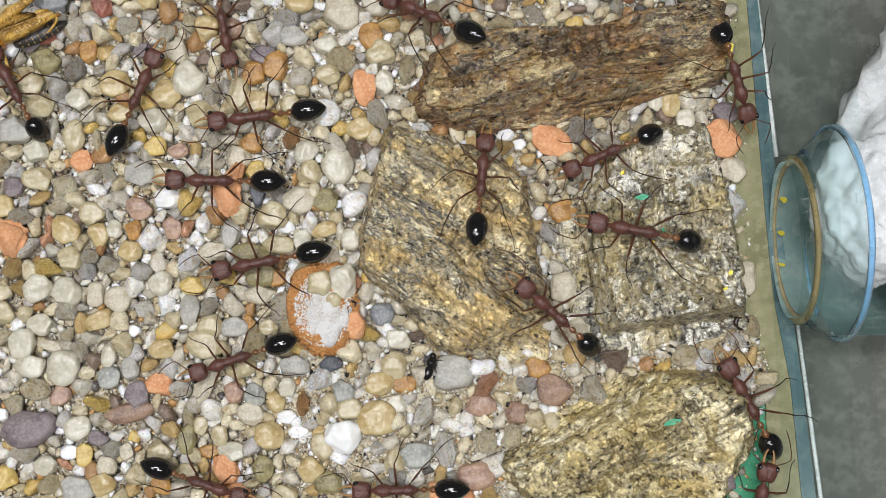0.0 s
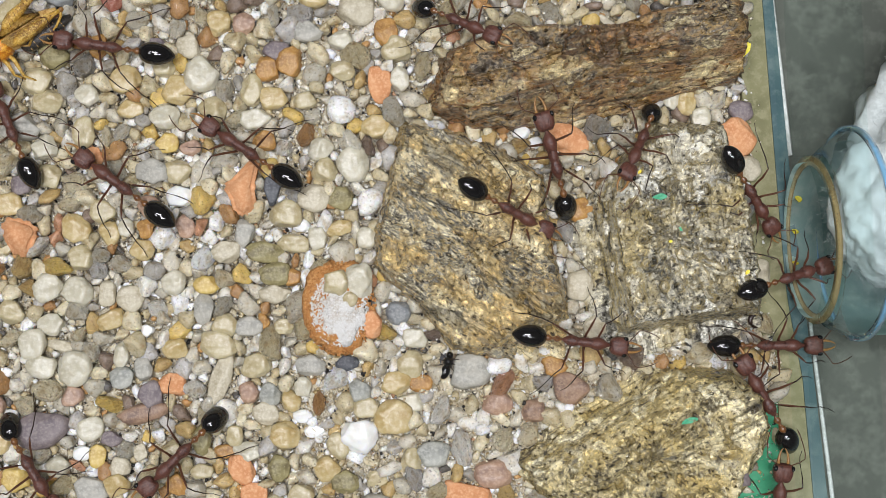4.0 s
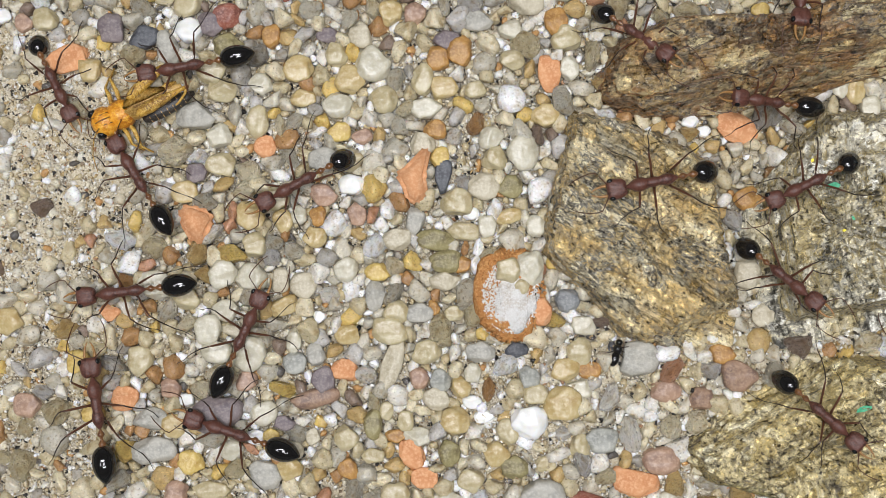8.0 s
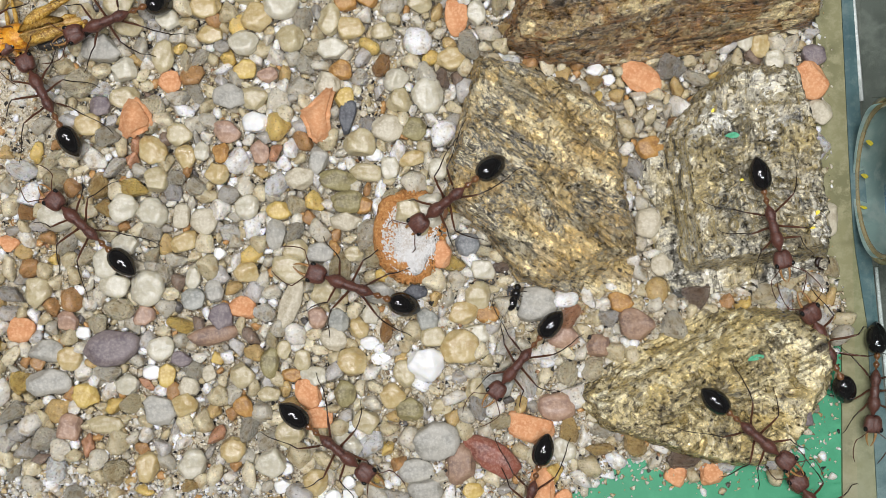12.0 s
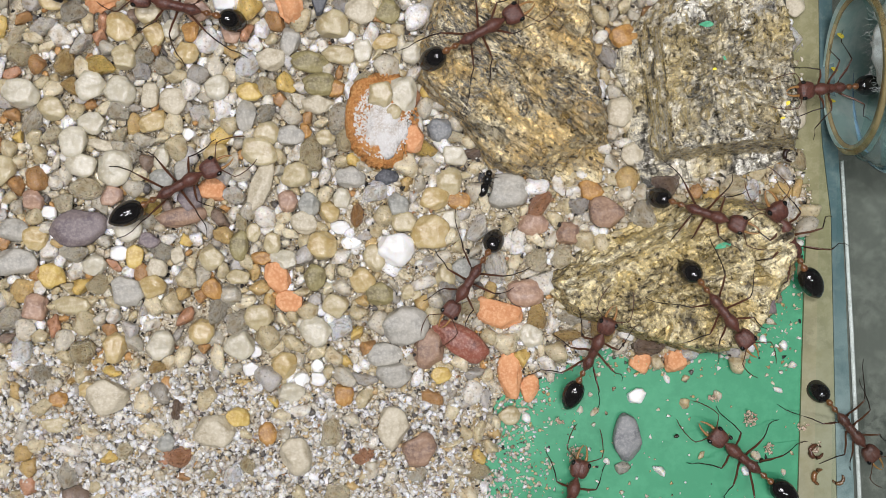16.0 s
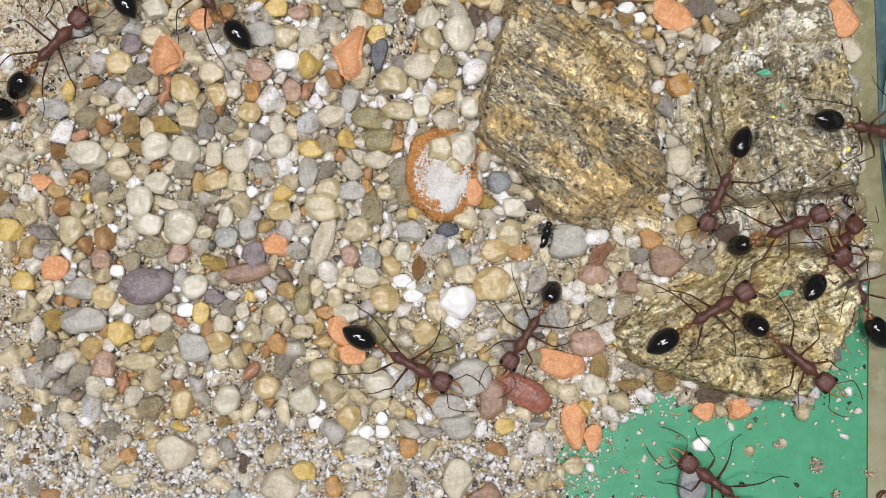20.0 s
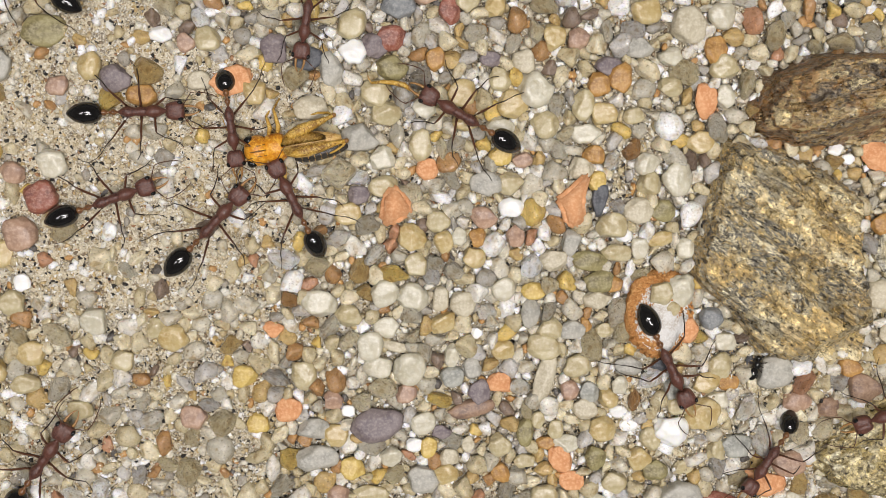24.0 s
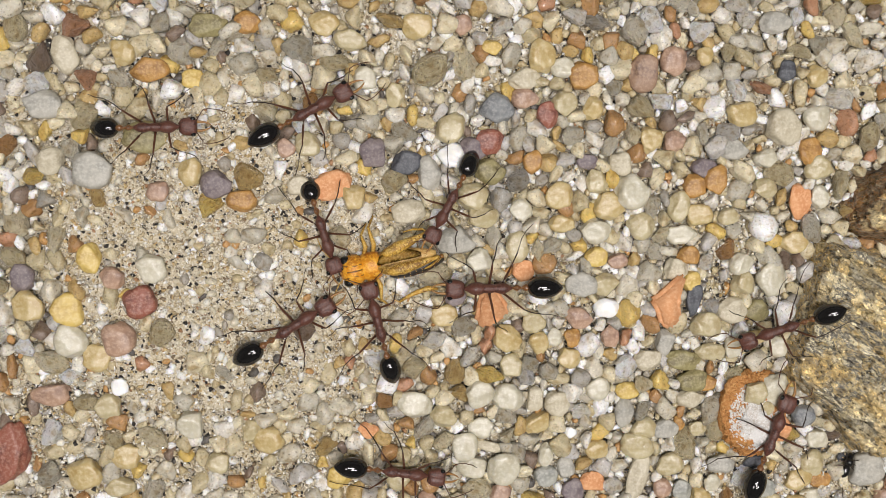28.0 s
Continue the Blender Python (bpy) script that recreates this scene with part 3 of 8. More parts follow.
rock("golden brown schist rock beside the green board",
     [(39.6, -33.0), (44.1, -28.5), (52.4, -23.5), (60.7, -18.5), (74.1, -18.4), (79.1, -21.5), (81.0, -29.0), (76.2, -37.7), (72.6, -42.6), (65.4, -43.7), (57.2, -42.2), (50.4, -40.1), (43.2, -38.0)],
     8.0, (0.012, 0.0), 23.0, rock_gold, 32, ((120, 10.5, 1.5), (-20, 18.0, 1.9)), 0.9, 0.7)
rock("long rusty brown schist rock against the tank wall",
     [(26.1, 25.2), (28.4, 33.6), (35.8, 37.3), (46.0, 37.7), (56.1, 37.6), (61.7, 39.9), (75.5, 41.7), (77.3, 37.1), (76.3, 29.7), (67.1, 27.8), (59.7, 25.1), (46.8, 22.8), (33.9, 22.0)],
     10.0, (0.006, 0.03), 37.0, rock_brown, 10, ((-80, 7.2, 1.3),))


def rock_share(x, y):
    """How far inside a rock a place lies: above 0 inside."""
    best = -1.0
    for cx, cy, rim, top, slope in ROCKS:
        a = math.atan2(y - cy, x - cx) % (2 * math.pi)
        best = max(best, 1 - math.hypot(x - cx, y - cy) / rim[int(a / (2 * math.pi) * len(rim)) % len(rim)])
    return best


# ---- tank: board, ledge, wall with its hole, the tube behind it ----
def tank():
    bm = bmesh.new()
    box(bm, 28, 88, -130, -22, -5, -1.9)
    tagged(linked("green_board", bm, green_mat, smooth=False), "bare green painted board in the tank's corner", "board", kind="structure")
    body = tagged(new("tank"), "clear acrylic tank with a dusty inner ledge", "tank", kind="structure")
    # the wall leans a little in plan: it stands further out towards the south
    lean = pose(83.8 * M, 0, 0, 0, -5, 2.6)

    def strip(name, f0, f1, top, mat, label):
        """A band between the gravel's edge and the chalky outer edge, which draw apart towards the south."""
        bm = bmesh.new()
        rows = []
        for y in (152, 46, 8, -4, -8, -20, -40, -132):
            inner, outer = bank_edge(y) + 0.7, 87.9 - 0.113 * y if y < 46 else 83.2 + 0.004 * y
            rows.append([bm.verts.new(((inner + (outer - inner) * f) * M, y * M, z * M)) for f, z in ((f0, -6), (f0, top), (f1, top), (f1, -6))])
        for a, b in zip(rows, rows[1:]):
            for k in range(4):
                bm.faces.new((a[k], a[(k + 1) % 4], b[(k + 1) % 4], b[k]))
        bmesh.ops.recalc_face_normals(bm, faces=bm.faces[:])
        return part(name, bm, mat, body, label, False)

    strip("ledge", -0.2, 0.58, -1.3, ledge_mat, "dusty beige ledge")
    strip("seam", 0.58, 0.93, -1.0, teal_mat, "teal glued seam")
    for name, dims in (("wall_west", (-196, -192, -132, 152, -8, 46)), ("wall_north", (-192, 84, 150, 154, -8, 46)), ("wall_south", (-192, 90, -134, -130, -8, 46))):
        boxed(name, dims, acrylic_mat, body)
    # east wall: a sheet with a round hole
    cy, cz, r = 3.0, 10.8, 13.25
    bm = bmesh.new()
    n = 64
    for x in (1.0, 4.0):
        hole = [bm.verts.new((x * M, (cy + r * math.cos(2 * math.pi * k / n)) * M, (cz + r * math.sin(2 * math.pi * k / n)) * M)) for k in range(n)]
        out = []
        for k in range(n):
            c, s = math.cos(2 * math.pi * k / n), math.sin(2 * math.pi * k / n)
            g = min(135 / abs(c) if abs(c) > 1e-6 else 1e9, (37.0 if s > 0 else 16.0) / abs(s) if abs(s) > 1e-6 else 1e9)
            out.append(bm.verts.new((x * M, (cy + g * c) * M, (cz + g * s) * M)))
        for k in range(n):
            bm.faces.new((hole[k], hole[(k + 1) % n], out[(k + 1) % n], out[k]))
    bm.verts.ensure_lookup_table()
    for k in range(n):
        a, b = bm.verts[k], bm.verts[(k + 1) % n]
        bm.faces.new((a, b, bm.verts[2 * n + (k + 1) % n], bm.verts[2 * n + k]))
    wall = part("wall_east", moved(bm, lean), acrylic_mat, body, "clear wall with a round hole", False)
    wall.visible_shadow = False
    # amber glue round the hole
    ring("hole_rim", body, 0, 0, 0, 11.6, 13.2, 0.5, hole_mat, lean @ pose(2.4 * M, cy * M, cz * M, 0, 4, 0), "amber glue ring")
    # chalky outer edge
    for run in ([(83.2, 46, -2), (84.8, 31, -1.8), (86.2, 17.5, -1.6)], [(89.3, -10.5, -1.4), (92.8, -40, -1.2), (99.5, -100, -1)]):
        bm = bmesh.new()
        rope(bm, run, [0.36, 0.42, 0.45], 5)
        part("outer_edge", bm, rim_mat, body, "chalky white edge")
    # tube: it widens from the hole to its blue rim; the wool in it and behind it
    tube = tagged(new("plug_tube"), "clear plastic tube with blue rim stuffed with white cotton wool", "tube")
    out = lean @ pose(8.0 * M, (cy + 0.7) * M, (cz + 1.0) * M, 0, 5, 0)
    ring("rim", tube, 0, 0, 0, 16.1, 16.8, 0.8, blue_mat, out, "blue tinted rim")
    bm = bmesh.new()
    rows = []
    for m, x, y0, z0, r in ((lean, 4.1, cy, cz, 13.3), (lean, 4.3, cy, cz, 13.9), (out, -0.1, 0, 0, 16.3), (out, -0.1, 0, 0, 15.9)):
        rows.append([bm.verts.new(m @ Vector((x * M, (y0 + r * math.cos(a)) * M, (z0 + r * math.sin(a)) * M))) for a in [2 * math.pi * k / 64 for k in range(64)]])
    for a, b in zip(rows, rows[1:] + rows[:1]):
        for k in range(64):
            bm.faces.new((a[k], b[k], b[(k + 1) % 64], a[(k + 1) % 64]))
    bmesh.ops.recalc_face_normals(bm, faces=bm.faces[:])
    part("barrel", bm, tube_mat, tube, "clear flared barrel").visible_shadow = False
    # teal shell added for the tone inside the hole
    bm = bmesh.new()
    n = 40
    rows = [[bm.verts.new((x * M, (cy + r * math.cos(a)) * M, (cz + r * math.sin(a)) * M)) for a in [math.pi * (0.98 + 1.04 * k / n) for k in range(n + 1)]] for x, r in ((1.2, 12.1), (4.4, 12.6), (7.4, 15.2), (30, 15.6))]
    for p, q in zip(rows, rows[1:]):
        for k in range(n):
            bm.faces.new((p[k], p[k + 1], q[k + 1], q[k]))
    bmesh.ops.solidify(bm, geom=bm.faces[:], thickness=0.3 * M)
    part("liner", moved(bm, lean), liner_mat, tube, "teal lower inside")

    def tuft(name, at, size, seed, label):
        bm = bmesh.new()
        bmesh.ops.create_icosphere(bm, subdivisions=5, radius=1.0)
        for v in bm.verts:
            d = v.co.normalized()
            o = Vector((seed, 0, 0))
            f = 1 + 0.16 * noise.noise(d * 1.8 + o) + 0.09 * noise.noise(d * 5 + o) + 0.05 * noise.noise(d * 13 + o) + 0.03 * noise.noise(d * 34 + o)
            v.co = Vector([(c + s * e * f) * M for c, s, e in zip(at, size, d)])
        return part(name, moved(bm, lean), cotton_mat, tube, label)

    tuft("wool", (13.2, cy + 4.2, cz + 3.8), (8.6, 11.4, 9.8), 3.0, "white cotton wool")
    tuft("wool", (37, cy + 10.0, cz + 1.0), (26, 29, 13.5), 9.0, "grey-white cotton wool behind the rim")
    bm = bmesh.new()
    rng = random.Random(4)
    for k in range(1800):
        d = Vector((rng.gauss(0, 1), rng.gauss(0, 1), rng.gauss(0, 1))).normalized()
        at, size = ((13.2, cy + 4.2, cz + 3.8), (8.9, 11.7, 10.1)) if k % 2 else ((37, cy + 10.0, cz + 1.0), (26.4, 29.4, 14))
        pts = [Vector([c + s * e * rng.uniform(0.93, 1.02) for c, s, e in zip(at, size, d)])]
        if pts[0].z < 1:
            continue
        d = (d * 0.6 + Vector((rng.uniform(-1, 1), rng.uniform(-1, 1), rng.uniform(-1, 1)))).normalized()
        for _ in range(4):
            d = (d + 0.7 * Vector((rng.uniform(-1, 1), rng.uniform(-1, 1), rng.uniform(-1, 1)))).normalized()
            pts.append(pts[-1] + d * rng.uniform(0.25, 0.7))
        rope(bm, pts, [0.02] * 5, 3)
    tagged(part("loose_wool", moved(bm, lean), cotton_mat, tube), "loose white fibres", kind="stuff")


def ring(name, parent, x, cy, cz, r0, r1, wide, mat, m, label):
    bm = bmesh.new()
    n = 72
    rows = [[bm.verts.new(((x + dx) * M, (cy + r * math.cos(2 * math.pi * k / n)) * M, (cz + r * math.sin(2 * math.pi * k / n)) * M)) for k in range(n)]
            for dx, r in ((0, r0), (0, r1), (wide, r1), (wide, r0))]
    for a, b in zip(rows, rows[1:] + rows[:1]):
        for k in range(n):
            bm.faces.new((a[k], b[k], b[(k + 1) % n], a[(k + 1) % n]))
    ob = part(name, moved(bm, m), mat, parent, label)
    ob.visible_shadow = False
    return ob


tank()


# ---- stones that stand out ----
PLACED = []  # x, y, radius of everything that the loose gravel must leave room for


def stone_mesh(long, wide, high, seed, blocky=0.0):
    """A broken, water-worn stone: a body cut by many planes, its edges a little softened."""
    bm = bmesh.new()
    bmesh.ops.create_icosphere(bm, subdivisions=4, radius=1.0)
    rng = random.Random(int(abs(seed) * 100))
    planes = [(Vector((rng.gauss(0, 1), rng.gauss(0, 1), rng.gauss(0, 0.45))).normalized(), rng.uniform(0.72, 1.0)) for _ in range(9)]
    planes += [(Vector((rng.gauss(0, 0.25), rng.gauss(0, 0.25), 1)).normalized(), rng.uniform(0.60, 0.85)) for _ in range(2)]
    soft = rng.choice((36, 60, 100))
    for v in bm.verts:
        d = v.co.normalized()
        if blocky:
            k = 1 / (abs(d.x) ** 3.2 + abs(d.y) ** 3.2 + abs(d.z) ** 3.2) ** (1 / 3.2)
            d = d.lerp(d * k, blocky)
        u = d.normalized()
        total = (1.0 / (1.0 + 0.2 * blocky)) ** soft + sum((u.dot(n) / c) ** soft for n, c in planes if u.dot(n) > 0)
        d = u * min(d.length, total ** (-1 / soft))
        f = 1 + 0.12 * noise.noise(d * 1.1 + Vector((seed, 0, 0))) + 0.07 * noise.noise(d * 2.6 + Vector((0, seed, 0))) + 0.03 * noise.noise(d * 7 + Vector((0, 0, seed))) + 0.012 * noise.noise(d * 17 + Vector((0, 0, seed)))
        v.co = Vector((d.x * long * f, d.y * wide * f, d.z * high * f)) * (0.53 * M)
    return bm


WORDS = {"terracotta": ("terracotta_chip", "orange terracotta chip lying flat on the gravel", "chip"), "white": ("pebble", "smooth milky white pebble in the gravel", "pebble"),
         "ochre": ("pebble", "rusty orange pebble in the gravel", "pebble"), "cream": ("pebble", "pale cream quartz pebble in the gravel", "pebble"),
         "brown": ("pebble", "worn brown pebble in the gravel", "pebble"), "purple": ("pebble", "dull purple grey pebble in the gravel", "pebble"),
         "grey": ("pebble", "rounded grey pebble in the gravel", "pebble"), "yellow": ("pebble", "honey yellow quartz pebble in the gravel", "pebble"),
         "dark": ("pebble", "dark slate grey pebble in the gravel", "pebble"), "olive": ("pebble", "flat olive brown pebble in the gravel", "pebble"),
         "honey": ("pebble", "clear honey coloured quartz pebble in the gravel", "pebble"), "tan": ("pebble", "glossy tan quartz pebble in the gravel", "pebble"),
         "pale": ("pebble", "pale clear quartz pebble in the gravel", "pebble"), "rose": ("pebble", "rosy brown pebble in the gravel", "pebble"),
         "blue": ("pebble", "bluish grey pebble in the gravel", "pebble"),
         "red": ("pebble", "dark red jasper pebble in the gravel", "pebble"), "slate": ("pebble", "flat grey slate pebble with fine layers", "pebble")}


def stones(kind, rows):
    name, label, category = WORDS[kind]
    for x, y, long, wide, turn in rows:
        chip = kind == "terracotta"
        high = min(long, wide) * (0.55 if chip else 0.72)
        bm = stone_mesh(long * 1.04, wide * 1.04, high, x * 0.37 + y * 0.11, 0.75 if chip else 0.25)
        ob = linked(name, bm, STONE[kind])
        base = -1.9 if green_amount(x, y) > 0.5 else max(-1.3, sand_height(x, y) + 0.1)
        ob.matrix_world = pose(x * M, y * M, (base + high * 0.32) * M, (x * 7.3) % 9 - 4, (y * 5.1) % 9 - 4, turn)
        tagged(ob, label, category, "chips and pebbles on the gravel")
        PLACED.append((x, y, max(long, wide) * 0.28 + min(long, wide) * 0.2))


stones('terracotta', [(17.5, 29.1, 5.9, 3.8, -79), (48.5, 20.2, 6.6, 4.5, -19), (76.6, 20.7, 6.2, 5.5, -29), (-16.9, -20.3, 4.7, 3.6, -29), (-5.7, -34.0, 5.7, 3.6, -59), (-3.6, -38.5, 4.7, 3.6, -9), (-53.5, -25.0, 4.2, 3.8, 0), (31.9, -38.7, 7.6, 4.7, -14), (-30.0, 17.1, 3.6, 3.2, 0), (34.1, -49.4, 3.8, 7.7, 2), (37.5, -51.5, 3.2, 4.3, 2), (62.1, -45.9, 3.8, 3.8, 32), (56.3, -46.3, 3.6, 3.4, 2), (-62.3, 31.2, 7.4, 4.5, 20), (-56.0, -10.7, 3.2, 2.6, 0)])
stones('ochre', [(50.1, 8.3, 4.7, 3.6, 15), (24.1, -20.2, 3.8, 3.2, 20), (2.9, -2.7, 3.2, 2.8, 0), (46.2, -17.4, 4.2, 3.2, 0), (-1.9, -10.0, 2.1, 2.8, 0), (6.2, -53.5, 3.4, 3.6, 2), (-91.5, 49.6, 5.9, 3.8, 0), (-20.8, 49.9, 4.7, 4.7, 0), (-76.9, 29.0, 4.7, 3.8, 0)])
stones('white', [(13.9, -28.6, 5.9, 5.3, -29), (-21.0, -11.4, 2.1, 1.9, 0), (4.5, -25.6, 3.0, 2.1, 0), (-43.1, -25.4, 2.5, 2.3, 0), (-31.7, -31.3, 2.8, 2.5, 0), (56.1, -52.2, 3.2, 2.5, 12), (1.8, -48.9, 2.3, 2.1, 2), (-0.9, -51.4, 2.6, 2.5, 2), (-42.9, 36.3, 4.5, 4.2, 0), (-97.1, -2.3, 2.6, 2.8, 0)])
stones('cream', [(52.8, -11.2, 3.8, 3.6, 0), (-8.9, -19.5, 9.0, 3.2, 75), (50.3, -4.3, 4.2, 4.7, 0), (-0.1, -5.3, 4.7, 3.2, 0), (-23.7, -6.1, 4.0, 4.3, 0), (-27.4, -5.3, 3.2, 4.0, 0), (78.5, 15.2, 3.8, 4.2, 60), (80.4, -2.7, 3.8, 5.7, 0), (-3.7, 17.6, 4.2, 3.8, 0), (6.3, 10.4, 5.3, 4.2, 0), (-8.1, 1.6, 4.7, 3.8, 20), (-14.8, -60.4, 6.2, 5.5, 2), (-0.9, -63.8, 5.1, 5.9, 2), (14.5, -58.5, 5.1, 6.8, 2), (-32.4, -55.2, 6.6, 5.7, 2), (13.8, 42.0, 5.7, 5.9, 0), (-14.0, 35.5, 4.0, 3.8, 0)])
stones('cream', [(-50.0, 27.1, 5.7, 4.0, 0), (-104.9, 52.0, 3.8, 5.9, 20), (-107.4, 34.9, 4.3, 4.2, 0)])
stones('brown', [(19.4, -62.2, 5.7, 5.7, 2), (-21.7, -25.1, 7.6, 3.2, 12), (42.6, -25.0, 4.2, 3.8, 0), (48.7, -21.1, 5.7, 5.5, 0), (20.1, -45.4, 5.1, 6.2, 2), (-10.8, 50.5, 4.7, 6.0, -19)])
stones('purple', [(-38.0, -27.4, 8.3, 5.7, 20), (-26.8, -29.1, 3.2, 2.5, 0), (77.5, 24.7, 4.3, 3.4, 0), (-81.0, 31.5, 4.9, 4.3, 20), (-19.8, 35.6, 3.4, 2.5, 0)])
stones('grey', [(-49.1, -28.4, 5.2, 3.8, 0), (-29.9, -37.5, 5.7, 4.7, 0), (32.1, -18.3, 6.6, 5.7, 0), (-20.0, 14.7, 5.2, 4.3, 10), (-11.7, -7.8, 3.2, 4.9, 0), (15.7, -41.8, 7.9, 6.8, 2), (13.0, -46.6, 5.7, 3.8, 2), (-46.3, 33.4, 4.0, 5.7, 0), (-108.4, 43.9, 5.9, 4.3, 0), (-100.8, 33.6, 6.8, 5.5, 0), (5.3, 38.1, 4.9, 3.2, 0)])
stones('yellow', [(-42.5, -35.8, 4.3, 3.8, -19), (-11.3, -3.9, 4.0, 2.8, 0), (22.4, -49.6, 3.6, 2.8, 2), (-11.0, -57.9, 3.6, 3.2, 2), (-101.6, 19.3, 3.8, 4.9, 0), (-105.6, 10.5, 5.9, 5.3, 0), (-84.8, 48.3, 3.8, 2.8, 0), (-36.4, 54.2, 3.4, 2.5, 0)])
stones('dark', [(11.8, -16.9, 3.8, 2.6, 0), (28.3, -16.7, 2.1, 2.8, 0), (-0.4, 12.2, 2.8, 5.6, -4), (-50.1, 35.1, 4.7, 4.0, 0), (13.7, 51.4, 3.4, 3.2, 0)])
stones('olive', [(0.3, -2.0, 5.3, 3.8, 0), (-1.6, 1.5, 6.0, 3.2, -9)])
stones('red', [(25.2, -43.8, 9.4, 4.9, -27), (-115.4, -14.1, 5.9, 10.4, -14), (-26.9, 43.3, 3.6, 4.2, 0), (-93.6, 12.2, 5.1, 5.1, 0), (-36.2, 38.8, 4.7, 3.8, 0)])
stones('honey', [(-32.7, 5.5, 5.2, 4.0, -40), (-27.2, 4.7, 3.2, 4.0, 0), (-21.8, 2.0, 3.7, 3.4, 0), (10.6, 5.3, 4.0, 2.6, 20), (-26.9, -9.5, 4.6, 3.4, 20), (-16.2, -14.4, 4.0, 3.4, 0), (1.6, -28.8, 4.9, 4.3, 10), (19.5, -25.8, 5.7, 5.7, 0), (2.6, -23.0, 3.4, 3.4, 0), (-43.4, 9.4, 4.4, 3.7, 0), (-58.9, 29.6, 4.1, 3.9, 0), (-15.8, 28.2, 5.1, 4.5, 0), (-9.2, 39.5, 3.7, 4.4, 0), (16.6, 22.1, 4.9, 3.9, 0), (19.9, -20.1, 4.9, 3.7, 0), (8.6, -34.2, 4.5, 3.9, 0), (-32.0, -47.1, 4.1, 4.9, 0), (-3.8, -49.0, 4.5, 4.1, 0)])
stones('honey', [(-45.3, -29.5, 3.9, 3.7, 0), (-85.0, 33.5, 3.9, 4.4, 0), (-72.8, -12.1, 4.9, 4.3, 0), (-96.4, -14.7, 5.3, 3.9, 0), (-24.5, 29.9, 4.9, 4.5, 0), (-19.2, 44.4, 3.5, 3.9, 0), (6.4, 44.1, 4.9, 4.3, 0), (-0.1, 26.9, 4.3, 3.9, 0)])
stones('ochre', [(-21.3, 5.5, 2.6, 3.2, 0), (-8.4, -31.4, 3.4, 2.3, 0), (-28.9, 35.5, 3.2, 4.1, 0), (2.5, 32.9, 3.9, 4.9, 0), (18.5, 38.0, 3.9, 4.4, 0), (-1.7, 19.8, 3.5, 3.4, 0)])
stones('pale', [(-24.4, 5.6, 2.6, 2.9, 0), (7.1, 3.9, 2.9, 4.0, 0), (15.2, 3.9, 3.2, 3.4, 0), (-32.6, -5.0, 5.2, 4.9, 0), (-25.3, -15.3, 2.6, 4.0, 0), (-32.6, -17.4, 5.7, 5.2, 40), (-30.1, -27.3, 4.3, 4.0, 0), (-4.5, -31.5, 4.6, 3.2, 0), (4.6, -20.9, 2.6, 3.4, 0), (-35.5, -33.5, 4.0, 3.4, 0), (-37.8, 18.8, 4.4, 3.9, 0), (-18.1, 24.0, 4.9, 4.1, 0), (-3.1, 23.5, 4.9, 3.5, 0), (11.0, 36.6, 4.1, 3.2, 0), (12.9, 16.0, 4.9, 5.9, 0), (7.7, 18.4, 3.9, 3.9, 0), (20.8, 30.1, 3.4, 3.9, 0), (-11.3, -45.9, 4.9, 4.5, 0)])
stones('pale', [(1.2, -43.1, 5.1, 4.9, 0), (22.4, -23.4, 4.5, 3.0, 0), (37.1, -42.3, 4.1, 3.9, 0), (-39.4, -13.5, 4.5, 5.1, 0), (-37.9, -17.1, 5.1, 3.9, 0), (-91.7, 17.5, 4.9, 4.5, 0), (-85.7, -9.0, 4.3, 4.9, 0), (19.3, 43.5, 4.3, 4.3, 0), (-30.6, 27.4, 3.9, 3.5, 0)])
stones('grey', [(-5.0, 4.7, 3.2, 4.3, -10), (-4.5, -10.8, 4.6, 3.4, 0), (-21.7, -17.8, 2.9, 4.0, 0), (5.8, -17.3, 5.2, 3.4, 0), (-41.6, 22.1, 5.9, 4.9, 0), (-48.6, -33.7, 7.1, 4.3, 0), (14.6, -49.8, 5.5, 4.1, 0)])
stones('tan', [(3.0, 3.0, 4.9, 2.9, -10), (-9.4, -13.7, 6.0, 4.3, -10), (-3.1, -17.2, 4.9, 3.7, 20), (1.4, -10.9, 2.9, 2.6, 0), (-16.5, -31.5, 3.7, 4.0, 0), (-6.7, -28.7, 2.9, 3.4, 0), (-9.8, -27.1, 2.3, 2.9, 0), (22.3, -17.2, 4.0, 4.6, 0), (-11.9, -34.7, 3.7, 2.6, 0), (16.7, -36.0, 3.4, 2.6, 0), (22.4, -32.7, 3.4, 4.0, 0), (-37.3, 13.9, 4.9, 3.9, 0), (-31.2, 21.2, 3.7, 4.9, 0), (-18.1, 32.4, 3.7, 4.1, 0), (-3.6, 28.2, 3.7, 5.1, 0), (11.0, 31.5, 4.1, 3.2, 0), (8.2, 15.1, 4.1, 3.9, 0), (-51.0, -18.7, 4.4, 4.9, 0)])
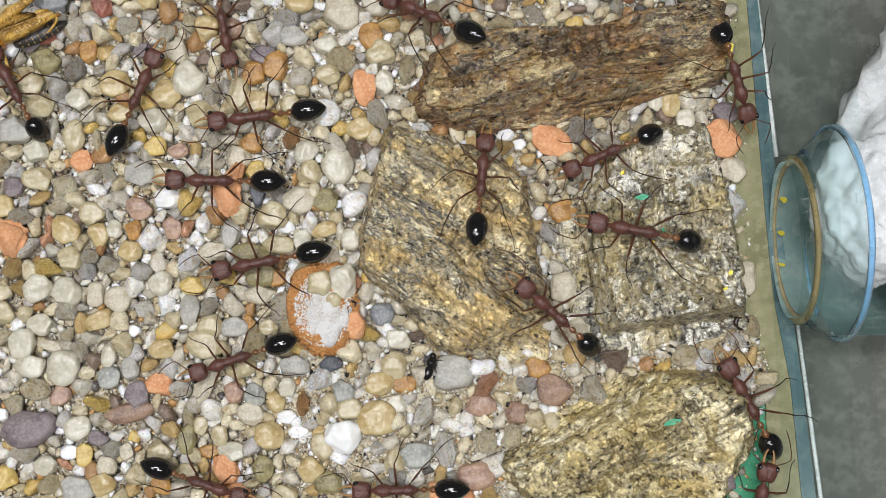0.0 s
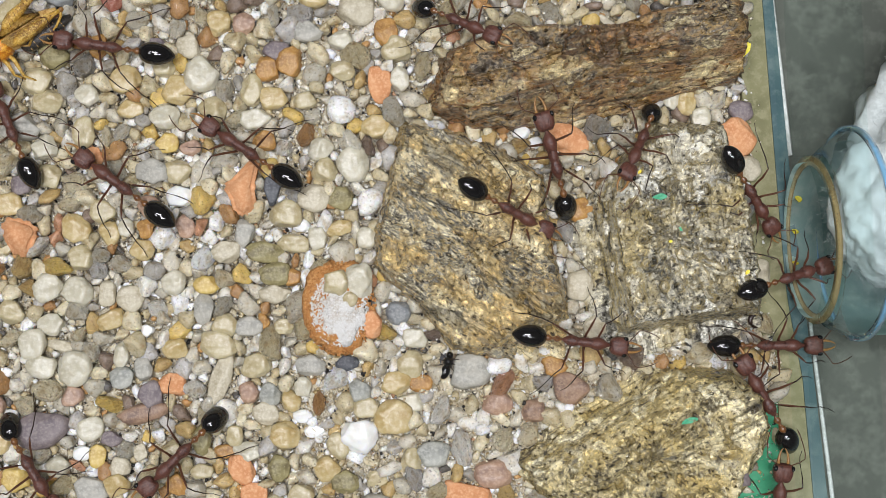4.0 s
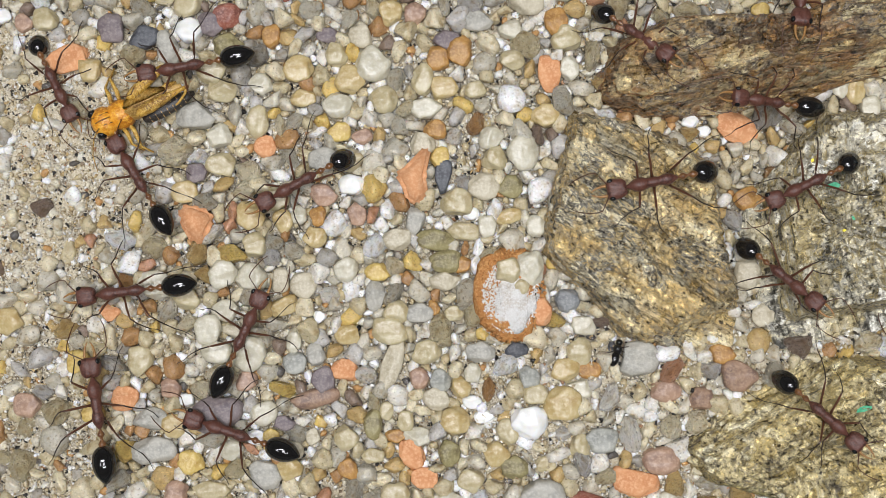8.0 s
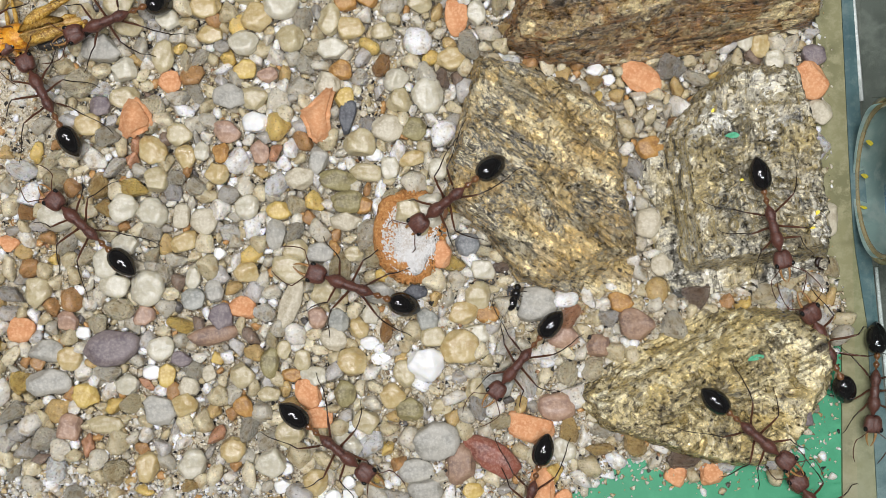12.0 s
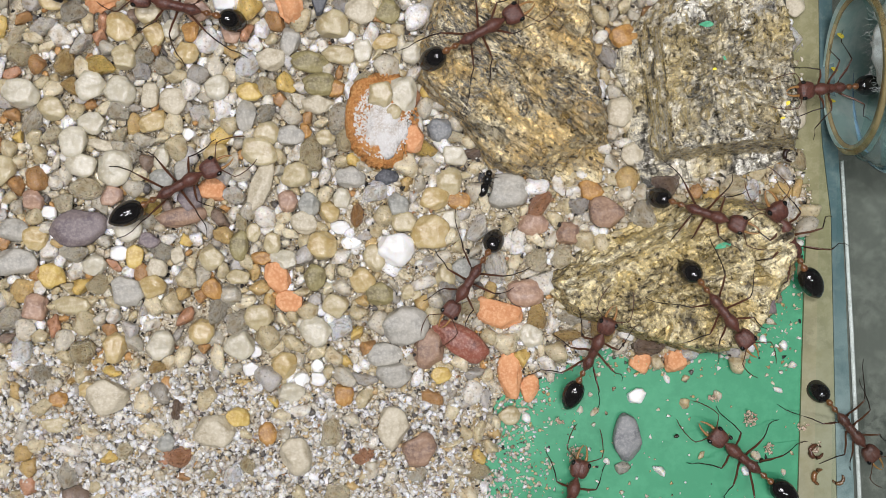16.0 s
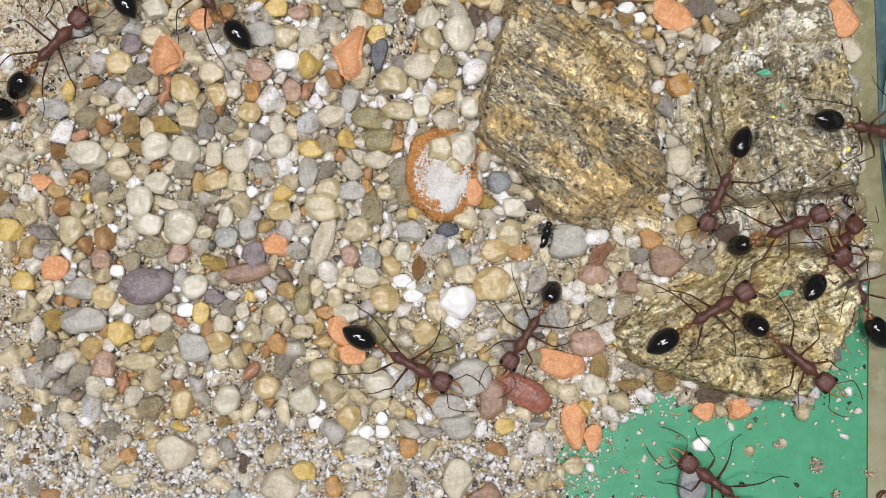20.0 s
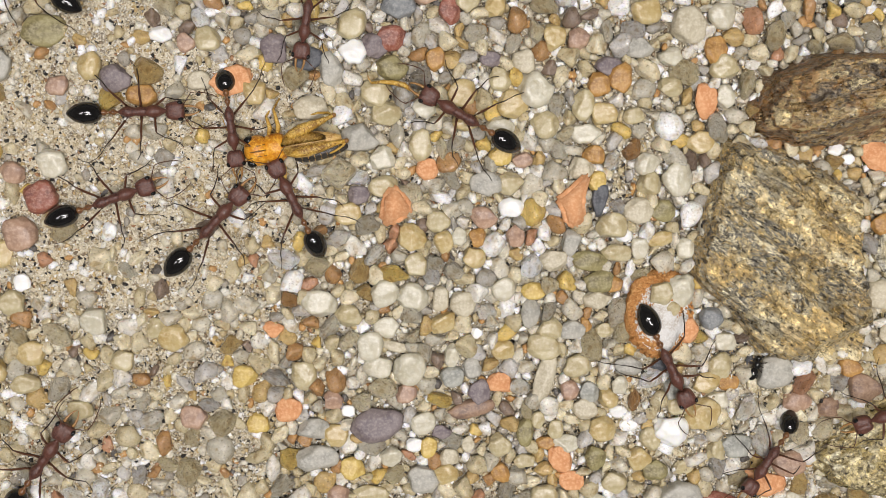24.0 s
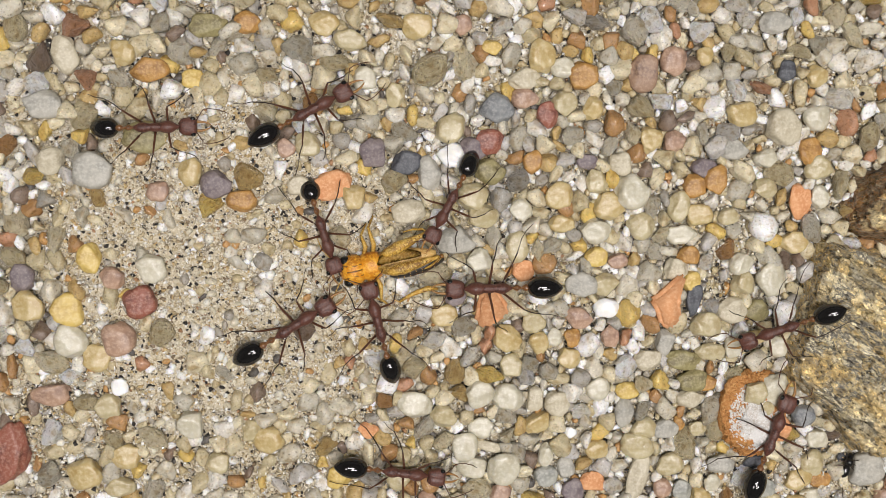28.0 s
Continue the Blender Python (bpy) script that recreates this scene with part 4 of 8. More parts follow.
stones('tan', [(-8.2, -41.1, 4.5, 4.3, 0), (4.3, -38.8, 4.1, 3.9, 0), (14.9, -24.2, 4.1, 3.5, 0), (34.4, -56.3, 3.5, 3.0, 0), (10.5, -30.5, 3.9, 4.3, 0), (-43.2, -8.2, 4.3, 3.9, 0), (-66.3, 37.9, 3.9, 4.3, 0), (-97.9, -20.1, 4.5, 3.9, 0), (-88.9, -24.7, 4.3, 3.9, 0), (-81.3, -15.9, 3.9, 3.7, 0), (-24.0, 45.2, 3.9, 3.9, 0), (-10.3, 24.9, 4.5, 4.3, 0), (-28.2, 8.3, 3.9, 4.3, 0), (-43.0, 41.1, 4.9, 4.9, 0), (-52.2, 46.3, 3.0, 3.9, 0)])
stones('cream', [(-35.0, -13.8, 4.6, 1.7, -15), (-1.5, -25.1, 4.3, 3.4, -20), (-22.1, -31.4, 2.3, 2.9, 0), (-25.5, -33.8, 3.4, 3.2, -20)])
stones('blue', [(-25.3, -19.2, 4.3, 3.4, 20), (-0.8, -22.0, 3.2, 3.7, 0), (14.0, -21.4, 3.4, 4.0, 0)])
stones('purple', [(-20.3, -22.0, 3.7, 4.6, 0), (-41.6, 12.7, 3.5, 3.0, 0), (-55.7, 36.7, 4.1, 4.9, 0), (0.2, 34.8, 4.3, 3.0, 0), (-39.3, 37.5, 4.3, 3.9, 0)])
stones('rose', [(-33.1, -22.1, 3.4, 3.4, 0), (-4.4, -21.7, 3.2, 3.4, 0), (-13.9, 18.8, 3.2, 2.6, 0), (-20.4, 9.0, 4.9, 3.5, 0), (-14.8, 5.7, 3.0, 3.9, 0), (-45.8, -23.4, 3.5, 3.4, 0), (36.8, -23.4, 4.9, 3.9, 0), (35.8, -35.2, 5.9, 4.5, 0), (-90.4, 30.2, 3.4, 3.5, 0), (-69.9, 37.4, 3.0, 3.0, 0), (-97.9, 16.0, 3.9, 3.5, 0), (-69.7, -26.1, 4.5, 3.9, 0), (-30.6, 46.0, 4.3, 3.5, 0), (-5.1, 39.2, 3.9, 3.5, 0)])
stones('olive', [(-12.1, -29.2, 2.9, 4.9, 0), (0.7, -34.1, 3.7, 4.3, 0), (11.0, 10.4, 4.5, 3.5, 0), (11.5, -36.5, 4.9, 3.7, 0), (-92.3, 38.7, 6.9, 4.9, 0), (-36.4, 33.9, 4.9, 3.9, 0)])
stones('white', [(6.5, -28.0, 3.2, 2.0, 10), (-73.9, 38.6, 3.4, 2.6, 0)])
stones('yellow', [(-29.1, -31.8, 2.9, 3.7, 0), (-17.6, 19.5, 3.9, 3.2, 0), (-61.1, -18.7, 4.5, 3.9, 0), (-58.7, -27.3, 3.9, 3.4, 0), (-1.0, 15.3, 3.0, 3.5, 0)])
stones('honey', [(-95.8, 52.4, 3.9, 4.1, 0), (-111.8, 10.9, 4.9, 5.5, 0), (-101.1, 2.3, 4.9, 4.5, 0), (-103.4, -17.6, 5.9, 5.3, 0), (-63.6, 57.6, 4.5, 3.9, 0), (-48.6, 57.5, 4.9, 4.3, 0), (-28.1, 52.9, 4.3, 5.5, 0), (-0.6, 53.5, 2.9, 2.9, 0), (18.9, 50.6, 3.7, 3.5, 0), (-23.7, 25.2, 4.5, 2.9, 0), (-25.9, -36.7, 4.3, 3.9, 0), (68.5, 26.4, 2.9, 4.3, 0), (-17.9, -43.8, 4.5, 4.1, 0), (-35.9, -54.3, 2.9, 2.5, 0)])
stones('olive', [(-82.4, 56.8, 5.9, 3.9, 0)])
stones('ochre', [(-76.0, 57.4, 3.9, 3.5, 0), (-1.1, 31.8, 3.9, 3.9, 0), (-16.3, -36.7, 2.9, 3.9, 20), (-6.1, -60.4, 2.9, 3.5, 20), (-40.5, -55.8, 2.9, 2.7, 0)])
stones('purple', [(-112.9, 15.5, 3.9, 4.5, 0)])
stones('rose', [(-108.5, -3.9, 6.2, 3.9, 10), (-97.3, 5.6, 5.5, 5.9, 0), (-41.2, 57.7, 2.9, 3.1, 0), (-5.8, 52.6, 4.3, 4.5, 0), (-45.0, -41.0, 4.3, 4.3, 0)])
stones('pale', [(-105.1, 5.2, 4.9, 5.9, 0), (-57.2, 48.8, 3.9, 3.9, 0), (-24.3, 51.2, 4.3, 3.5, 0), (-12.1, 30.8, 5.9, 5.5, 0), (-16.6, -3.4, 3.9, 3.9, 0), (-37.1, -4.3, 4.9, 4.5, 0), (-36.5, -10.3, 4.3, 3.3, 0), (-48.1, -6.2, 5.9, 4.9, 0), (23.1, -12.8, 3.9, 3.9, 0), (66.2, 26.9, 2.9, 3.3, 0), (70.8, 23.6, 3.5, 3.9, 0), (-2.6, -53.7, 4.7, 3.3, 0), (-24.2, -46.4, 4.9, 4.5, 0)])
stones('tan', [(-99.4, -5.9, 4.9, 3.9, 0), (-75.7, -10.5, 3.9, 3.7, 0), (-59.5, 55.0, 4.9, 3.3, -10), (-37.3, 26.3, 4.9, 3.9, 0), (-31.9, 0.6, 4.3, 3.9, 0), (-39.0, 29.6, 4.9, 4.3, 0), (-16.1, 14.8, 4.5, 3.7, 0), (1.9, 7.7, 4.9, 4.7, 0), (-8.3, -10.6, 4.3, 3.9, 0), (5.1, 26.6, 3.5, 3.1, 0), (20.2, 35.1, 4.9, 4.3, 0), (-39.1, -40.4, 5.9, 2.9, 0), (-40.8, -60.1, 4.9, 2.5, 0)])
stones('cream', [(-30.8, 49.2, 4.9, 3.3, 10), (-67.7, 31.2, 3.5, 3.1, 0), (55.7, 39.5, 4.0, 1.4, -40)])
stones('grey', [(11.1, 59.2, 4.9, 3.5, 0)])
stones('white', [(-15.5, 10.6, 4.3, 3.5, 0), (40.9, 21.3, 2.9, 2.1, 10), (43.2, 19.6, 2.1, 1.8, 0), (4.3, 5.8, 2.9, 2.1, 0), (1.9, -51.1, 2.5, 2.3, 0), (-8.7, -47.0, 2.0, 2.0, 0), (-9.3, -49.8, 2.5, 2.3, 0)])
stones('blue', [(26.0, -31.9, 5.9, 3.9, 0), (-22.8, -62.3, 2.9, 2.9, 0)])
stones('yellow', [(52.6, 39.8, 2.8, 2.7, 0)])
stones('slate', [(20.5, -8.6, 4.0, 3.8, 0), (54.6, -59.2, 4.7, 7.7, 12), (-35.2, 44.1, 5.8, 4.8, -19)])


# ---- loose gravel and sand ----
def scatter(shapes, places, sizes, flats, turns, tilts, lifts, name, mat, label, category):
    """One mesh of many small stones: shapes are base (vertices, faces) pairs."""
    cos, tris, at = [], [], 0
    for i, (x, y) in enumerate(places):
        v, f = shapes[i % len(shapes)]
        s = sizes[i] * 0.5
        m = np.array(Euler((tilts[i], tilts[i - 1], turns[i])).to_matrix())
        p = (v * (s, s * flats[i], s * (0.45 + 0.4 * flats[i]))) @ m.T
        p += (x, y, lifts[i])
        cos.append(p * M)
        tris.append(f + at)
        at += len(v)
    co, tri = np.concatenate(cos), np.concatenate(tris)
    me = bpy.data.meshes.new(name)
    me.vertices.add(len(co))
    me.vertices.foreach_set("co", co.ravel())
    me.loops.add(len(tri) * 3)
    me.loops.foreach_set("vertex_index", tri.ravel())
    me.polygons.add(len(tri))
    me.polygons.foreach_set("loop_start", np.arange(0, len(tri) * 3, 3))
    me.update(calc_edges=True)
    me.materials.append(mat)
    me.shade_smooth()
    tagged(new(name, me), label, category, kind="stuff")


def base_shapes(count, level, seed, rough):
    """Water-worn stones: bodies cut by a few planes, with soft edges between the faces, some more broken than others."""
    out = []
    for k in range(count):
        bm = bmesh.new()
        o = Vector((seed + k * 3.7, k * 1.9, 0))
        rng = random.Random(int(seed) * 31 + k)
        bmesh.ops.create_icosphere(bm, subdivisions=level, radius=1.0)
        planes = [(Vector((rng.gauss(0, 1), rng.gauss(0, 1), rng.gauss(0, 0.8))).normalized(), rng.uniform(0.58, 0.98)) for _ in range(8 + k % 4)]
        soft = (26, 40, 70, 110)[k % 4]
        for v in bm.verts:
            d = v.co.normalized()
            total = 0.86 ** soft + sum((d.dot(n) / c) ** soft for n, c in planes if d.dot(n) > 0)
            v.co = d * (total ** (-1 / soft) * (1 + rough * 0.45 * noise.noise(d * 1.3 + o) + rough * 0.3 * noise.noise(d * 3.1 + o)))
        bmesh.ops.delete(bm, geom=[v for v in bm.verts if v.co.z < -0.55], context="VERTS")
        bm.verts.index_update()
        out.append((np.array([v.co[:] for v in bm.verts]), np.array([[v.index for v in f.verts] for f in bm.faces])))
        bm.free()
    return out


def grain_shapes(points=8):
    out = []
    for k in range(8):
        rng = random.Random(k)
        bm = bmesh.new()
        for _ in range(points):
            bm.verts.new(Vector((rng.gauss(0, 1), rng.gauss(0, 1), rng.gauss(0, 1))).normalized())
        bmesh.ops.convex_hull(bm, input=bm.verts[:])
        bmesh.ops.triangulate(bm, faces=bm.faces[:])
        bm.verts.index_update()
        out.append((np.array([v.co[:] for v in bm.verts]), np.array([[v.index for v in f.verts] for f in bm.faces])))
        bm.free()
    return out


def loose_gravel():
    rng = random.Random(11)
    cells = {}

    def free(x, y, r, slack):
        for i, j in product(range(int(x // 4) - 2, int(x // 4) + 3), range(int(y // 4) - 2, int(y // 4) + 3)):
            for a, b, q in cells.get((i, j), ()):
                if (a - x) ** 2 + (b - y) ** 2 < (slack * (q + r)) ** 2:
                    return False
        return True

    def take(x, y, r):
        cells.setdefault((int(x // 4), int(y // 4)), []).append((x, y, r))

    for x, y, r in PLACED:
        take(x, y, r)
    made, kept = {"big": [], "small": []}, []
    for lo, hi, tries, slack, pile in ((3.6, 4.6, 420, 0.86, "big"), (2.8, 3.7, 6000, 0.82, "big"), (2.0, 2.9, 40000, 0.80, "big"), (1.1, 1.9, 80000, 0.76, "small")):
        for _ in range(tries):
            x, y, d = rng.uniform(-122, 87), rng.uniform(-76, 66), rng.uniform(lo, hi)
            if x > bank_edge(y):
                continue
            g = green_amount(x, y)
            if g > 0.3 and rng.random() < (0.9994 if d > 1.9 else 0.994):
                continue
            if rock_share(x, y) > 0.03 or not free(x, y, d * 0.5, slack):
                continue
            bare = sand_patch(x, y)
            chance = math.sin(int(x * 0.5 + 500) * 12.9898 + int(y * 0.5 + 500) * 78.233) * 43758.5453
            if chance - math.floor(chance) < bare * (0.84 if d > 1.9 else 0.66):
                continue
            take(x, y, d * 0.5)
            made[pile].append((x, y, d, bare, g))
    for pile, level, name, mat, label in (("big", 3, "gravel", gravel_mat, "loose rounded tan, white, ochre and grey river gravel"),
                                          ("small", 2, "fine_gravel", fine_mat, "fine mixed gravel between the pebbles")):
        rows = made[pile]
        lifts = [(-2.0 if g > 0.3 else max(-1.5 if d > 1.9 else -1.7, sand_height(x, y)) - 0.05) + d * rng.uniform(0.02, 0.38) * (1 - 0.8 * b) for x, y, d, b, g in rows]
        first = 300 if pile == "big" else 0
        shapes = base_shapes(36, level, 5.0, 0.22)
        for i, (x, y, d, b, g) in enumerate(rows[:first]):
            if i < len(shapes):
                me = bpy.data.meshes.new("pebble")
                me.from_pydata(shapes[i][0].tolist(), [], shapes[i][1].tolist())
                me.materials.append(pebble_mat)
                me.shade_smooth()
                kept.append(me)
            ob = new("pebble", kept[i % len(shapes)])
            flat, s = rng.uniform(0.55, 1.0), d * 0.63 * M
            ob.matrix_world = pose(x * M, y * M, lifts[i] * M, rng.uniform(-20, 20), rng.uniform(-20, 20), rng.uniform(0, 360)) @ Matrix.Diagonal((s, s * flat, s * (0.45 + 0.4 * flat), 1))
            ob.parent = GROUND
        rows, lifts = rows[first:], lifts[first:]
        scatter(shapes, [(r[0], r[1]) for r in rows], [r[2] * 1.27 for r in rows], [rng.uniform(0.52, 1.0) for _ in rows],
                [rng.uniform(0, 6.28) for _ in rows], [rng.uniform(-0.35, 0.35) for _ in rows], lifts, name, mat, label, "gravel")
    grit = []
    while len(grit) < 13000:
        x, y = rng.uniform(-62, 66), rng.uniform(-76, -30)
        if x > 83 or rock_share(x, y) > 0.0:
            continue
        gr = green_amount(x, y)
        near = math.hypot((x - 34) / 9, (y + 43) / 6)
        share = max(0.0, min(1.0, (-46 - y) / 10 + 0.8 * noise.noise(Vector((x * 0.09, y * 0.09, 20.0))))) * (1.0 if x < 28 else 0.35) + max(0.0, 0.9 - near)
        if gr > 0.2:
            share = 0.7 * max(0.0, 1 - (x - 31) / 12) + 0.4 * max(0.0, 1 - (-43 - y) / 6) + 0.01
        if rng.random() < min(1.0, share):
            grit.append((x, y, gr))
    scatter(grain_shapes(14), [(x, y) for x, y, gr in grit], [(0.4 if gr > 0.2 else 0.6) + 1.2 * rng.random() ** 1.8 * (0.6 if gr > 0.2 else 1) for x, y, gr in grit], [rng.uniform(0.6, 1.0) for _ in grit],
            [rng.uniform(0, 6.28) for _ in grit], [rng.uniform(-0.5, 0.5) for _ in grit],
            [(-1.75 if gr > 0.2 else sand_height(x, y) + rng.uniform(0.1, 0.9)) for x, y, gr in grit], "white_grit", grit_mat, "coarse white quartz grit strewn beside the board", "grit")
    spots = []
    while len(spots) < 104000:
        x, y = rng.uniform(-116, 84), rng.uniform(-74, 62)
        if x > bank_edge(y) + 0.9 + abs(rng.gauss(0, 0.8)):
            continue
        g = green_amount(x, y)
        if (g > 0.2 and rng.random() < 0.72 + 0.265 * min(1, max(0, x - 35) / 13) * min(1, max(0, -44 - y) / 6)) or rock_share(x, y) > 0.0:
            continue
        if rng.random() < 0.25 and sand_patch(x, y) < 0.3:
            continue
        spots.append((x, y, g))
    scatter(grain_shapes(), [(x, y) for x, y, g in spots], [0.28 + 0.95 * rng.random() ** 2.0 for _ in spots], [rng.uniform(0.7, 1.0) for _ in spots],
            [rng.uniform(0, 6.28) for _ in spots], [rng.uniform(-0.5, 0.5) for _ in spots],
            [(-1.8 if g > 0.2 else sand_height(x, y) + 0.12 + max(0.0, rng.uniform(-0.4, 1.4)) * (1 - sand_patch(x, y))) for x, y, g in spots], "sand_grains", grain_mat, "coarse pale sand grains with black specks", "sand")


loose_gravel()


# ---- chips of their own shape ----
def slab(name, corners, z0, thick, mat, label, category, origin=(0, 0), bevel=0.7):
    bm = bmesh.new()
    low = [bm.verts.new(((x - origin[0]) * M, (y - origin[1]) * M, z0 * M)) for x, y in corners]
    f = bm.faces.new(low)
    top = bmesh.ops.extrude_face_region(bm, geom=[f])
    for v in (g for g in top["geom"] if isinstance(g, bmesh.types.BMVert)):
        v.co.z += thick * M
    bmesh.ops.recalc_face_normals(bm, faces=bm.faces[:])
    bmesh.ops.bevel(bm, geom=bm.edges[:], offset=bevel * M, segments=3, affect="EDGES", clamp_overlap=True)
    bmesh.ops.triangulate(bm, faces=bm.faces[:])
    for v in bm.verts:
        v.co += Vector((noise.noise(v.co * 700), noise.noise(v.co * 700 + Vector((5, 0, 0))), noise.noise(v.co * 500 + Vector((0, 7, 0))))) * 0.25 * M
    ob = linked(name, bm, mat)
    ob.location = (origin[0] * M, origin[1] * M, 0)
    return tagged(ob, label, category, "chips and pebbles on the gravel")


slab("terracotta_chip", [(-8.6, 12.4), (-6.4, 13.9), (-3.4, 17.0), (-2.2, 16.6), (-3.3, 12.2), (-2.8, 9.2), (-4.6, 7.0), (-6.4, 8.0), (-7.2, 10.4)], -0.6, 2.3, STONE["terracotta"],
     "crooked orange terracotta chip with a bent arm", "chip")
pushed_chip = slab("terracotta_chip", [(-2.9, -2.6), (-2.6, 1.4), (-0.9, 3.9), (0.9, 3.0), (2.9, 0.2), (2.6, -1.8), (0.7, -2.2), (-0.9, -3.7)], -0.5, 2.2, STONE["terracotta"],
                   "heart-shaped orange terracotta chip that the ants push", "chip")


# ---- sugared orange crust between the pebbles ----
def crust():
    rng = random.Random(8)
    top = tagged(new("crust_piece"), "orange crusty food piece covered with white crystals", "food")
    top.location = (10.4 * M, -7.6 * M, 0)
    bm = bmesh.new()
    bmesh.ops.create_icosphere(bm, subdivisions=4, radius=1.0)
    for v in bm.verts:
        d = v.co.normalized()
        f = 1 + 0.12 * noise.noise(d * 1.6 + Vector((3, 0, 0))) + 0.09 * noise.noise(d * 5) + 0.05 * noise.noise(d * 13) + 0.03 * noise.noise(d * 29)
        dip = 0.5 * max(0, 1 - math.hypot(d.x * 1.6, d.y * 1.3)) if d.z > 0 else 0
        v.co = Vector((min(d.x * 6.2 * f + 0.9 * d.y * d.y, 4.4 + 0.5 * d.y), d.y * 7.9 * f, (d.z * 2.6 - dip) * f + 0.4)) * M
    part("crust", bm, crust_mat, top)
    bm = bmesh.new()
    bmesh.ops.create_icosphere(bm, subdivisions=4, radius=1.0)
    for v in bm.verts:
        d = v.co.normalized()
        f = 1 + 0.22 * noise.noise(d * 1.9 + Vector((8, 0, 0))) + 0.12 * noise.noise(d * 5) + 0.10 * noise.noise(d * 14) + 0.06 * noise.noise(d * 30)
        v.co = Vector((0.9 + d.x * 3.5 * f, -0.8 + d.y * 5.2 * f, 1.9 + d.z * 1.15 * f)) * M
    part("sugar_fill", bm, crumb_mat, top, "white caked sugar filling")
    shapes = base_shapes(5, 1, 70.0, 0.3)
    for name, count, spread, lo, hi, mat, label in (("sugar_coat", 2600, 0.94, 0.07, 0.26, crumb_mat, "white sugary grains"), ("crust_grain", 700, 1.12, 0.12, 0.34, crust_mat, "orange crusty grains")):
        cos, faces, at = [], [], 0
        for _ in range(count):
            a, q = rng.uniform(0, 6.28), math.sqrt(rng.random()) if name == "sugar_coat" else rng.uniform(0.78, 1.05)
            x, y = 0.4 + 5.0 * spread * q * math.cos(a), -0.2 + 6.6 * spread * q * math.sin(a)
            v, f = rng.choice(shapes)
            s = rng.uniform(lo, hi)
            z = 0.35 + 2.4 * math.sqrt(max(0.02, 1 - (x / 6.2) ** 2 - (y / 7.9) ** 2)) + rng.uniform(-0.1, 0.2)
            cos.append((v * s + (x, y, z)) * M)
            faces.append(f + at)
            at += len(v)
        me = bpy.data.meshes.new(name)
        me.from_pydata(np.concatenate(cos).tolist(), [], np.concatenate(faces).tolist())
        me.materials.append(mat)
        ob = new(name, me)
        ob.parent = top
        tagged(ob, label, kind="stuff")
    for kind, x, y, z, l, w, turn in (("tan", 10.2, -3.5, 3.1, 4.0, 4.3, 0), ("pale", 13.9, -3.4, 2.0, 5.0, 6.6, 10), ("tan", 12.4, -6.3, 2.6, 2.6, 2.4, 40), ("terracotta", 16.0, -10.4, 1.3, 3.4, 4.6, 10)):
        ob = linked("terracotta_chip" if kind == "terracotta" else "pebble", stone_mesh(l, w, l * 0.55, x * 3 + y, 0.3), STONE[kind])
        ob.matrix_world = pose(x * M, y * M, z * M, 8, -5, turn)
        tagged(ob, "small pebble resting on the crusty food" if kind != "terracotta" else "small orange chip beside the crusty food", "pebble")


crust()
leaning = linked("pebble", stone_mesh(3.0, 5.4, 2.4, 7.7, 0.3), STONE["purple"])
leaning.matrix_world = pose(75.6 * M, -34.6 * M, 4.6 * M, 0, 38, 24)
tagged(leaning, "dark purple stone leaning on the golden rock", "pebble")


# ---- flecks of paint, crumbs on the green board ----
def rock_top(x, y):
    best = None
    for ob in bpy.data.objects:
        if ob.name.startswith("rock"):
            hit, place, normal, index = ob.ray_cast(Vector((x * M, y * M, 0.05)) - ob.location, Vector((0, 0, -1)))
            if hit:
                best = place + ob.location
    return best.z / M if best else 0.5


def fleck(name, mat, label, x, y, z, long, wide, turn, tilt=0):
    bm = bmesh.new()
    n = 9
    ring_ = [bm.verts.new((long * 0.5 * math.cos(6.283 * k / n) * (1 + 0.3 * math.sin(5 * k)) * M, wide * 0.5 * math.sin(6.283 * k / n) * (1 + 0.3 * math.cos(7 * k)) * M, 0)) for k in range(n)]
    f = bm.faces.new(ring_)
    for v in (g for g in bmesh.ops.extrude_face_region(bm, geom=[f])["geom"] if isinstance(g, bmesh.types.BMVert)):
        v.co.z += 0.12 * M
    bmesh.ops.recalc_face_normals(bm, faces=bm.faces[:])
    ob = linked(name, bm, mat, smooth=False)
    ob.matrix_world = pose(x * M, y * M, z * M, 0, tilt, turn)
    tagged(ob, label, "paint fleck")


for x, y, l, w, turn in ((76.6, 34.0, 2.6, 1.5, 70), (59.8, 14.2, 1.6, 0.9, 40), (64.0, 3.0, 0.8, 0.5, 10), (76.3, -2.0, 0.9, 0.6, 60), (75.2, -4.5, 0.8, 0.4, 20)):
    fleck("paint_fleck", paint_yellow, "yellow paint fleck stuck on the rock", x, y, rock_top(x, y) + 0.05, l, w, turn)
for x, y, l, w, turn in ((66.5, -25.6, 3.2, 0.9, 18), (62.6, 10.2, 2.2, 1.0, 10), (66.0, 5.0, 1.0, 0.6, 0)):
    fleck("paint_fleck", paint_green, "green paint fleck stuck on the rock", x, y, rock_top(x, y) + 0.05, l, w, turn)
for y, z, l in ((9.9, 3.0, 2.2), (4.6, 0.6, 1.7), (-0.6, 0.0, 1.0)):
    fleck("paint_fleck", paint_yellow, "yellow paint fleck on the tube's rim", 86.4 - y * 0.04, y, z, l, 1.2, 75, 60)


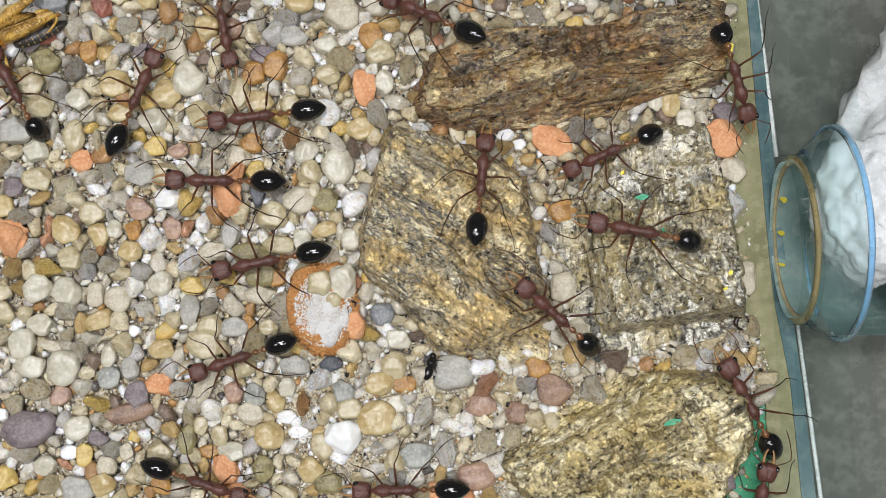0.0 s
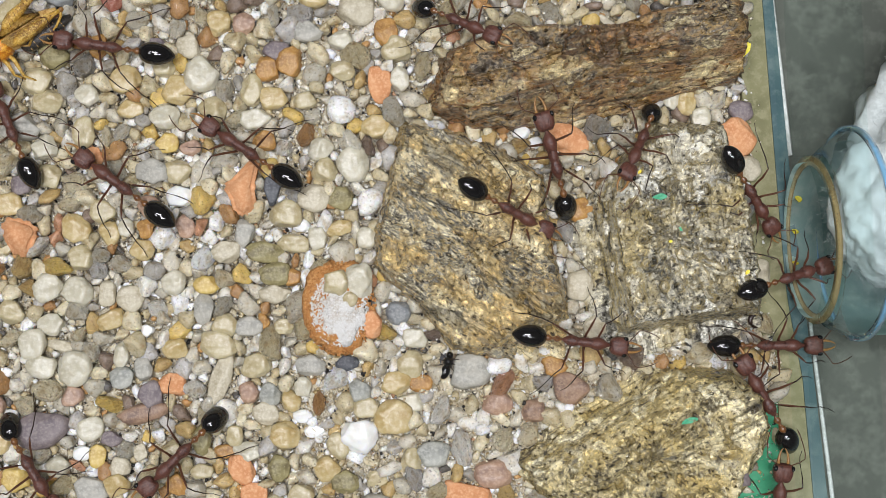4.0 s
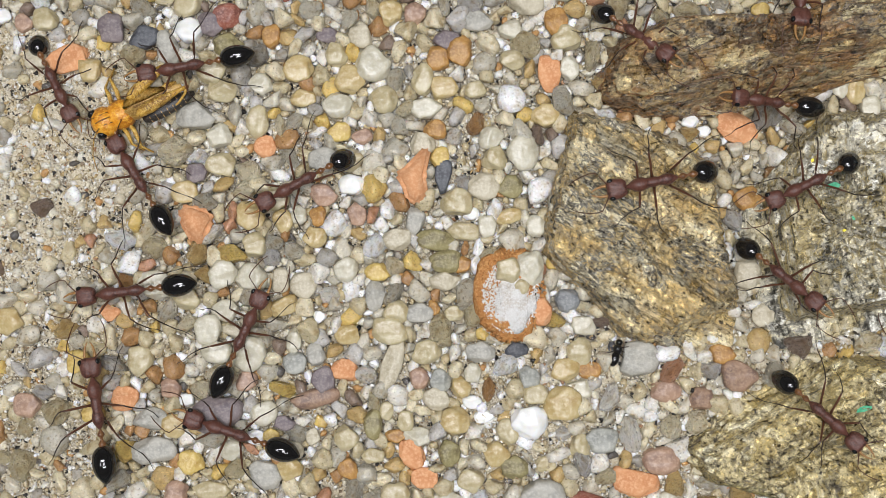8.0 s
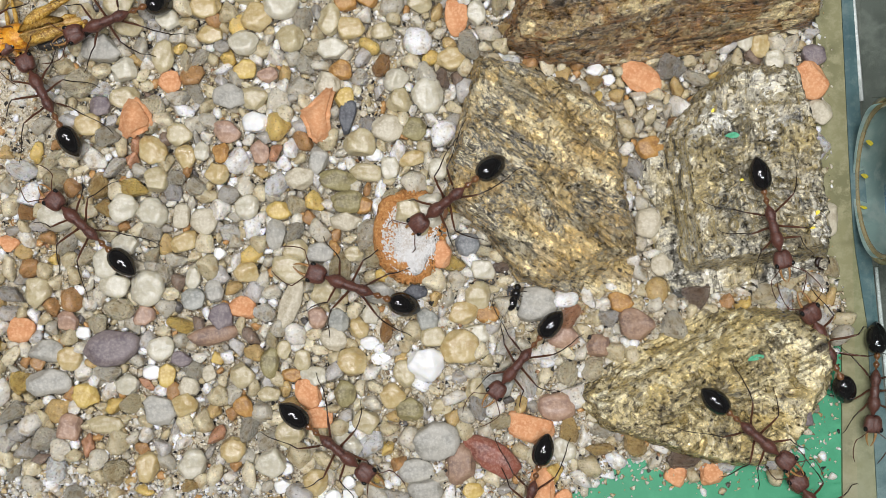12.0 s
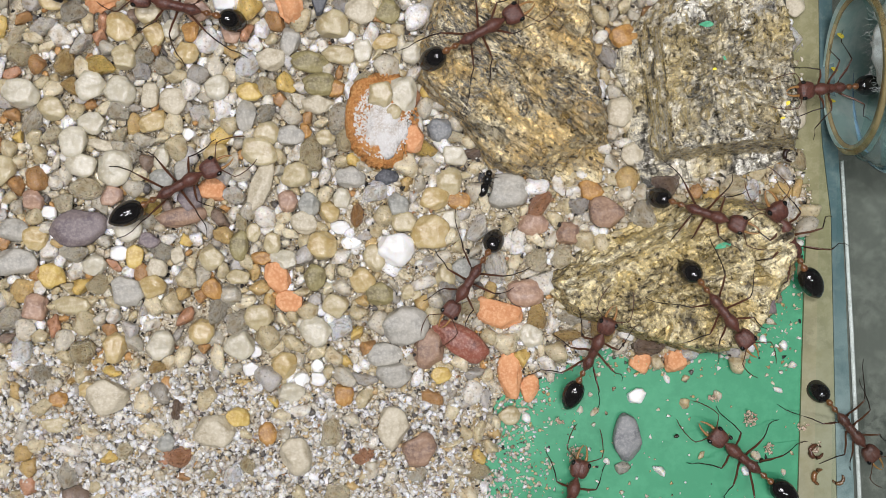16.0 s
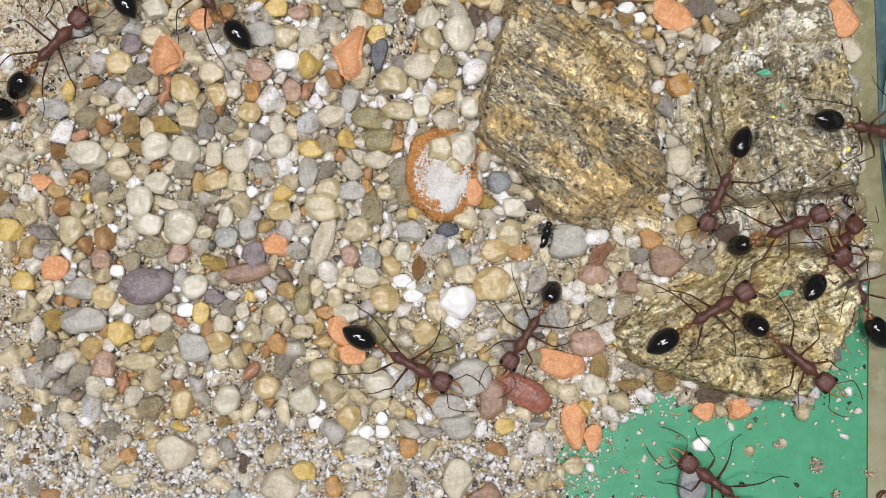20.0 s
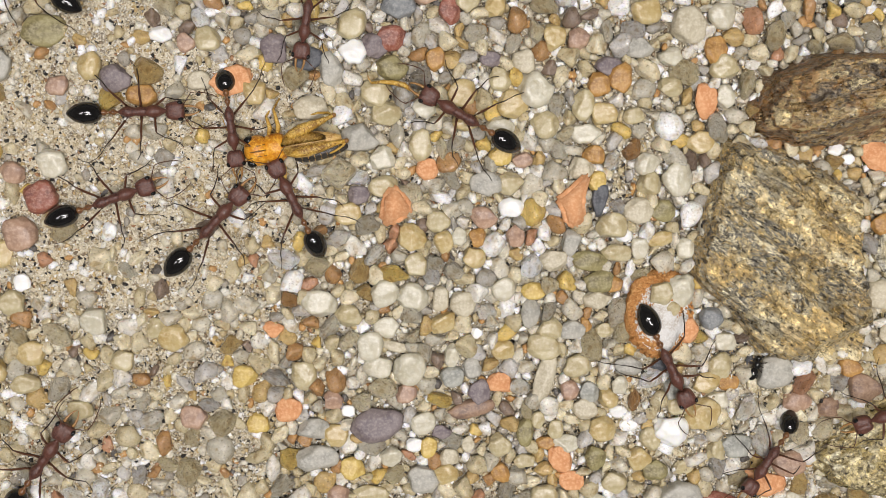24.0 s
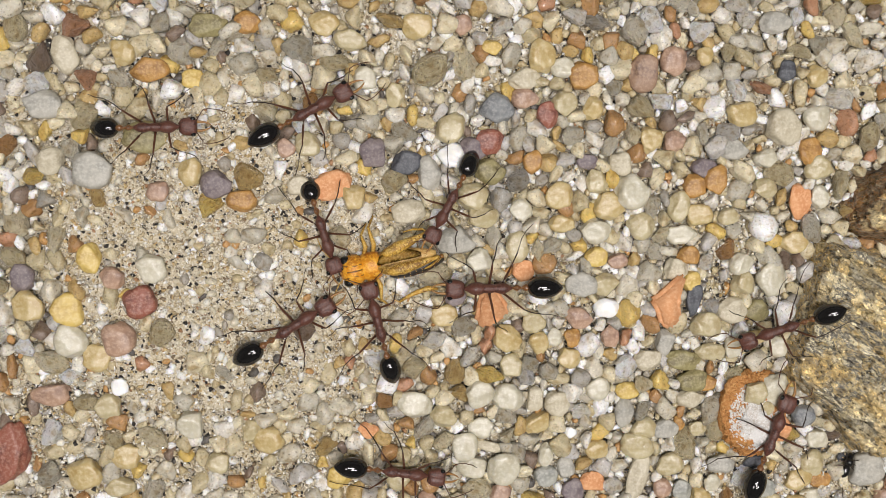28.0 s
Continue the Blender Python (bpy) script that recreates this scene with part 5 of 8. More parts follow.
def crumbs():
    rng = random.Random(21)
    shapes = grain_shapes()
    for cx, cy, r, count in ((76.0, -55.5, 2.6, 60), (69.5, -52.0, 1.6, 26), (79.5, -60.5, 1.8, 30), (46.0, -62.5, 2.4, 40), (73.5, -61.5, 1.3, 18), (85.5, -56.5, 1.8, 26), (88.0, -60.0, 2.4, 40), (43.0, -57.0, 1.6, 24)):
        cos, faces, at = [], [], 0
        for _ in range(count):
            a, q = rng.uniform(0, 6.28), 0.55 * r * rng.random() ** 0.8
            v, f = rng.choice(shapes)
            s = rng.uniform(0.12, 0.38)
            cos.append((v * s + (q * math.cos(a), q * math.sin(a), s * 0.6 + max(0, (r - q)) * rng.uniform(0, 0.5))) * M)
            faces.append(f + at)
            at += len(v)
        me = bpy.data.meshes.new("crumb")
        me.from_pydata(np.concatenate(cos).tolist(), [], np.concatenate(faces).tolist())
        me.materials.append(crumb_sand)
        me.shade_smooth()
        ob = new("crumb", me)
        ob.location = (cx * M, cy * M, -1.9 * M)
        tagged(ob, "small crumb of stuck sand on the green board", "crumb", "crumbs on the board")


crumbs()


# ---- dead insects between the stones ----
def dead_fly(x, y, turn):
    fly = tagged(new("dead_fly"), "small dead black fly lying among the pebbles", "insect")
    fly.matrix_world = pose(x * M, y * M, 0.6 * M, 0, 0, turn)
    for name, size, at in (("head", (0.55, 0.6, 0.5), (1.7, 0.1, 0.6)), ("thorax", (0.9, 0.8, 0.75), (0.6, 0, 0.7)), ("abdomen", (1.3, 0.8, 0.65), (-1.2, -0.1, 0.5))):
        bm = bmesh.new()
        ball(bm, *at, *size, 12)
        part(name, bm, ant_black, fly)
    for s, k in product((1, -1), (0, 1, 2)):
        bm = bmesh.new()
        rope(bm, [(1.0 - 0.5 * k, 0.5 * s, 0.6), (1.4 - 0.9 * k, 1.2 * s, 1.1), (1.7 - 1.3 * k, 2.0 * s, 0.3)], [0.09, 0.08, 0.05], 5)
        part("leg", bm, ant_leg, fly)


dead_fly(28.3, -17.1, 70)


def insect_scrap(x, y, z, wide, rounds, mat, label, turn=0.0):
    """A curled shred of a dead insect's shell or leg."""
    bm = bmesh.new()
    steps = 12
    rope(bm, [(wide * math.cos(rounds * k / steps), wide * math.sin(rounds * k / steps), 0.2 + 0.04 * k) for k in range(steps + 1)], [0.08 + 0.34 * wide * math.sin(math.pi * (k + 0.5) / (steps + 1)) for k in range(steps + 1)], 7)
    ob = linked("insect_scrap", bm, mat)
    ob.matrix_world = pose(x * M, y * M, z * M, 0, 0, turn)
    tagged(ob, label, "insect scrap")


insect_scrap(79.6, -10.1, 0.4, 1.1, 4.8, ant_leg, "curled black scrap of a dead insect by the ledge")
insect_scrap(87.8, -60.6, -1.3, 1.1, 5.4, ant_thigh, "curled brown ring of insect shell on the ledge", 40)
insect_scrap(88.9, -65.1, -1.3, 1.3, 3.0, ant_amber, "reddish brown shell crumb on the dusty ledge", 80)
insect_scrap(91.9, -65.2, -1.3, 0.9, 3.6, ant_amber, "reddish brown shell crumb on the dusty ledge", 200)
for x, y, turn in ((72.3, -59.4, 10), (79.0, -63.2, 100), (63.5, -59.7, 60), (31.0, -56.0, 30), (29.4, -55.0, 150)):
    insect_scrap(x, y, -1.95, 0.8, 1.2, ant_leg, "thin black shred of an insect leg on the green board", turn)


# ---- the ants ----
LEG_ROOTS = [(2.7, 0.75, 2.5), (0.5, 0.8, 2.5), (-1.7, 0.8, 2.6)]
LEG_KNEES = [(4.0, 3.3, 2.0), (0.6, 4.7, 2.6), (-4.4, 3.9, 2.8)]
LEG_ENDS = [((6.9, 4.1, -1.2), (8.5, 4.9, -2.35)), ((-0.4, 7.3, -1.2), (-1.9, 8.9, -2.35)), ((-7.6, 6.3, -1.2), (-10.3, 7.6, -2.4))]


def build_ant():
    ant = tagged(new("ant"), "red-brown ant with glossy black rear walking on the gravel", "ant", "ants in the tank")
    # head: broad, squared behind, with jaws in front
    bm = bmesh.new()
    bmesh.ops.create_icosphere(bm, subdivisions=4, radius=1.0)
    for v in bm.verts:
        d = v.co.normalized()
        q = 1 / (abs(d.x) ** 3 + abs(d.y) ** 3 + abs(d.z) ** 2.4) ** (1 / 2.8)
        wide = 1.62 * (1 + 0.14 * d.x)
        notch = 0.3 * math.exp(-(d.y / 0.3) ** 2) * max(0.0, -d.x) ** 4 - 0.12 * max(0.0, d.x) ** 6
        groove = 0.10 * math.exp(-(d.y / 0.12) ** 2) * max(0.0, d.z)
        v.co = Vector(((1.68 * d.x + notch) * q, wide * d.y * q, (1.1 * d.z - groove) * q)) * M
    head = part("head", bm, ant_red, ant)
    head.location = (6.3 * M, 0, 3.2 * M)
    for s in (1, -1):
        bm = bmesh.new()
        ball(bm, 0.9, 1.36 * s, 0.5, 0.50, 0.40, 0.46, 12)
        part("eye", bm, ant_eye, head, "black bulging eye")
        bm = bmesh.new()
        rope(bm, [(1.2, 0.75 * s, -0.2), (2.1, 0.80 * s, -0.35), (3.0, 0.66 * s, -0.5), (3.7, 0.36 * s, -0.6), (4.0, 0.12 * s, -0.6)], [0.30, 0.24, 0.18, 0.12, 0.05], 6)
        part("mandible", bm, ant_jaw, head, "long amber jaw")
        bm = bmesh.new()
        rope(bm, [(1.2, 0.55 * s, 0.3), (1.7, 1.3 * s, 0.7), (2.4, 2.3 * s, 1.1), (2.9, 3.0 * s, 1.0), (3.7, 3.1 * s, 0.5), (4.9, 2.9 * s, -0.4), (6.2, 2.5 * s, -1.2), (7.1, 2.0 * s, -1.6)],
             [0.10, 0.10, 0.09, 0.10, 0.08, 0.09, 0.09, 0.05], 5)
        part("antenna", bm, ant_thigh, head, "thin elbowed feeler")
    # thorax: neck, front hump, waist, rear hump
    bm = bmesh.new()
    lathe(bm, [(4.9, 0.2), (4.6, 0.34), (4.3, 0.44), (4.05, 0.62), (3.6, 0.92), (3.0, 1.10), (2.4, 1.10), (1.9, 0.98), (1.55, 0.82), (1.35, 0.77), (1.1, 0.80), (0.6, 0.83), (0.1, 0.78), (-0.2, 0.70), (-0.4, 0.68), (-0.7, 0.76), (-1.2, 0.92), (-1.8, 0.95), (-2.4, 0.76), (-2.9, 0.44), (-3.25, 0.22)], 1.15, 18)
    thorax = part("thorax", bm, ant_red, ant)
    thorax.location = (0, 0, 2.95 * M)
    bm = bmesh.new()
    lathe(bm, [(0.35, 0.16), (0.0, 0.18), (-0.4, 0.2), (-0.8, 0.50), (-1.15, 0.56), (-1.5, 0.30), (-1.8, 0.18), (-2.1, 0.36), (-2.5, 0.62), (-2.9, 0.52), (-3.3, 0.25)], 1.15, 12)
    waist = part("petiole", bm, ant_amber, ant, "two-knotted waist")
    waist.location = (-3.1 * M, 0, 2.75 * M)
    bm = bmesh.new()
    lathe(bm, [(0.25, 0.05), (0.2, 0.34), (0.05, 0.74), (-0.25, 1.18), (-0.7, 1.52), (-1.3, 1.76), (-2.0, 1.87), (-2.8, 1.87), (-3.5, 1.74), (-4.2, 1.50), (-4.75, 1.16), (-5.2, 0.78), (-5.55, 0.42), (-5.75, 0.1)], 0.95, 24)
    gaster = part("gaster", bm, ant_black, ant, "glossy black rear body")
    gaster.location = (-6.1 * M, 0, 2.75 * M)
    for i, (root, knee, (ankle, toe)) in enumerate(zip(LEG_ROOTS, LEG_KNEES, LEG_ENDS)):
        for s in (1, -1):
            k, a, e = [Vector((p[0] - root[0] * 0, p[1] * s, p[2])) for p in (knee, ankle, toe)]
            r = Vector((root[0], 0, 0))
            k, a, e = [Vector((p.x - r.x, p.y - root[1] * s, p.z)) for p in (k, a, e)]
            bm = bmesh.new()
            rope(bm, [(0, 0, 0), k * 0.22 + Vector((0, 0, -0.15)), k * 0.55 + Vector((0, 0, 0.25)), k * 0.9 + Vector((0, 0, 0.1)), k], [0.27, 0.19, 0.21, 0.15, 0.11], 6)
            leg = part("leg", bm, ant_thigh, ant)
            leg.location = (root[0] * M, root[1] * s * M, root[2] * M)
            bm = bmesh.new()
            side = (e - k).cross(Vector((0, 0, 1))).normalized() * 0.3
            rope(bm, [k, k * 0.6 + a * 0.4 + side * 0.5, a, a * 0.5 + e * 0.5 - side * 0.6, e], [0.11, 0.11, 0.09, 0.065, 0.05], 5)
            part("shin", bm, ant_leg, leg, "thin dark shin and foot")
    return ant


FIRST_ANT = build_ant()
ANTS = [FIRST_ANT] + [copy_thing(FIRST_ANT, pose(0, 0, 0)) for _ in range(34)]
MARCHING = iter(ANTS)


def march(full, rows):
    """An ant of a body length, on its way: seconds, place, heading and pitch in degrees, and how far its rear is stretched out."""
    ant = next(MARCHING)
    rng = random.Random(ANTS.index(ant) + 3)
    size = max(0.88, min(1.06, full / 15.2))
    ant.scale = (size, size, size)
    walk(ant, [(t, pose(x * M, y * M, z * M, 0, -pitch, turn)) for t, x, y, z, turn, pitch, reach in rows])
    kids = list(ant.children)
    gaster = [k for k in kids if k.name.startswith("gaster")][0]
    folds = []
    for t, x, y, z, turn, pitch, reach in rows:
        c = max(0.38, min(1.0, (reach / size - 12.0) / 2.75))
        folds.append((t, pose((-6.1 - 0.9 * (1 - c)) * M, 0, 2.75 * M, 0, -math.degrees(math.acos(c)) * 0.9 + 6, 0)))
    walk(gaster, [(t, m) for t, m in folds])
    # legs: a tripod gait that follows the way made
    legs = [k for k in kids if k.name.startswith("leg")]
    times, gone, pace = [], [], []
    total = 0.0
    for (t0, x0, y0, *_), (t1, x1, y1, *_) in zip(rows, rows[1:]):
        d = math.hypot(x1 - x0, y1 - y0)
        steps = max(1, min(2 if t1 - t0 < 1.2 else 4, round(d / 2.0)))
        for i in range(steps):
            times.append(t0 + (t1 - t0) * i / steps)
            gone.append(total + d * i / steps)
            pace.append(min(1.0, d / max(0.1, t1 - t0) / 8.0))
        total += d
    times.append(rows[-1][0]), gone.append(total), pace.append(0.2)
    for i, leg in enumerate(legs):
        at, s = leg.location.copy(), 1 if i % 2 == 0 else -1
        shift, rest = (0 if i in (0, 3, 4) else math.pi) + rng.uniform(-0.4, 0.4), rng.uniform(-20, 20)
        walk(leg, [(t, pose(at.x, at.y, at.z, 0, 0, s * (rest + (4 + 15 * p) * math.sin(g * 0.75 + shift)))) for t, g, p in zip(times, gone, pace)])


# ---- the prey ----
def build_prey():
    prey = tagged(new("dead_cricket"), "orange dead cricket dragged over the sand by ants", "insect")
    bm = bmesh.new()
    ball(bm, 0.2, 0, 2.8, 2.3, 2.6, 2.2, 18)
    head = part("head", bm, prey_orange, prey)
    for s in (1, -1):
        bm = bmesh.new()
        ball(bm, 1.35, 1.85 * s, 3.3, 0.9, 0.75, 0.9, 12)
        part("eye", bm, ant_eye, head, "black eye")
        bm = bmesh.new()
        rope(bm, [(1.6, 0.6 * s, 3.2), (3.0, 1.8 * s, 3.2), (4.6, 4.0 * s, 2.2), (5.2, 6.5 * s, 1.4)], [0.14, 0.12, 0.1, 0.06], 5)
        part("antenna", bm, prey_amber, head)
    for y, bend in ((-0.9, -0.5), (0.9, 0.5), (0.0, 0.0)):
        bm = bmesh.new()
        rope(bm, [(-1.2, y, 4.62 - abs(y) * 0.25), (0.0, y * 0.9, 5.0 - abs(y) * 0.25), (1.2, y * 0.9 + bend * 0.3, 4.7 - abs(y) * 0.25), (2.0, y + bend * 0.5, 3.9)], [0.10, 0.17, 0.17, 0.10], 5)
        part("face_stripe", bm, prey_brown, head, "brown stripe")
    bm = bmesh.new()
    ball(bm, 2.3, 0, 2.0, 0.6, 1.1, 0.8, 12)
    part("mouth", bm, prey_black, head, "black mouthparts")
    bm = bmesh.new()
    lathe(bm, [(-0.9, 1.7), (-1.4, 2.2), (-2.4, 2.4), (-3.6, 2.35), (-4.2, 2.0)], 0.9, 18)
    part("pronotum", moved(bm, pose(0, 0, 2.5 * M)), prey_orange, prey, "orange neck shield")
    bm = bmesh.new()
    lathe(bm, [(-3.8, 1.6), (-4.8, 1.95), (-5.9, 1.85), (-6.2, 1.95), (-7.4, 1.8), (-7.7, 1.9), (-9.0, 1.65), (-9.3, 1.72), (-10.8, 1.35), (-12.2, 0.95), (-13.6, 0.4)], 0.85, 16)
    part("abdomen", moved(bm, pose(0, 0, 2.2 * M)), prey_pale, prey, "pale soft abdomen")
    belly = [(-6.0, 0.6), (-7.0, 1.2), (-9.5, 1.45), (-11.8, 1.35), (-13.8, 0.95), (-15.4, 0.3)]
    lie = pose(0.6 * M, 2.4 * M, 1.6 * M, 0, 0, 3)
    bm = bmesh.new()
    lathe(bm, belly, 0.7, 14, -0.004)
    under = part("belly", moved(bm, lie), prey_black, prey, "black striped underside")
    for k in range(7):
        x = -7.2 - 1.05 * k
        r = np.interp(-x, [-p[0] for p in belly], [p[1] for p in belly])
        bm = bmesh.new()
        for lo, hi in ((0.15, 0.75), (1.0, 1.35), (1.75, 2.1), (2.4, 3.0)):
            rope(bm, [(x, 1.0 * r * math.cos(a), 0.7 * r * math.sin(a) - 0.004 * x * x) for a in (lo, 0.5 * (lo + hi), hi)], [0.06, 0.09, 0.06], 4)
        part("band", moved(bm, lie), prey_pale, under, "pale dashed band")
    for s, swing, far in ((1, -3, 1.0), (-1, 17, 0.9)):
        hip = pose(-4.6 * M, 1.3 * s * M, 3.2 * M, 0, -2, -swing * s) @ Matrix.Diagonal((far, 1, 1, 1))
        bm = bmesh.new()
        rope(bm, [(0, 0, 0), (-1.3, 0.1 * s, 0.5), (-3.2, 0.1 * s, 0.8), (-5.8, 0.0, 0.7), (-8.4, -0.1 * s, 0.3), (-9.6, -0.1 * s, 0.1)], [0.45, 0.85, 1.05, 0.75, 0.36, 0.34], 10)
        leg = part("hind_leg", moved(bm, hip), prey_amber, prey, "thick ridged amber thigh")
        bm = bmesh.new()
        ball(bm, -9.7, -0.1 * s, 0.1, 0.5, 0.42, 0.42, 10)
        part("knee", moved(bm, hip), prey_brown, leg, "dark brown knee")
        bm = bmesh.new()
        rope(bm, [(-9.6, -0.1 * s, 0.1), (-9.0, 0.6 * s, -0.4), (-7.4, 1.3 * s, -1.0), (-5.6, 1.6 * s, -1.6)], [0.32, 0.24, 0.20, 0.12], 6)
        part("shin", moved(bm, hip), prey_amber, leg)
        for k in range(9):
            bm = bmesh.new()
            x = -1.2 - 0.8 * k
            mid, fat = np.interp(-x, (0, 1.3, 3.2, 5.8, 8.4), (0, 0.5, 0.8, 0.7, 0.3)), np.interp(-x, (0, 1.3, 3.2, 5.8, 8.4), (0.45, 0.85, 1.05, 0.75, 0.36))
            rope(bm, [(x + 0.4, -0.86 * fat, mid + 0.5 * fat), (x - 0.3, 0, mid + fat), (x + 0.4, 0.86 * fat, mid + 0.5 * fat)], [0.07, 0.11, 0.07], 4)
            part("ridge", moved(bm, hip), prey_brown, leg)
    for x, y, s in ((-1.8, 5.0, 1), (-3.0, 6.0, 1), (-1.8, 5.2, -1), (-3.2, 6.2, -1)):
        bm = bmesh.new()
        rope(bm, [(x, 1.8 * s, 2.2), (x - 0.6, 3.4 * s, 3.4), (x - 0.2, y * s, 1.8), (x - 1.4, (y + 1.6) * s, 0.6)], [0.36, 0.4, 0.24, 0.14], 6)
        part("leg", bm, prey_amber, prey)
    for s in (1, -1):
        bm = bmesh.new()
        rows_ = []
        for i in range(8):
            u = i / 7
            rows_.append([bm.verts.new(((-3.6 - 7.5 * u) * M, (0.1 + w * (2.0 * math.sin(0.5 + 2.3 * u))) * s * M, (4.5 - 0.6 * u - 0.5 * w * w + 0.12 * math.sin(9 * u + 5 * w)) * M)) for w in (0, 0.33, 0.66, 1)])
        for a, b in zip(rows_, rows_[1:]):
            for k in range(3):
                bm.faces.new((a[k], b[k], b[k + 1], a[k + 1]))
        bmesh.ops.solidify(bm, geom=bm.faces[:], thickness=0.08 * M)
        part("wing", bm, prey_amber, prey, "crumpled amber wing pad")
    return prey


PREY = build_prey()


def torn_leg():
    leg = tagged(new("insect_scrap"), "torn amber cricket leg carried in an ant's jaws", "insect scrap")
    bm = bmesh.new()
    rope(bm, [(-0.6, 0.2, 0.2), (1.0, 0.0, 0.5), (2.8, 0.6, 0.6), (4.4, 1.4, 0.3), (5.8, 2.4, 0.0)], [0.22, 0.48, 0.42, 0.30, 0.2], 8)
    part("thigh", bm, prey_amber, leg)
    bm = bmesh.new()
    rope(bm, [(5.8, 2.4, 0.0), (6.6, 2.0, 0.2), (7.4, 1.0, 0.1)], [0.18, 0.15, 0.08], 6)
    part("shin", bm, prey_pale, leg)
    return leg


TORN_LEG = torn_leg()


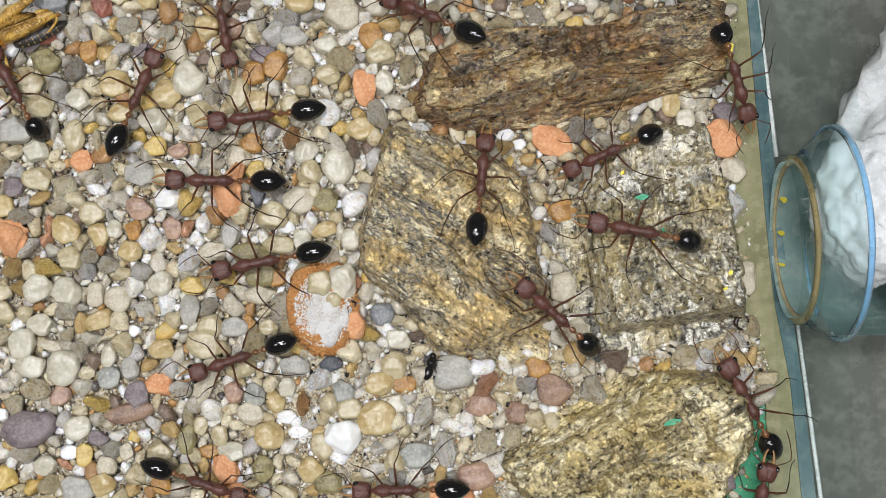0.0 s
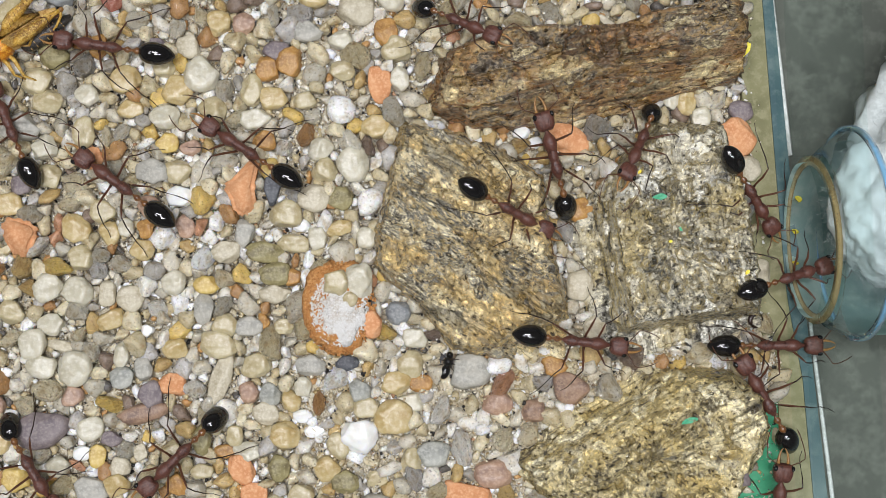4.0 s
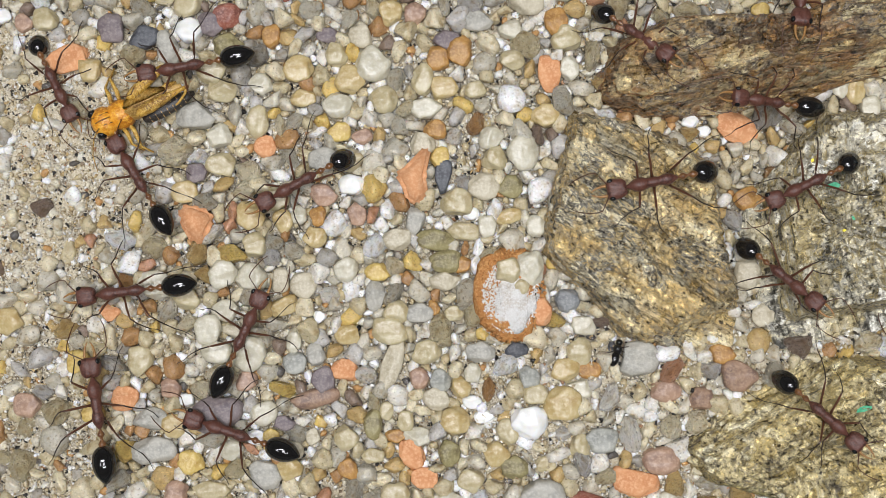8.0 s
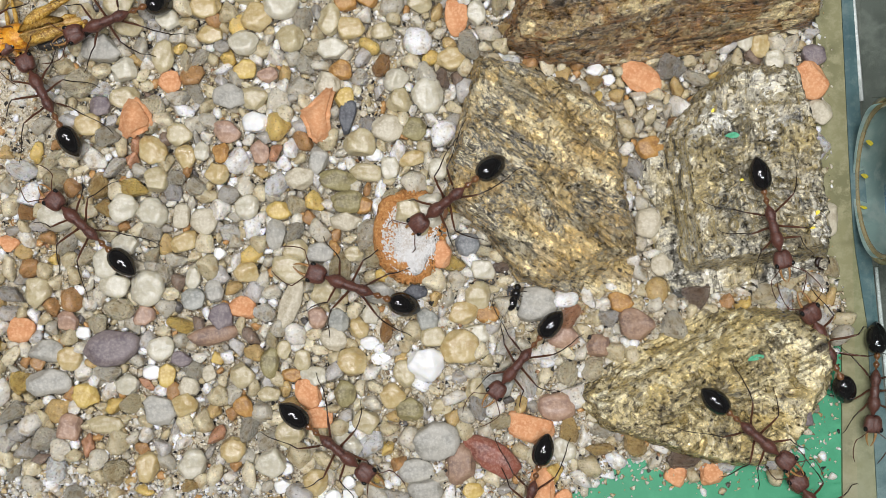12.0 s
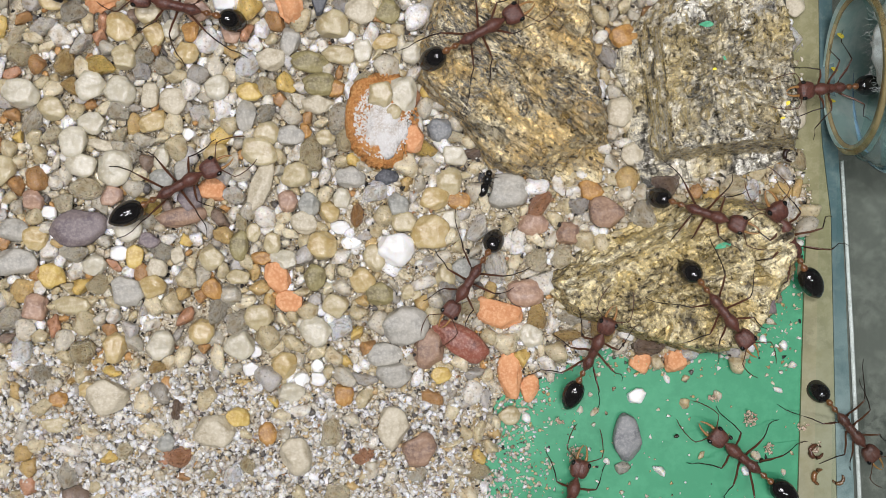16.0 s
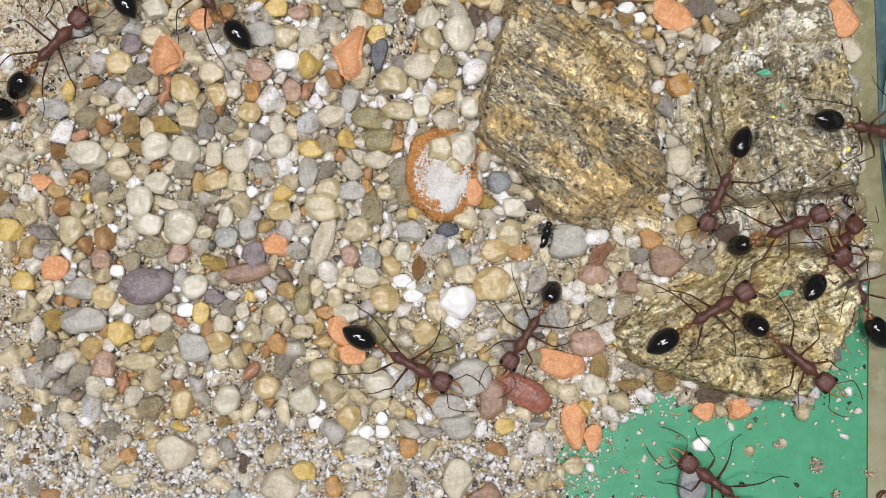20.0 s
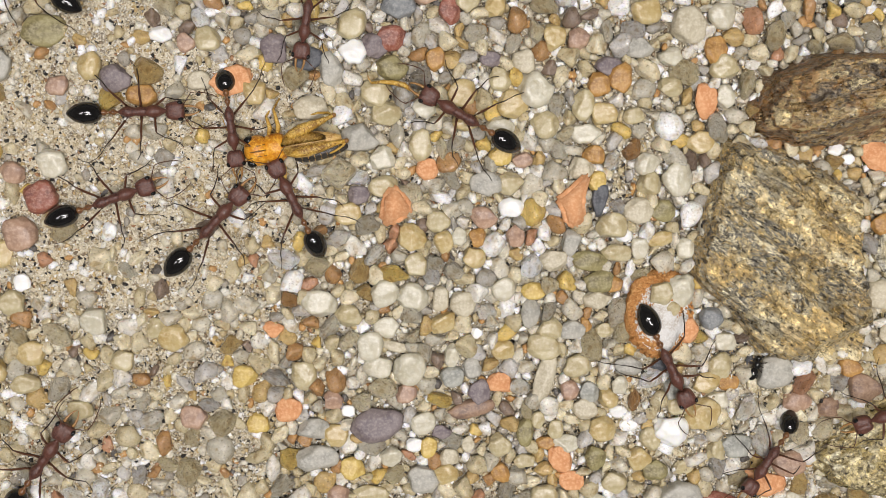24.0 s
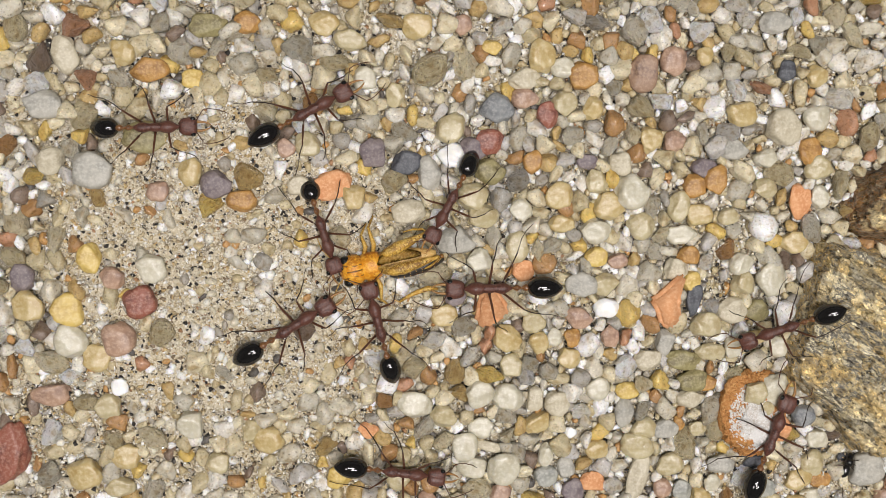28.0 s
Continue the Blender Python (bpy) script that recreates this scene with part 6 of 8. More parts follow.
# ---- everything that moves ----
def motions():
    march(14.5, [
        (0, -40.4, 28.9, 0.6, 118, 0, 7.6), (0.5, -40.2, 30.1, 0.6, 115, 0, 6.9), (1, -38.7, 32.6, 0.6, 133, 0, 6.8),
        (1.5, -38.5, 32.1, 0.6, 137, 0, 6.9), (2, -40.6, 28.4, 0.6, 116, 0, 14.6), (2.5, -40.6, 26.2, 0.6, 116, 0, 14.6),
        (4.5, -44.5, 20.1, 0.6, 112, 0, 13.9), (5, -46.9, 17.8, 0.6, 118, 0, 15.4), (5.5, -46.9, 16.7, 0.6, 119, 0, 15.2),
        (6, -46.7, 16, 0.6, 119, 0, 14.5), (6.5, -47.5, 15.2, 0.6, 118, 0, 14.8), (7, -48.1, 14.5, 0.6, 116, 0, 14.5),
        (7.5, -48.8, 14.2, 0.6, 117, 0, 15.2), (8, -50.6, 11.9, 0.6, 121, 0, 14.2), (8.5, -50.6, 10, 0.6, 120, 0, 14.6),
        (9, -50.6, 9.5, 0.6, 126, 0, 15), (9.5, -50.5, 7.7, 0.6, 126, 0, 14.5), (10, -51.2, 8.4, 0.6, 125, 0, 14.8),
        (10.5, -51.1, 9.6, 0.6, 116, 0, 14.4), (11, -50.2, 10.9, 0.6, 109, 0, 13.8), (11.5, -49.2, 13.3, 0.6, 113, 0, 13.6),
        (12, -49.7, 13.6, 0.6, 120, 0, 13.8), (12.5, -48.7, 14.1, 0.6, 116, 0, 11.2), (13, -48.6, 15, 0.6, 112, 0, 14.6),
        (13.5, -47.5, 14.9, 0.6, 115, 0, 14.6), (20.5, -46.5, 25.6, 0.6, 128, 0, 14.6), (21, -48.8, 21.3, 0.6, 136, 0, 10.5),
        (21.5, -48.4, 20.6, 0.6, 137, 0, 11.6), (22, -48.4, 18.3, 0.6, 134, 0, 11.6), (22.5, -48.9, 16.3, 0.6, 132, 0, 12.3),
        (24.5, -53.7, 11, 0.6, 109, 0, 13.7), (25, -54.5, 10.4, 0.6, 104, 0, 13.7), (25.5, -54.3, 9.9, 0.6, 107, 0, 13.8),
        (26, -55.4, 9.5, 0.6, 108, 0, 14), (26.5, -56.2, 8.1, 0.6, 106, 0, 14.4), (27, -56.2, 9.4, 0.6, 104, 0, 13.9),
        (27.5, -56.7, 10.4, 0.6, 109, 0, 13.2), (28, -54.6, 8.6, 0.6, 105, 0, 13.6),
    ])
    march(14.8, [
        (0, -19.5, 27.8, 0.6, 66, 0, 14.8), (0.5, -20.9, 37.3, 0.6, 80, 0, 14.8), (1, -15.1, 47.6, 0.6, 80, 0, 14.6),
        (1.5, -11.6, 57.8, 0.6, 83, 0, 14.6), (4, -50, 110, 0.6, 90, 0, 14.6), (28, -60, 125, 0.6, 120, 0, 14.6),
    ])
    dragging = [
        (0, -0.2, 23.8, 0.6, -173, 0, 14.9), (0.5, -3.8, 24, 0.6, -194, 0, 14.8), (1, -5.2, 26.2, 0.6, -206, 0, 15.1),
        (1.5, -12.5, 29.1, 0.6, -202, 0, 15.7), (2, -18.5, 32.8, 0.6, -201, 0, 16.1), (2.5, -22.6, 31.8, 0.6, -192, 0, 16.5),
        (4.5, -29.9, 35.4, 0.6, -188, 0, 14.6), (5, -33.5, 33.1, 0.6, -182, 0, 15), (5.5, -34.3, 31.5, 0.6, -163, 0, 13.1),
        (6, -36.7, 31.6, 0.6, -164, 0, 14), (6.5, -38.7, 33.3, 0.6, -169, 0, 14.2), (7, -41.1, 31.4, 0.6, -175, 0, 15.6),
        (7.5, -40.8, 30.8, 0.6, -172, 0, 14.5), (8, -42.6, 29.8, 0.6, -169, 0, 15), (8.5, -38.1, 29.4, 0.6, -167, 0, 13.6),
        (9, -39.2, 26, 0.6, -150, 0, 14.4), (9.5, -40.9, 23.3, 0.6, -153, 0, 14.4), (10, -40.7, 23.2, 0.6, -158, 0, 13.6),
        (10.5, -39.8, 23.4, 0.6, -161, 0, 13.4), (11, -39.7, 25.3, 0.6, -142, 0, 11.8), (11.5, -38.7, 26.3, 0.6, -154, 0, 13),
        (12, -39.2, 26.3, 0.6, -156, 0, 12.4), (12.5, -38.8, 26.7, 0.6, -156, 0, 14.6), (20, -29.2, 20.5, 0.6, -227, 0, 14.6),
        (20.5, -33.2, 18.6, 0.6, -200, 0, 14.7), (21, -30.9, 18.7, 0.6, -215, 0, 14.5), (21.5, -29.5, 22.5, 0.6, -223, 0, 14.7),
        (22, -26.9, 25.5, 0.6, -220, 0, 15.4), (22.5, -26.1, 25.2, 0.6, -221, 0, 15.1), (24.5, -24.5, 26.8, 0.6, -198, 0, 14.2),
        (25, -26.6, 26.9, 0.6, -187, 0, 14.3), (25.5, -26.5, 26.4, 0.6, -186, 0, 14.7), (26, -27.5, 26, 0.6, -174, 0, 13.9),
        (26.5, -26.4, 20.6, 0.6, -197, 0, 14.5), (27, -25.4, 18.2, 0.6, -202, 0, 14.7), (27.5, -30.8, 16.5, 0.6, -183, 0, 15.5),
        (28, -35.8, 14.8, 0.6, -179, 0, 15.1),
    ]
    march(15.1, dragging)
    march(15.3, [
        (0, -6.9, 13.3, 0.6, 179, 0, 14.9), (0.5, -9.9, 11.6, 0.6, 181, 0, 15.1), (1, -15.6, 10.1, 0.6, 184, 0, 15.7),
        (1.5, -20.2, 11.9, 0.6, 160, 0, 15.4), (2, -25.1, 11.8, 0.6, 145, 0, 16.1), (2.5, -23.4, 13.8, 0.6, 130, 0, 15.2),
        (4.5, -25.3, 11.4, 0.6, 150, 0, 15.4), (5, -22.9, 8.2, 0.6, 161, 0, 14.8), (5.5, -25.3, 3.1, 0.6, 180, 0, 14.3),
        (6, -30.1, 0.7, 0.6, 181, 0, 14.9), (6.5, -35.6, -0.3, 0.6, 172, 0, 15.9), (7, -40.4, -1.1, 0.6, 171, 0, 15.4),
        (7.5, -44.2, -5.9, 0.6, 193, 0, 15.4), (8, -52.3, -7, 0.6, 187, 0, 15.8), (8.5, -60.2, -3.5, 0.6, 141, 0, 16.1),
        (8.75, -63, -1.1, 0.6, 110, 0, 15.3), (9, -64.6, 1.3, 0.6, 88, 0, 15.1), (9.5, -65.3, 2.9, 0.6, 89, 0, 14.7),
        (10, -65.5, 2.2, 0.6, 84, 0, 14.4), (10.5, -65.9, -0.2, 0.6, 96, 0, 14.4), (11, -65.1, 1, 0.6, 96, 0, 14.6), (15, -78, 12, 0.6, 50, 0, 14.6),
        (19.5, -50.4, 8.2, 0.6, 53, 0, 14.6), (20, -53.4, 11.2, 0.6, 47, 0, 14), (20.5, -54.4, 10.6, 0.6, 43, 0, 15),
        (21, -58.4, 9.5, 0.6, 42, 0, 14.7), (21.5, -58.9, 9.7, 0.6, 48, 0, 14.6), (22, -65, 7.1, 0.6, 41, 0, 14.4),
        (22.5, -59.6, 6.9, 0.6, 35, 0, 15), (24.5, -66.6, 8.3, 0.6, 50, 0, 14.8), (25, -65, 7.9, 0.6, 42, 0, 14.9),
        (25.5, -64.8, 7.7, 0.6, 41, 0, 14.8), (26, -65, 7.2, 0.6, 38, 0, 14.5), (26.5, -66.6, 7.5, 0.6, 34, 0, 14.7), (27, -67, 9, 0.6, 31, 0, 14.3),
        (27.5, -67.5, 9.8, 0.6, 36, 0, 13.6), (28, -68.7, 8.3, 0.6, 33, 0, 14.6),
    ])
    march(15.4, [
        (0, 0.7, -0.1, 0.6, -169, 0, 15.3), (0.5, -0.4, -0.9, 0.6, -161, 0, 14.8), (1, -4.1, -3.7, 0.6, -161, 0, 14.7),
        (1.5, -5.8, -3.9, 0.6, -151, 0, 14.9), (2, -7.3, -5.5, 0.6, -139, 0, 15.3), (2.5, -10.3, -10.1, 0.6, -136, 0, 14.9),
        (4.5, -16.1, -34.3, 0.6, -135, 0, 10.2), (5, -16.8, -31.3, 0.6, -160, 0, 13), (5.5, -17.8, -28.5, 0.6, -185, 0, 13.9),
        (6, -20, -29.8, 0.6, -181, 0, 14.9), (6.5, -23.7, -30.4, 0.6, -183, 0, 15.6), (7, -28.2, -32.1, 0.6, -188, 0, 15.8),
        (7.5, -31.2, -31.1, 0.6, -191, 0, 15.4), (8, -35, -30, 0.6, -199, 0, 15.7), (8.5, -35.7, -29.5, 0.6, -199, 0, 15.7),
        (9, -31.2, -32.4, 0.6, -171, 0, 15.2), (9.5, -30.4, -37, 0.6, -139, 0, 12), (10, -30.6, -41.7, 0.6, -116, 0, 14.6),
        (10.5, -32.8, -48, 0.6, -111, 0, 14.6), (11, -33.4, -57.8, 0.6, -109, 0, 14.6), (13, -50, -85, 0.6, -110, 0, 14.6),
        (28, -60, -100, 0.6, -110, 0, 14.6),
    ])
    march(14.9, [
        (0, -75, 28, 0.6, -50, 0, 14.6), (1.5, -44.8, 7.4, 0.6, -44, 0, 14.6), (2, -39, 0.5, 0.6, -42, 0, 14.6),
        (2.5, -31.8, -8.6, 0.6, -39, 0, 14.5), (4.5, -39.6, -36.1, 0.6, -62, 0, 10.3), (4.75, -39.5, -31.8, 0.6, -17, 0, 13.1),
        (5, -39.6, -26.3, 0.6, 10, 0, 15.1), (5.5, -31.8, -17.4, 0.6, 43, 0, 14.4), (6, -33.8, -15.1, 0.6, 67, 0, 14.7),
        (6.5, -37.1, -15.1, 0.6, 88, 0, 14.8), (7, -38.8, -14.1, 0.6, 97, 0, 14.8), (7.5, -36.2, -14.5, 0.6, 83, 0, 14.6),
        (8, -33, -13.9, 0.6, 65, 0, 15.5), (8.5, -29.7, -15.1, 0.6, 49, 0, 14.8), (9, -26.5, -10.2, 0.6, 54, 0, 14.3),
        (9.5, -28.2, -9.3, 0.6, 101, 0, 15.1), (10, -29.8, -9.1, 0.6, 133, 0, 14.6), (10.5, -31.6, -8.4, 0.6, 150, 0, 15.1),
        (11, -34, -9.8, 0.6, 164, 0, 14.3), (11.5, -39.3, -9.1, 0.6, 160, 0, 14.7), (12, -42.5, -7.6, 0.6, 139, 0, 15.1),
        (12.5, -44.5, -8.2, 0.6, 145, 0, 13.2), (13, -43, -8.4, 0.6, 133, 0, 12.6), (13.5, -45.9, -7.5, 0.6, 136, 0, 14.6),
        (15.5, -82, 12, 0.6, 120, 0, 14.6), (17, -100, 50, 0.6, 110, 0, 14.6), (20, -115, 90, 0.6, 100, 0, 14.6), (28, -120, 105, 0.6, 100, 0, 14.6),
    ])
    march(14.3, [
        (0, -3.7, -16, 0.6, -161, 0, 14.6), (0.25, -1.6, -18.1, 0.6, -130, 0, 14.3), (0.5, 1.2, -18.9, 0.6, -97, 0, 13.8),
        (1, 3.6, -18.3, 0.6, -77, 0, 14.4), (1.5, 9.9, -18.8, 0.6, -31, 0, 14.4), (2, 15.9, -19.2, 0.6, -5, 0, 15.2),
        (2.5, 24.5, -17.6, 0.6, 3, 0, 14.4), (4.5, 54.2, -12.5, 7.3, -9, 0, 14), (5, 57.3, -13.7, 4.5, 2, 22, 13.4),
        (5.5, 61.5, -14.4, 4, -3, 5, 13.4), (6, 63.1, -16.2, 2, -1, -11, 14.7), (6.5, 64.3, -16.5, 3, -3, -11, 15.2),
        (7, 63, -17.3, 3.1, -2, 4, 14.2), (7.5, 60.8, -20.1, 4.6, -18, 22, 12.7), (8, 60.7, -26.9, 6.6, -43, 16, 13),
        (8.5, 59.3, -33.1, 8, -62, 3, 12.9), (9, 56.6, -35.3, 7.7, -83, 1, 13.4), (9.5, 57.6, -38.4, 4.1, -79, -22, 14.6),
        (10, 57.5, -35.9, 7.8, -78, 1, 13.2), (10.5, 60.6, -34.3, 8.1, -56, 3, 13.3), (11, 64.3, -36.2, 8.4, -48, 4, 12.1),
        (11.5, 66.2, -37.7, 8.6, -41, 4, 12.6), (12, 66.3, -37.6, 8.5, -39, 4, 14), (12.5, 67.4, -38, 8.2, -37, 0, 14.8),
        (13, 67.4, -37.9, 8.4, -36, 2, 14.3), (13.5, 67, -37.5, 8.6, -34, 4, 13.7), (15.5, 66.6, -35.8, 8.6, -50, 3, 12.4),
        (16, 66.2, -35.7, 8.6, -50, 3, 12.3), (16.5, 66.6, -35.4, 8.6, -51, 3, 12.4), (17, 67.4, -35.1, 8.7, -48, 4, 12.5),
        (17.5, 67.2, -34.8, 8.7, -42, 4, 12.3), (18, 67.8, -34.7, 8.7, -37, 4, 12.9), (18.5, 68.1, -35.2, 8.7, -34, 4, 13.1),
        (19, 68.2, -35.6, 8.7, -41, 4, 12.9), (19.5, 67.6, -35.4, 8.7, -42, 4, 12.3), (20, 67.8, -35.6, 8.7, -39, 4, 12.8),
        (20.5, 67.6, -36.2, 8.7, -39, 4, 13), (21, 68.5, -37.1, 8.4, -45, 0, 13.4), (21.5, 68.4, -36.7, 8.7, -45, 3, 11.7),
        (22, 67.5, -37.9, 8.7, -44, 4, 14.6), (22.5, 67.1, -40.1, 5.7, -41, -20, 14.6), (28, 67.1, -40.1, 5.7, -41, -20, 14.6),
    ])
    march(14.2, [
        (0, -8.2, -36.1, 0.6, -19, 0, 14.2), (0.5, -8.1, -40.6, 0.6, -26, 0, 14.6), (1, -6.2, -40.3, 0.6, -23, 0, 14.6),
        (1.5, -5.1, -45.5, 0.6, -33, 0, 14.6), (4, -20, -90, 0.6, -60, 0, 14.6), (28, -10, -105, 0.6, -60, 0, 14.6),
    ])
    march(14.7, [
        (0, 23.4, -37, 0.6, -179, 0, 14.6), (0.5, 22.8, -36.5, 0.6, -186, 0, 14.3), (1, 23.9, -31.1, 0.6, -219, 0, 14.2),
        (1.5, 29.2, -29.4, 0.6, -248, 0, 13.7), (2, 37.2, -25.1, 0.6, -285, 0, 15.1), (2.5, 49, -17, 1.9, -301, 10, 14.8),
        (4, 82, -14, 0.6, -360, 0, 14.6), (6, 92, -20, -1, -420, 0, 14.6), (9, 90, -75, -1.9, -450, 0, 14.6), (28, 80, -110, -1.9, -450, 0, 14.6),
    ])
    march(14.3, [
        (0, 36.7, 12.5, 5.5, 84, -11, 14.3), (0.5, 31.9, 17.6, 5.3, 105, -12, 13.5), (1, 28.5, 19.9, 6.3, 99, -3, 13.1),
        (1.5, 30.1, 21.5, 6.8, 59, 3, 12.5), (2, 32.4, 21.7, 6.7, 32, 2, 13.2), (2.5, 31.8, 22, 4.9, 2, -1, 14.5),
        (4.5, 42.6, 3.1, 3.7, -29, -21, 15.9), (5, 49, 0.8, 6.9, -17, -1, 15), (5.5, 59, -0.1, 7.1, -15, 5, 14.5), (6, 60.7, -0.9, 7.2, -10, 5, 14.2),
        (6.5, 59.3, -2.4, 6.8, -20, 7, 14), (7, 61.9, -3.4, 7.3, -19, 5, 13.7), (7.5, 59.2, -2.5, 6.6, -20, 9, 14),
        (8, 55.3, -5.3, 4.3, -43, 22, 13.1), (8.5, 53.1, -11, 2.5, -67, 15, 13.9), (9, 50.4, -15.6, 0.6, -86, 0, 14.3),
        (9.5, 46, -22.1, 1.7, -112, -2, 13.4), (10, 42.8, -28.1, 2.3, -126, 13, 14.6), (10.5, 40.8, -32.6, 1.4, -129, -7, 13.4),
        (11, 39.8, -36, 3.3, -119, -22, 10.2), (11.5, 35.9, -43, -0.6, -107, -14, 14.6), (12, 31.6, -50, 0.6, -104, 0, 14.6),
        (12.5, 24.9, -56.8, 0.6, -97, 0, 14.6), (13, 23.4, -63, 0.6, -94, 0, 14.6), (13.5, 19.4, -71.1, 0.6, -93, 0, 14.6),
        (15, 10, -85, 0.6, -90, 0, 14.6), (28, 5, -110, 0.6, -90, 0, 14.6),
    ])
    march(14.0, [
        (0, 57.5, 17.5, 4.1, -157, -22, 10.8), (0.5, 58.7, 19.3, 4.1, -162, -22, 9.5), (1, 59.3, 19.5, 3.8, -160, -22, 8.3),
        (1.5, 60.1, 20.4, 2.5, -148, -19, 7.5), (2, 60, 19.8, 3.5, -145, -16, 7.4), (2.5, 59.5, 17.6, 6.3, -130, 8, 8.1),
        (4.5, 58.8, 18.1, 3.4, -117, 22, 8.3), (5, 59, 18.5, 3.2, -117, 22, 7.8), (5.5, 58.9, 18.4, 3.5, -114, 22, 7.9),
        (6, 58.9, 18.3, 3.7, -112, 22, 8.4), (6.5, 58.9, 17.8, 3.9, -111, 22, 8.5), (7, 57.3, 19, 1.7, -145, -14, 8.7),
        (7.5, 54.9, 23.3, 2.3, -174, 9, 13.7), (8, 51.1, 23.7, 4, -184, 22, 14.1), (8.5, 51.4, 26.2, 4.8, -216, 22, 12.6),
        (9, 50.7, 29.5, 5.8, -262, 22, 11.2), (9.5, 52.5, 28.3, 5.4, -287, 22, 10.9), (10, 58.8, 24.2, 4.5, -330, 22, 11.9),
        (10.5, 65.4, 21.3, 4.4, -367, 22, 12.4), (11, 68.6, 13.2, 8, -404, 4, 14.1), (11.5, 69, 2.1, 8.1, -435, 1, 13),
        (12, 68.1, -4.2, 8, -434, 1, 14.2), (12.5, 68, -6.1, 8, -435, 1, 14), (13, 66.3, -9.6, 5.7, -443, -17, 13.6),
        (13.5, 62, -14.4, 6.8, -473, -8, 12), (14.5, 57.8, -19.3, 7.5, -439, 5, 11.8), (15.5, 53.8, -18.1, 5.2, -374, 8, 13.7),
        (16, 64.3, -20.6, 4.8, -378, 22, 12.6), (16.5, 70.9, -27.6, 9, -400, 4, 14.7), (17, 76.6, -31.9, 4.8, -402, -22, 17.7),
        (17.5, 77.4, -26.6, 4.7, -377, -22, 18.2), (18, 72.9, -21.6, 6.7, -352, -13, 15.8), (18.5, 70.8, -20.4, 4.5, -328, -22, 16.5),
        (19, 73.6, -19.8, 4.6, -329, -22, 15.4), (19.5, 72.6, -18.4, 5.1, -310, -22, 13.5), (20, 74.5, -19.3, 4.8, -308, -22, 14.1),
        (20.5, 73.4, -19.1, 4.7, -311, -22, 13.1), (21, 73.8, -21, 5.3, -317, -22, 11.9), (21.5, 74.4, -19.5, 4.8, -315, -22, 14.6),
        (22, 73.5, -22.3, 7.2, -313, -17, 14.6), (28, 73.5, -22.3, 7.2, -313, -17, 14.6),
    ])
    march(15.5, [
        (0, 61.5, 4.5, 7.5, 169, -5, 12), (0.5, 54.7, 2.5, 5.9, 177, -14, 13.2), (1, 46.1, 7.6, 6.9, 159, 1, 14.1),
        (1.5, 47.6, 13.5, 2.8, 113, -18, 13.3), (2, 47.7, 15, 0.6, 96, 0, 13.7), (2.5, 48.1, 15.5, 0.7, 97, -1, 13.7),
        (4.5, 45, 17, 2.3, 108, 14, 13.8), (5, 45.3, 16.5, 0.6, 106, 0, 12.3), (5.5, 45.7, 17.5, 2.2, 108, 14, 12.7),
        (6, 45.4, 18, 3.8, 104, 22, 13.9), (6.5, 45.8, 18.3, 3.8, 101, 22, 12.8), (7, 42.7, 17.4, 2.7, 116, 17, 13.5),
        (7.5, 40.7, 14.5, 2.7, 137, 18, 13.3), (8, 33.5, 10.7, 6.8, 191, -2, 11.3), (8.5, 33, 5.9, 6.8, 243, -1, 11.9),
        (8.75, 30.1, 1.7, 6.6, 289, 1, 9.5), (9, 27.3, -1.4, 6.5, 331, 2, 13), (9.5, 26.1, -3.6, 6.4, 336, 2, 12.6),
        (10, 22.9, -5.8, 4.5, 323, 16, 13.7), (10.5, 19.6, -11.2, 2.9, 274, -18, 14.3), (11, 15.7, -18.5, 0.6, 234, 0, 14.3),
        (11.5, 10.2, -18.7, 0.6, 204, 0, 14), (12, 1.8, -16.2, 0.6, 162, 0, 14.4), (12.5, -12.5, -11.5, 0.6, 164, 0, 14.8),
        (13, -22.4, -17.7, 0.6, 216, 0, 14.4), (13.5, -38, -31.6, 0.6, 218, 0, 13.2), (14, -49.1, -39.5, 0.6, 234, 0, 14.6),
        (14.7, -43.9, -35.3, 0.6, 302, 0, 10.6), (15.1, -36.7, -29.6, 0.6, 342, 0, 13.4), (15.5, -29.5, -23.9, 0.6, 381, 0, 16.1),
        (16, -22.1, -20.2, 0.6, 391, 0, 15.8), (16.5, -17, -22.8, 0.6, 364, 0, 16.1), (17, -8, -24.6, 0.6, 361, 0, 16.1),
        (17.5, -2.3, -27, 0.6, 342, 0, 16), (18, 2.1, -28.2, 0.6, 342, 0, 15.4), (18.5, 4.6, -29.3, 0.6, 343, 0, 15.8),
        (19, 6, -31.6, 0.6, 339, 0, 16.4), (19.5, 4.3, -33.5, 0.6, 332, 0, 16.3), (20, 5.8, -38.9, 0.6, 333, 0, 16.5),
        (20.5, 9.6, -43.4, 0.6, 333, 0, 15.9), (21, 11.9, -47, 0.6, 349, 0, 15.4), (21.5, 11.1, -45.8, 0.6, 364, 0, 15.3),
        (22, 11.4, -46.8, 0.6, 370, 0, 14.6), (24, 35, -75, -1.9, 330, 0, 14.6), (28, 40, -100, -1.9, 280, 0, 14.6),
    ])
